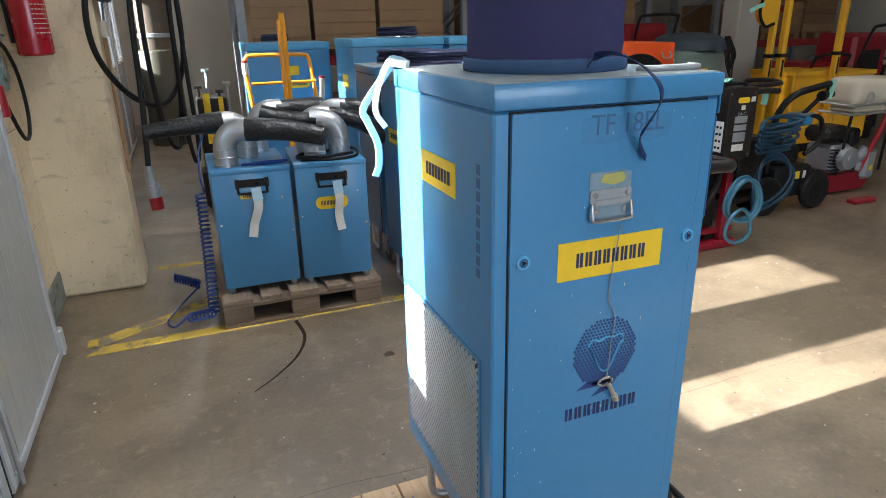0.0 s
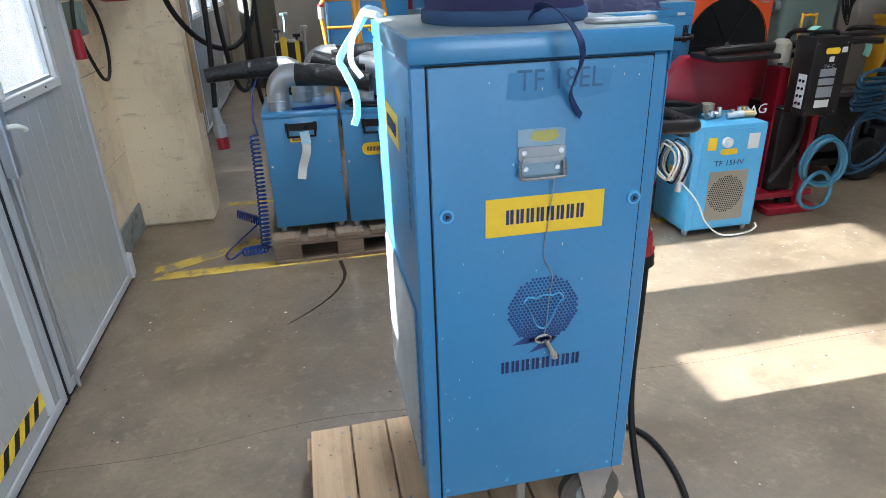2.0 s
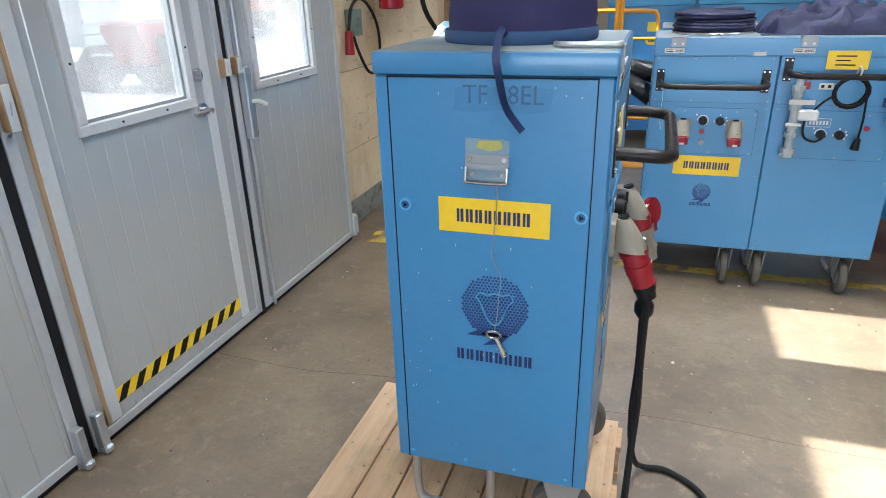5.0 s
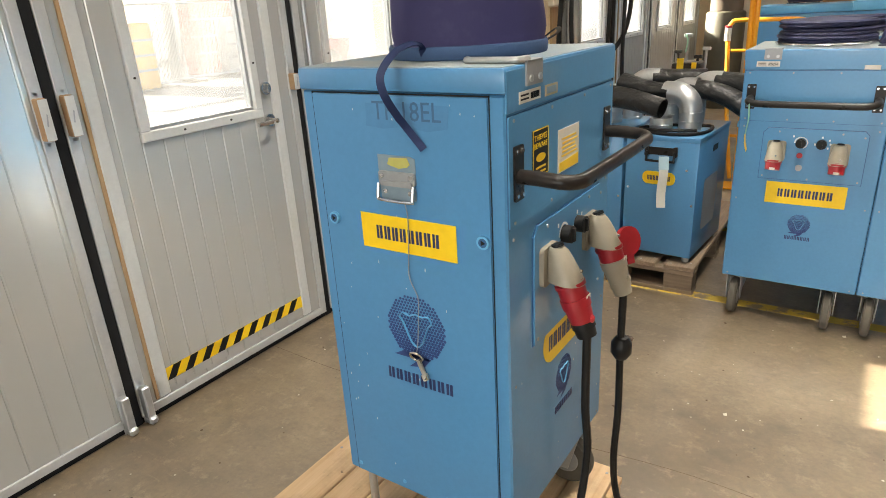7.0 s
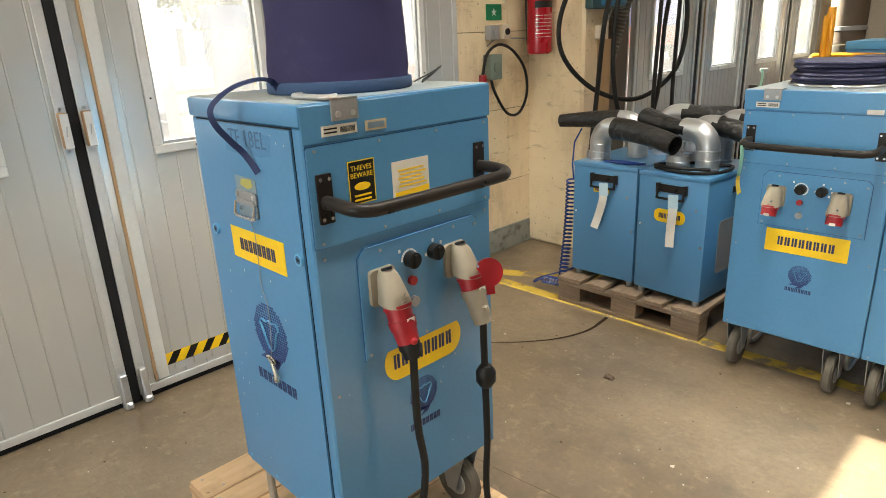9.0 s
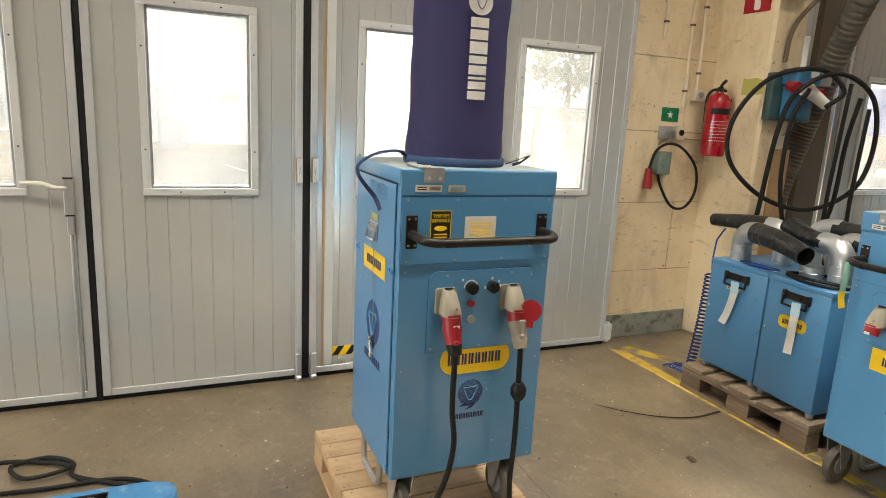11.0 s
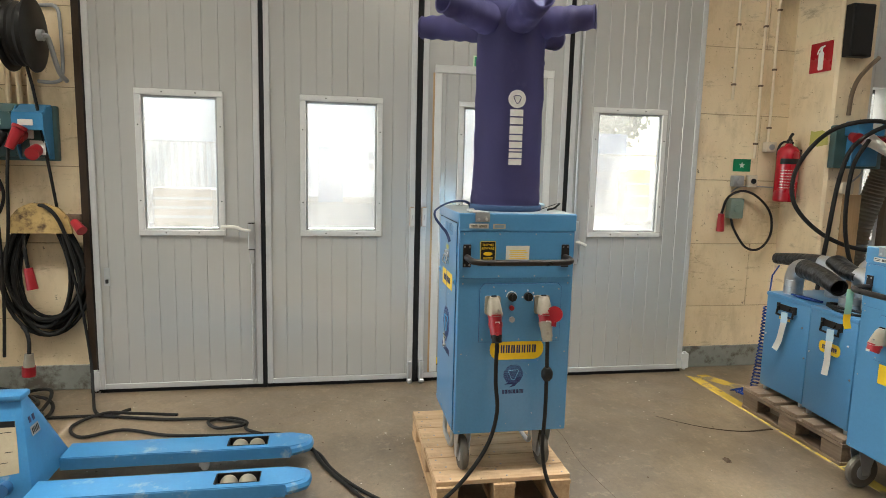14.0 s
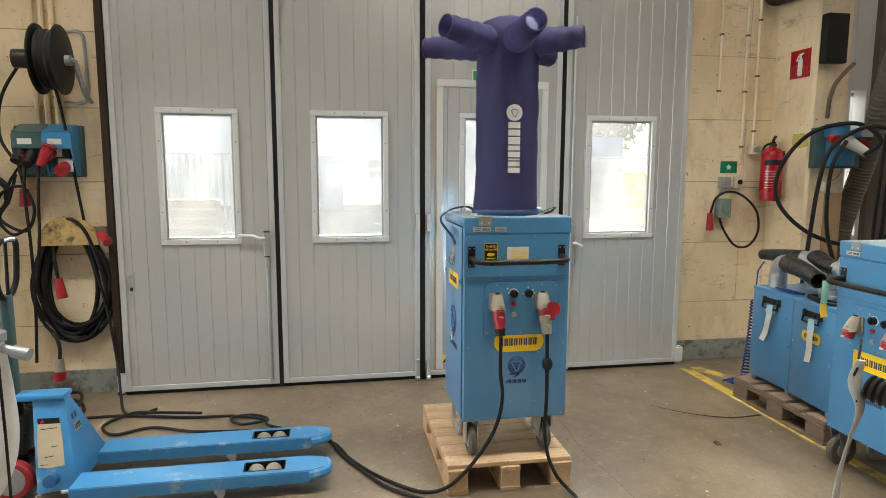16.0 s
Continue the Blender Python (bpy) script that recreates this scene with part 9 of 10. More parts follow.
# ---- pallet truck ----
r = thing("pallet_truck", pose(0.85, -0.62, 0), "worn bright blue hand pallet truck, forks lowered", "pallet truck")
for cx in (-0.185, 0.185):
    bm = bmesh.new()
    w, y0, y1, zt, zb = 0.078, 0.06, 1.10, 0.118, 0.058
    o = [(cx - w, y0), (cx + w, y0), (cx + w, y1), (cx + 0.72 * w, y1 + 0.06), (cx + 0.42 * w, y1 + 0.085), (cx - 0.42 * w, y1 + 0.085), (cx - 0.72 * w, y1 + 0.06), (cx - w, y1)]
    hy0, hy1, hw = 0.80, 0.985, 0.046
    # deck as strips round the roller slot
    P = Matrix.Translation((0, 0, zt - 0.006))
    slab(bm, P, [(cx - w, y0), (cx + w, y0), (cx + w, hy0), (cx - w, hy0)], 0.006)
    slab(bm, P, [(cx - w, hy0), (cx - hw, hy0), (cx - hw, hy1), (cx - w, hy1)], 0.006)
    slab(bm, P, [(cx + hw, hy0), (cx + w, hy0), (cx + w, hy1), (cx + hw, hy1)], 0.006)
    slab(bm, P, [(cx - w, hy1), (cx + w, hy1), (cx + w, y1), (cx + 0.72 * w, y1 + 0.06), (cx + 0.42 * w, y1 + 0.085), (cx - 0.42 * w, y1 + 0.085), (cx - 0.72 * w, y1 + 0.06), (cx - w, y1)], 0.006)
    for s in (-1, 1):
        box(bm, cx + s * w - 0.003, cx + s * w + 0.003, y0, y1, zb, zt - 0.004, 0.0015)
    tube(bm, [(cx - w, y1, 0.09), (cx - 0.72 * w, y1 + 0.06, 0.092), (cx - 0.42 * w, y1 + 0.085, 0.094), (cx + 0.42 * w, y1 + 0.085, 0.094), (cx + 0.72 * w, y1 + 0.06, 0.092), (cx + w, y1, 0.09)], 0.024, 8, 2)
    fork = part("fork", bm, BLUE_JACK, r, "long blue fork with worn top")
    bm = bmesh.new()
    for s in (-1, 1):
        box(bm, cx + s * hw - 0.003, cx + s * hw + 0.003, hy0, hy1, zt - 0.05, zt + 0.0015)
    box(bm, cx - hw, cx + hw, hy0 - 0.004, hy0, zt - 0.05, zt + 0.0015)
    box(bm, cx - hw, cx + hw, hy1, hy1 + 0.004, zt - 0.05, zt + 0.0015)
    box(bm, cx - hw, cx + hw, hy0, hy1, zt - 0.055, zt - 0.05)
    part("slot_rim", bm, BLACK, fork)
    for y in (0.85, 0.93):
        bm = bmesh.new()
        cyl(bm, (cx - 0.036, y, 0.078), (cx + 0.036, y, 0.078), 0.0385, seg=22)
        part("load_roller", bm, BEIGE, fork, "pale nylon load roller")
    bm = bmesh.new()
    cyl(bm, (cx + w - 0.02, 0.70, 0.035), (cx + w + 0.005, 0.70, 0.035), 0.018, seg=14)
    box(bm, cx + w - 0.012, cx + w + 0.002, 0.67, 0.72, 0.035, 0.06, 0.003)
    part("entry_roller", bm, DULL, fork)
    bm = bmesh.new()
    for y in (0.836, 0.944):
        cyl(bm, (cx - 0.06, y, 0.05), (cx + 0.06, y, 0.05), 0.008, seg=8)
    cyl(bm, (cx, 0.0, 0.07), (cx, 0.84, 0.07), 0.009, seg=8)
    part("push_rod", bm, DULL, fork)
# heel plate, sides, pump
bm = bmesh.new()
v = {}
for n_, p in (("a", (-0.25, 0.065, 0.075)), ("b", (0.17, 0.065, 0.075)), ("c", (0.03, -0.02, 0.46)), ("d", (-0.03, -0.02, 0.46)),
              ("e", (-0.25, -0.09, 0.055)), ("f", (0.17, -0.11, 0.055)), ("g", (0.03, -0.16, 0.46)), ("h", (-0.03, -0.16, 0.46))):
    v[n_] = bm.verts.new(p)
for f in ("abcd", "fehg", "bfgc", "eadh", "dcgh", "efba"):
    bm.faces.new([v[k] for k in f])
bmesh.ops.bevel(bm, geom=list(bm.edges), offset=0.008, segments=2, affect="EDGES", profile=0.5)
heel = part("heel_frame", bm, BLUE_JACK, r)
bm = bmesh.new()
box(bm, -0.05, 0.05, -0.27, -0.012, 0.452, 0.482, 0.012, 2)
part("top_plate", bm, BLUE_JACK, r)
H = plane_of((0.10, -0.062, 0.26), (0, 1, 0), (-0.14, -0.055, 0.415))
Hn = H @ Matrix.Translation((0, 0, 0.004))
st = plate("worn_sticker", Hn, [(-0.060, -0.098), (-0.02, -0.104), (0.052, -0.094), (0.050, 0.02), (0.044, 0.122), (-0.050, 0.120), (-0.058, 0.0)], TAN, heel, 0.0012, label="torn cream instruction sticker")
plate("sticker_head", Hn, rect(-0.050, 0.044, 0.096, 0.122), BLACK, st, 0.0006, 0.0012)
plate("warning_mark", Hn, [(-0.040, 0.100), (-0.020, 0.100), (-0.030, 0.118)], RED, st, 0.0005, 0.0019)
bm = bmesh.new()
for u0, v0, u1, v1 in ((-0.04, 0.070, 0.03, 0.078), (0.0, -0.01, 0.03, -0.004), (-0.03, -0.056, 0.01, -0.048), (-0.05, -0.09, -0.02, -0.085)):
    slab(bm, Hn, [(u0, v0), (u1, v1 - 0.003), (u1, v1), (u0, v0 + 0.003)], 0.0006, 0.0012)
part("scratch", bm, BLACK, st)
Q = plane_of((0.0, 0.012, 0.315), (-1, 0, 0), (0, -0.22, 1))
Qn = Q @ Matrix.Translation((0, 0, 0.003))
bm = bmesh.new()
for u0, u1, v0, v1 in ((-0.03, -0.012, 0.035, 0.062), (0.004, 0.022, 0.035, 0.062)):
    slab(bm, Qn, rect(u0, u1, v0, v1), 0.001)
part("mark_print", bm, NAVY, heel)
lab = plate("load_label", Qn, rect(-0.038, 0.036, -0.025, 0.018), DULL, heel, 0.001)
bm = bmesh.new()
for i in range(5):
    slab(bm, Qn, rect(-0.03 + 0.013 * i, -0.022 + 0.013 * i, -0.017, 0.010), 0.0006, 0.001)
part("load_print", bm, BLACK, lab)
bm = bmesh.new()
cyl(bm, (0.13, -0.045, 0.115), (0.195, -0.045, 0.125), 0.030, 0.028, 18)
part("pivot_cap", bm, BLUE_DARK, heel, "dark round pivot cap")
bm = bmesh.new()
cyl(bm, (0, -0.26, 0.12), (0, -0.26, 0.45), 0.05, seg=20)
box(bm, -0.07, 0.07, -0.33, -0.19, 0.20, 0.38, 0.015, 2)
part("pump", bm, BLACK_METAL, r, "black hydraulic pump")
for x in (-0.075, 0.075):
    bm = bmesh.new()
    lathe(bm, [(0.02, -0.024), (0.085, -0.024), (0.095, -0.014), (0.095, 0.014), (0.085, 0.024), (0.02, 0.024)], 30, Matrix.Translation((x, -0.25, 0.095)) @ Euler((0, radians(90), 0)).to_matrix().to_4x4())
    wl = part("steer_wheel", bm, RED, r, "red steering wheel tyre")
    bm = bmesh.new()
    lathe(bm, [(0.0, -0.027), (0.02, -0.03), (0.065, -0.026), (0.072, -0.02), (0.072, 0.02), (0.065, 0.026), (0.02, 0.03), (0.0, 0.027)], 24, Matrix.Translation((x, -0.25, 0.095)) @ Euler((0, radians(90), 0)).to_matrix().to_4x4())
    part("wheel_hub", bm, DULL, wl)
bm = bmesh.new()
box(bm, -0.028, 0.028, -0.265, -0.225, 0.40, 0.95, 0.008, 2)
part("tiller", bm, TEAL_DARK, r, "dark teal steel tiller")
bm = bmesh.new()
tube(bm, [(0.0, -0.245, 0.93), (0.05, -0.24, 0.95), (0.088, -0.235, 1.01), (0.095, -0.23, 1.12), (0.085, -0.225, 1.18), (0.05, -0.222, 1.20), (-0.05, -0.222, 1.20), (-0.085, -0.225, 1.18), (-0.095, -0.23, 1.12), (-0.088, -0.235, 1.01), (-0.05, -0.24, 0.95), (0.0, -0.245, 0.93)], 0.013, 10, 5)
lp = part("grip_loop", bm, RUBBER, r, "dark loop handle")
bm = bmesh.new()
tube(bm, [(0.05, -0.222, 1.202), (0.0, -0.221, 1.206), (-0.05, -0.222, 1.202)], 0.0145, 10, 4)
part("top_grip", bm, CHROME, lp)
bm = bmesh.new()
cyl(bm, (0.0, -0.235, 0.95), (0.0, -0.23, 1.19), 0.008, seg=8)
part("release_rod", bm, BLACK, lp)

# white bent tube with clamp beside the truck
r = thing("suction_tube", pose(1.305, -0.716, 0), "white plastic suction tube with a clamp at its top", "suction tube")
bm = bmesh.new()
tube(bm, [(0.0, 0.0, 0.86), (-0.005, 0.02, 0.66), (-0.01, 0.025, 0.46), (0.0, -0.01, 0.30), (0.04, -0.10, 0.16), (0.10, -0.24, 0.07), (0.22, -0.5, 0.05)], 0.038, 18, 6)
part("tube", bm, WHITE, r)
bm = bmesh.new()
cyl(bm, (0, 0, 0.85), (0, 0, 0.885), 0.05, seg=20)
cyl(bm, (0, 0, 0.885), (0, 0, 0.905), 0.03, seg=16)
cyl(bm, (-0.02, -0.09, 0.855), (0.02, 0.12, 0.80), 0.018, seg=14)
cyl(bm, (0.012, 0.08, 0.81), (0.022, 0.14, 0.795), 0.026, seg=14)
part("clamp", bm, DULL, r, "grey steel clamp with screws")
bm = bmesh.new()
tube(bm, [(0.02, -0.02, 0.80), (0.03, -0.045, 0.72), (0.03, -0.05, 0.63)], 0.005, 6, 5)
cyl(bm, (0.03, -0.05, 0.64), (0.03, -0.052, 0.54), 0.018, 0.026, 12)
part("plug_lead", bm, BLACK, r)
bm = bmesh.new()
tube(bm, [(0.09, 0.06, 0.02), (0.085, 0.06, 0.4), (0.08, 0.055, 0.8), (0.08, 0.06, 1.2)], 0.006, 6, 4)
part("cord", bm, RUBBER, r)
# black hose end with a white band tied to it
r = thing("suction_hose", pose(3.107, 1.50, 0.0), "black corrugated hose end with a white plastic band", "hose")
path = smooth_path([(-0.008, -0.004, 1.163), (0.05, 0.02, 1.15), (0.12, 0.06, 1.11), (0.24, 0.12, 0.92), (0.32, 0.17, 0.50), (0.34, 0.22, 0.14), (0.30, 0.30, 0.024)], 16)
bm = bmesh.new()
tube(bm, path, lambda s: 0.021 + 0.0025 * math.sin(2 * math.pi * s * len(path) / 3.0), 14, 1)
part("corrugated_hose", bm, RUBBER, r)
bm = bmesh.new()
tube(bm, [(-0.015, -0.015, 1.208), (-0.021, -0.019, 1.17), (-0.009, -0.015, 1.125), (-0.018, -0.022, 1.065), (-0.034, -0.022, 0.975), (-0.038, -0.015, 0.84), (-0.023, -0.015, 0.69)], lambda s: 0.009 + 0.005 * math.sin(9 * s), 10, 6, flat=0.3)
part("band", bm, WHITE, r, "crumpled white plastic band")
bm = bmesh.new()
tube(bm, [(-0.014, -0.023, 1.193), (-0.023, -0.026, 1.163), (-0.009, -0.023, 1.136)], 0.0022, 6, 5)
tube(bm, [(-0.014, -0.023, 1.193), (-0.057, 0.023, 1.23)], 0.0022, 6, 4)
part("tie_cord", bm, BLACK, r)

# ---- floor litter ----
bm = bmesh.new()
rng = random.Random(33)
for i in range(420):
    x, y = rng.uniform(-0.35, 4.2), rng.uniform(-1.2, 3.2)
    q = rng.uniform(0.0012, 0.0045) * (2.2 if rng.random() < 0.05 else 1)
    a = rng.uniform(0, 6.28)
    slab(bm, Matrix.Translation((x, y, 0.0004)) @ Euler((0, 0, a)).to_matrix().to_4x4(), [(-q, -0.6 * q), (0.8 * q, -0.8 * q), (1.2 * q, 0.3 * q), (0.1 * q, q)], 0.0012)
tagged(obj("litter", bm, PAPER), "pale crumbs and chips scattered on the concrete floor", "litter", kind="stuff")
bm = bmesh.new()
for i in range(160):
    x, y = rng.uniform(-0.35, 4.2), rng.uniform(-1.2, 3.2)
    q = rng.uniform(0.002, 0.006)
    a = rng.uniform(0, 6.28)
    slab(bm, Matrix.Translation((x, y, 0.0004)) @ Euler((0, 0, a)).to_matrix().to_4x4(), [(-q, -0.5 * q), (0.8 * q, -0.7 * q), (1.1 * q, 0.3 * q), (0.1 * q, 0.8 * q)], 0.0014)
tagged(obj("grit", bm, BARK), "dark grit and crumbs on the concrete floor", "litter", kind="stuff")
bm = bmesh.new()
tube(bm, [(0.62, 3.24, 0.002), (0.63, 3.05, 0.003), (0.57, 2.88, 0.003), (0.46, 2.74, 0.002), (0.352, 2.641, 0.002)], lambda s: 0.010 - 0.0075 * s, 6, 8, flat=0.12)
tagged(obj("rubber_strip", bm, SEAL_BROWN), "curved dusty dark rubber strip lying on the floor", "rubber strip")
r = thing("floor_crumb", pose(0.95, 2.72, 0.0), "dark crumpled scrap on the floor", "scrap")
piece("scrap", lambda b: crumpled(b, 0.022, 0.014, 0.016, 1.7, 10), BARK, r)
bm = bmesh.new()
pts = [(-0.42, 0.55), (0.0, 0.52), (0.3, 0.60), (0.55, 0.63), (0.9, 0.58), (1.4, 0.66), (1.9, 0.60), (2.5, 0.64), (3.4, 0.60)]
tube(bm, [(x, 1.95 + 0.5 * (y - 0.6), 0.0002) for x, y in pts], 0.0011, 5, 6, flat=0.3)
tagged(obj("floor_crack", bm, BARK), "fine dark crack across the concrete floor", "crack", kind="structure")

# ---- added ceiling lamps, unseen, to fill the hall with light ----
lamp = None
for x, y, watts in ((4.4, 2.6, FILL_LAMP_WATTS), (1.4, -1.5, 5 * FILL_LAMP_WATTS), (1.6, 2.5, 6.0 * FILL_LAMP_WATTS)):
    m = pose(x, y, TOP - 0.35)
    r = thing("ceiling_light", m, "long white added ceiling light on hangers, unseen, for fill light", "ceiling light", "ceiling lights")
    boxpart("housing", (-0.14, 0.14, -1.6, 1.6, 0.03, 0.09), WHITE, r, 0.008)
    boxpart("tube", (-0.10, 0.10, -1.55, 1.55, 0.005, 0.028), FILL_GLOW, r, 0.005, "glowing panel of the added light")
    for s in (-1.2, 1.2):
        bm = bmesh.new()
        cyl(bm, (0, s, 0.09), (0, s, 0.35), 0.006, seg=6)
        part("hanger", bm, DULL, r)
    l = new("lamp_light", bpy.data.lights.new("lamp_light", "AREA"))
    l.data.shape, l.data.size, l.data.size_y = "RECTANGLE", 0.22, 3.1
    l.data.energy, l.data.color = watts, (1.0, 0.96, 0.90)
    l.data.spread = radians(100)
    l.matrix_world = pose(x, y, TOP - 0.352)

# added unseen lamp that brightens the far wall and gate
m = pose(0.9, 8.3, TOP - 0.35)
r = thing("ceiling_light", m, "long white added ceiling light on hangers, unseen, for fill light", "ceiling light", "ceiling lights")
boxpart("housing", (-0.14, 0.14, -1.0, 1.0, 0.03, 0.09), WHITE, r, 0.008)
boxpart("tube", (-0.10, 0.10, -0.95, 0.95, 0.005, 0.028), FILL_GLOW, r, 0.005, "glowing panel of the added light")
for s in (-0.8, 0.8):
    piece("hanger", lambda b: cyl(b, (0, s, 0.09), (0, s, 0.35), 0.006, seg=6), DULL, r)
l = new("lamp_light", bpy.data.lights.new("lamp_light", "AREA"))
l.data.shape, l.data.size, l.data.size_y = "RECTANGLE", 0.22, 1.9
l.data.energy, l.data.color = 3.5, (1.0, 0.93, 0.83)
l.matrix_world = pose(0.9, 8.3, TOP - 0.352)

# added window in the south wall behind the camera, unseen, for fill light
r = thing("window_1", pose(SOUTH[0], HALL[2] - 0.1, SOUTH[2]), "wide added window with white bars, unseen, for fill light", "window", kind="structure")
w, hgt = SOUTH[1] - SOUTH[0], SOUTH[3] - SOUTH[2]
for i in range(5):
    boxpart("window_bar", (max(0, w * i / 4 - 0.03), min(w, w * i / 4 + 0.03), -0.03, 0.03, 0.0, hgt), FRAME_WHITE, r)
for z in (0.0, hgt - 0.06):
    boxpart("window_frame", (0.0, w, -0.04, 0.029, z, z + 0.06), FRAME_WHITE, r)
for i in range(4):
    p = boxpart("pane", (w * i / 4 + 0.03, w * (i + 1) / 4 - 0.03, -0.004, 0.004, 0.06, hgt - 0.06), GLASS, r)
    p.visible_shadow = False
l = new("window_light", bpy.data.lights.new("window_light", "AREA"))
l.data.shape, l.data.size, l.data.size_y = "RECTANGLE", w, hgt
l.data.energy, l.data.color = SOUTH_FILL_WATTS, (0.95, 0.98, 1.0)
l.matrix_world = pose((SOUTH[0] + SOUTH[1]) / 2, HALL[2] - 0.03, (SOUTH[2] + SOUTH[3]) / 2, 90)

# ---- the yard outside ----
r = thing("house", pose(-20.0, -3.0, -0.06), "long white rendered workshop building across the yard", "building")
boxpart("wall", (-8.0, 0.0, -22.0, 9.5, 0.0, 4.6), FACADE, r)
boxpart("roof", (-8.3, 0.3, -22.3, 9.8, 4.6, 4.85), DULL, r)
for y in (3.7, -7.5):
    d = boxpart("door", (0.001, 0.05, y - 0.45, y + 0.45, 0.02, 2.05), FACADE_BLUE, r, 0.01, "blue steel door")
    boxpart("door_pane", (0.051, 0.06, y - 0.15, y + 0.15, 1.3, 1.7), FACADE, d)
for y in (5.45, -3.4, -11.0):
    for z in (1.35, 1.75):
        w = boxpart("window", (0.001, 0.04, y - 0.35, y + 0.35, z - 0.14, z + 0.14), DULL, r, 0.0, "low grey window")
boxpart("plinth", (0.001, 0.03, -22.0, 9.5, 0.0, 0.22), ASPHALT, r)
bm = bmesh.new()
Z = Matrix.Translation((0, 0, -0.059))
for x0, y0, x1, y1 in ((-14.5, 1.9, -9.5, 3.0), (-9.5, 3.0, -9.0, 5.5), (-14.5, 6.0, -9.5, 6.0), (-14.5, -3.0, -9.5, -3.0)):
    d = Vector((x1 - x0, y1 - y0))
    q = Vector((-d.y, d.x)).normalized() * 0.06
    slab(bm, Z, [(x0 - q.x, y0 - q.y), (x1 - q.x, y1 - q.y), (x1 + q.x, y1 + q.y), (x0 + q.x, y0 + q.y)], 0.003)
tagged(obj("yard_marking", bm, WHITE), "white parking lines painted on the yard", "road marking", kind="structure")


def barrier_stack(m, n, label):
    r = thing("fence_stack", m, label, "fence panels", "stacked fence panels")
    for i in range(n):
        bm = bmesh.new()
        x = 0.06 * i
        for y in (0.0, 3.2):
            cyl(bm, (x, y, 0.05), (x + 0.18, y, 1.95), 0.02, seg=6)
        for z in (0.0, 1.0):
            cyl(bm, (x + 0.18 * z, 0, 0.1 + 1.8 * z), (x + 0.18 * z, 3.2, 0.1 + 1.8 * z), 0.02, seg=6)
        for k in range(21):
            y = 0.15 * (k + 0.5)
            cyl(bm, (x, y, 0.1), (x + 0.18, y, 1.9), 0.006, seg=4, cap=False)
        part("panel", bm, STEEL, r)
    boxpart("skid", (-0.2, 0.06 * n + 0.3, 0.2, 0.5, 0.0, 0.05), OLD_WOOD, r)
    boxpart("skid", (-0.2, 0.06 * n + 0.3, 2.6, 2.9, 0.0, 0.05), OLD_WOOD, r)


barrier_stack(pose(-13.5, 10.4, -0.06), 8, "stack of steel site fence panels in the yard")
barrier_stack(pose(-13.0, 6.9, -0.06), 6, "stack of steel site fence panels in the yard")
barrier_stack(pose(-11.2, -4.2, -0.06), 6, "stack of steel site fence panels in the yard")
for x, y, w, h, mt, lab in ((-13.6, 14.2, 3.6, 1.5, FACADE, "white site barrier panels"), (-6.2, 4.25, 0.55, 1.25, WHITE, "white board leaning in the yard"),
                            (-14.0, 12.4, 1.6, 2.0, ORANGE, "orange steel crate in the yard"), (-12.2, 8.9, 0.7, 1.5, YELLOW_PAINT, "yellow rack with goods in the yard"), (-16.0, 17.5, 3.0, 2.6, RED, "red and white truck body far off"),
                            (-15.2, 9.4, 1.2, 2.6, FACADE_BLUE, "blue steel container far off"), (-10.4, -2.4, 1.2, 0.9, OLD_WOOD, "stack of old pallets in the yard")):
    r = thing("yard_box", pose(x, y, -0.06), lab, "yard goods")
    boxpart("body", (-0.5, 0.0, -w / 2, w / 2, 0.06, h), mt, r, 0.03)
    boxpart("base", (-0.45, -0.05, -w / 2 + 0.05, w / 2 - 0.05, 0.0, 0.06), BLACK_METAL, r)
    for k in range(3):
        boxpart("rail", (0.001, 0.02, -w / 2, w / 2, h * (0.3 + 0.22 * k), h * (0.3 + 0.22 * k) + 0.05), WHITE if mt in (RED, ORANGE) else DULL, r)
r = thing("dumper", pose(-6.6, 8.55, -0.06), "red site dumper with a large black wheel", "dumper")
bm = bmesh.new()
lathe(bm, [(0.15, -0.16), (0.40, -0.17), (0.46, -0.10), (0.46, 0.10), (0.40, 0.17), (0.15, 0.16)], 30, Matrix.Translation((0.3, 0.0, 0.46)) @ Euler((radians(90), 0, 0)).to_matrix().to_4x4())
part("tyre", bm, RUBBER, r)
bm = bmesh.new()
slab(bm, plane_of((0.35, 0, 0), (0, 1, 0), (0, 0, 1)), [(-0.28, 0.45), (0.25, 0.40), (0.55, 0.9), (0.55, 1.05), (-0.5, 1.05), (-0.5, 0.95)], 0.7, -0.6)
part("skip", bm, RED, r)
boxpart("cab", (-0.8, 0.1, -0.3, 0.6, 1.05, 2.2), FACADE, r, 0.05)
boxpart("chassis", (-1.2, 0.2, -0.2, 0.5, 0.3, 0.6), BLACK_METAL, r, 0.03)
boxpart("rear_wheel", (-1.5, -0.8, -0.35, 0.6, 0.0, 0.7), RUBBER, r, 0.2)


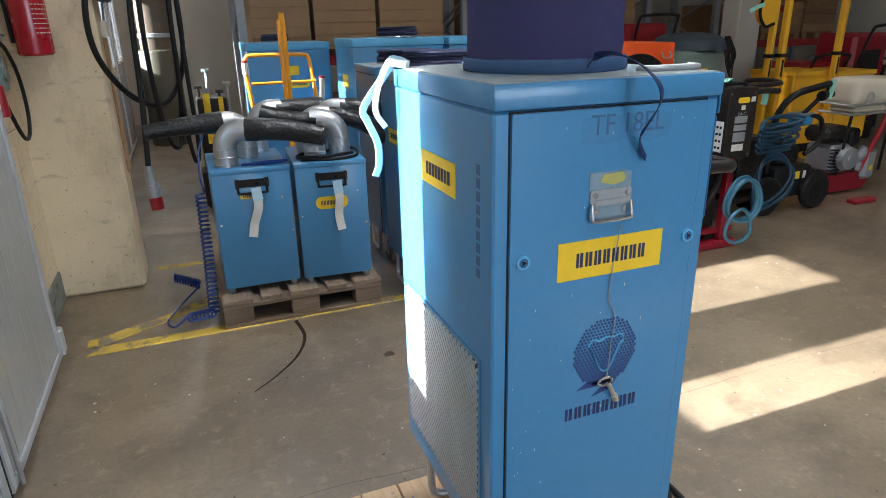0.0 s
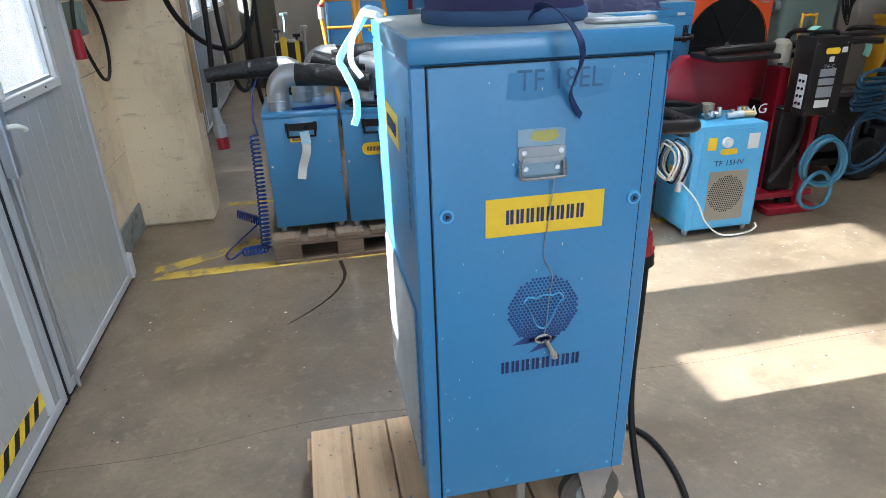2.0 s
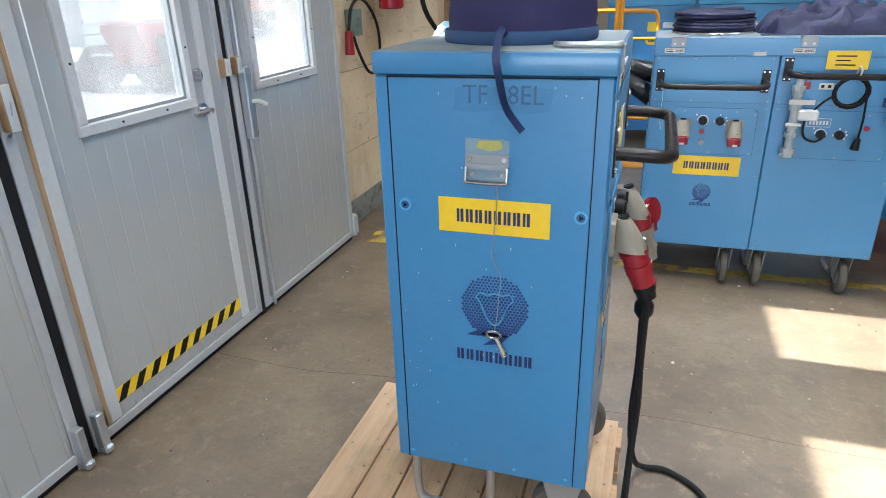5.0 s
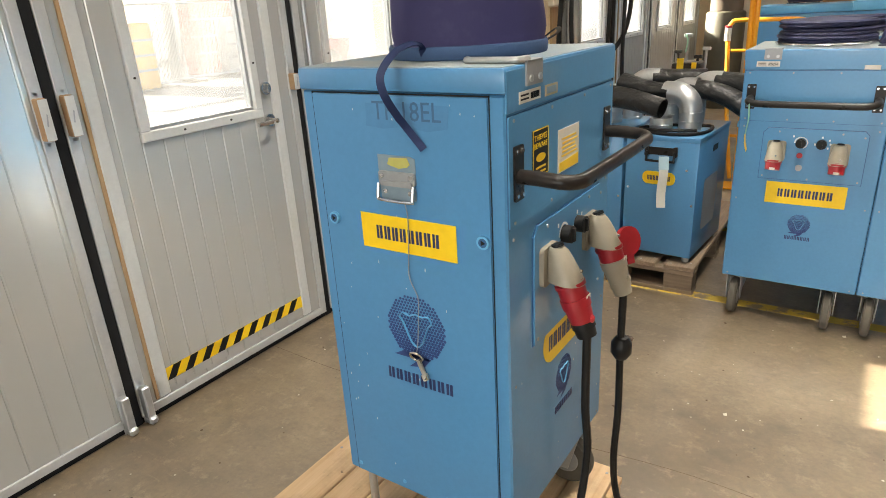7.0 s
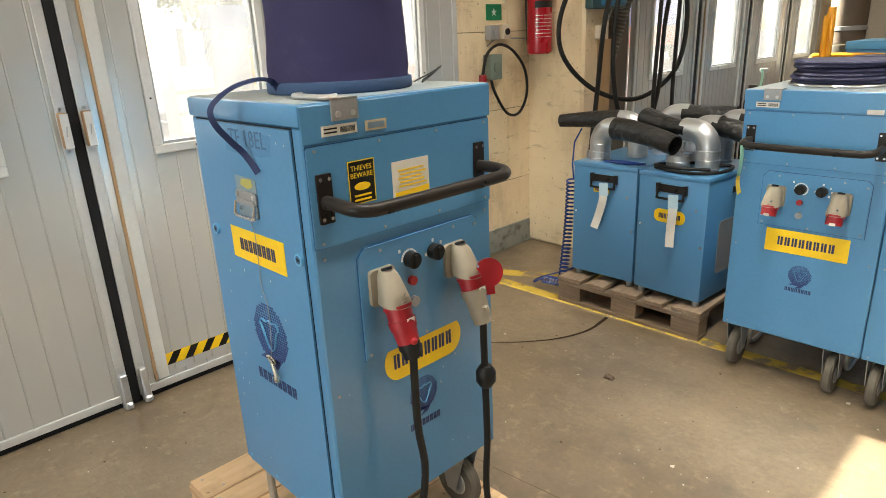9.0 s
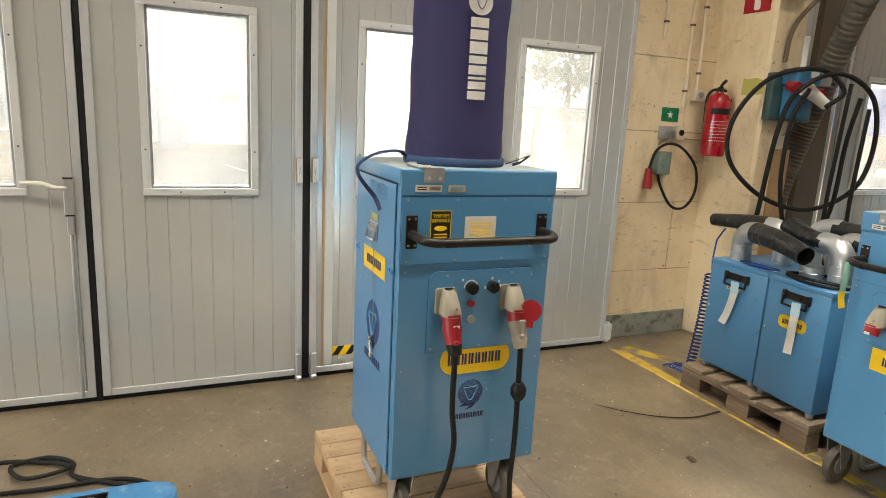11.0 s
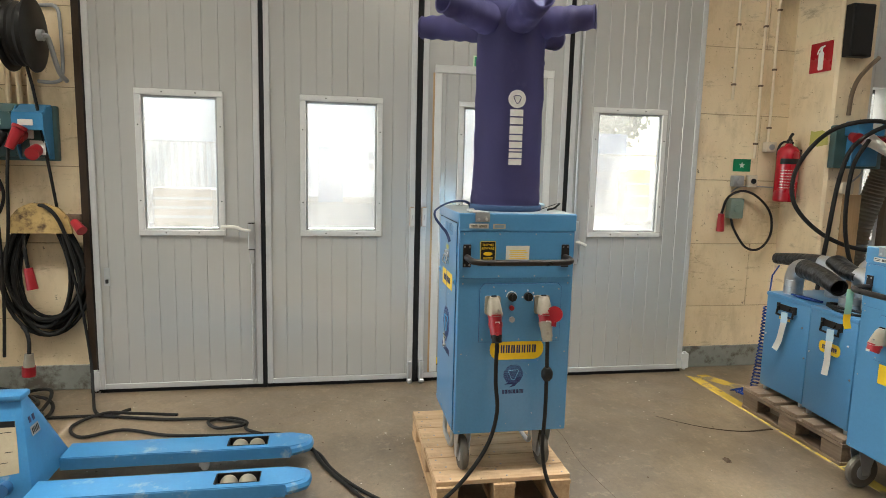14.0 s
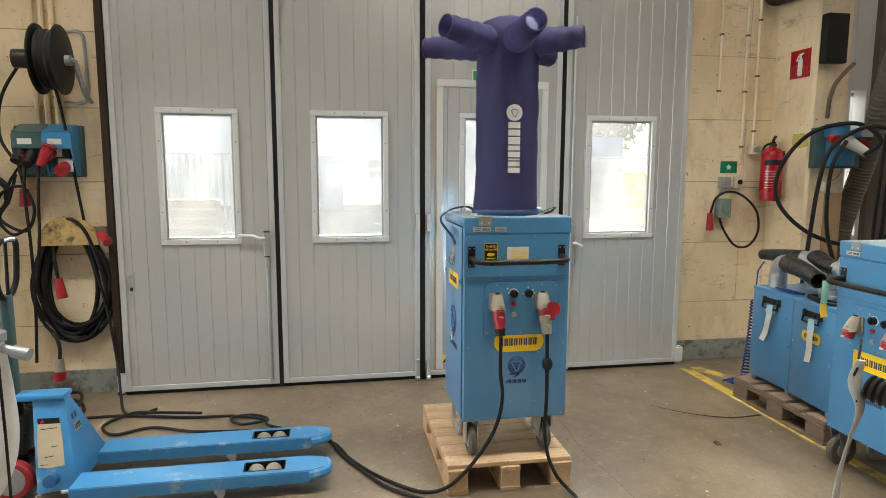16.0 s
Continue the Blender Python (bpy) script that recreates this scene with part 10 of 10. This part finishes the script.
r = thing("box_truck", pose(-13.5, 27.0, -0.06), "blue-covered truck body with orange load far across the yard", "truck")
boxpart("cover", (-1.3, 1.3, -6.0, 6.0, 1.62, 3.3), TRUCK_BLUE, r, 0.06, "bright blue tarpaulin cover")
boxpart("load", (-1.25, 1.25, -5.9, 5.9, 0.75, 1.617), ORANGE, r, 0.03, "orange load bed")
boxpart("chassis", (-1.0, 1.0, -5.6, 5.6, 0.45, 0.747), BLACK_METAL, r)
for x in (-1.05, 1.05):
    for y in (-4.2, -3.0, 3.6):
        piece("wheel", lambda b: cyl(b, (x - 0.15, y, 0.5), (x + 0.15, y, 0.5), 0.5, seg=20), RUBBER, r)


def tree(x, y, h, seed):
    r = thing("tree", pose(x, y, -0.06), "leafy green tree at the yard's far edge", "tree", "yard trees")
    rng = random.Random(seed)
    bm = bmesh.new()
    tube(bm, [(0, 0, 0), (0.1, 0.05, h * 0.3), (0.0, 0.1, h * 0.6), (0.1, 0.0, h * 0.9)], lambda s: 0.22 * (1.05 - s), 8, 4)
    for k in range(7):
        a, z = rng.uniform(0, 6.28), h * rng.uniform(0.35, 0.75)
        tube(bm, [(0, 0, z), (0.9 * math.cos(a), 0.9 * math.sin(a), z + 0.6), (1.8 * math.cos(a), 1.8 * math.sin(a), z + 1.2)], lambda s: 0.09 * (1.05 - s), 6, 3)
    part("trunk", bm, BARK, r)
    bm = bmesh.new()
    for k in range(1500):
        d = Vector((rng.gauss(0, 1), rng.gauss(0, 1), rng.gauss(0, 1))).normalized() * rng.uniform(0.5, 1.0)
        lump = 1 + 0.35 * noise.noise(d * 2.2 + Vector((seed, 0, 0)))
        c = Vector((2.2 * d.x * lump, 2.2 * d.y * lump, h * 0.70 + 0.34 * h * d.z * lump))
        q = rng.uniform(0.10, 0.22)
        e = Euler((rng.uniform(0, 6), rng.uniform(0, 6), rng.uniform(0, 6))).to_matrix()
        vs = [bm.verts.new(c + e @ Vector(p) * q) for p in ((-1, -0.5, 0), (1, -0.5, 0.1), (0.9, 0.6, 0), (-0.8, 0.5, -0.1))]
        bm.faces.new(vs)
    part("crown", bm, LEAF, r)


for i, (x, y, h) in enumerate(((-27, 20.5, 7.5), (-30, 16, 6.5), (-29, 26, 8), (-33, 31, 8), (-26, -30, 8))):
    tree(x, y, h, 40 + i)
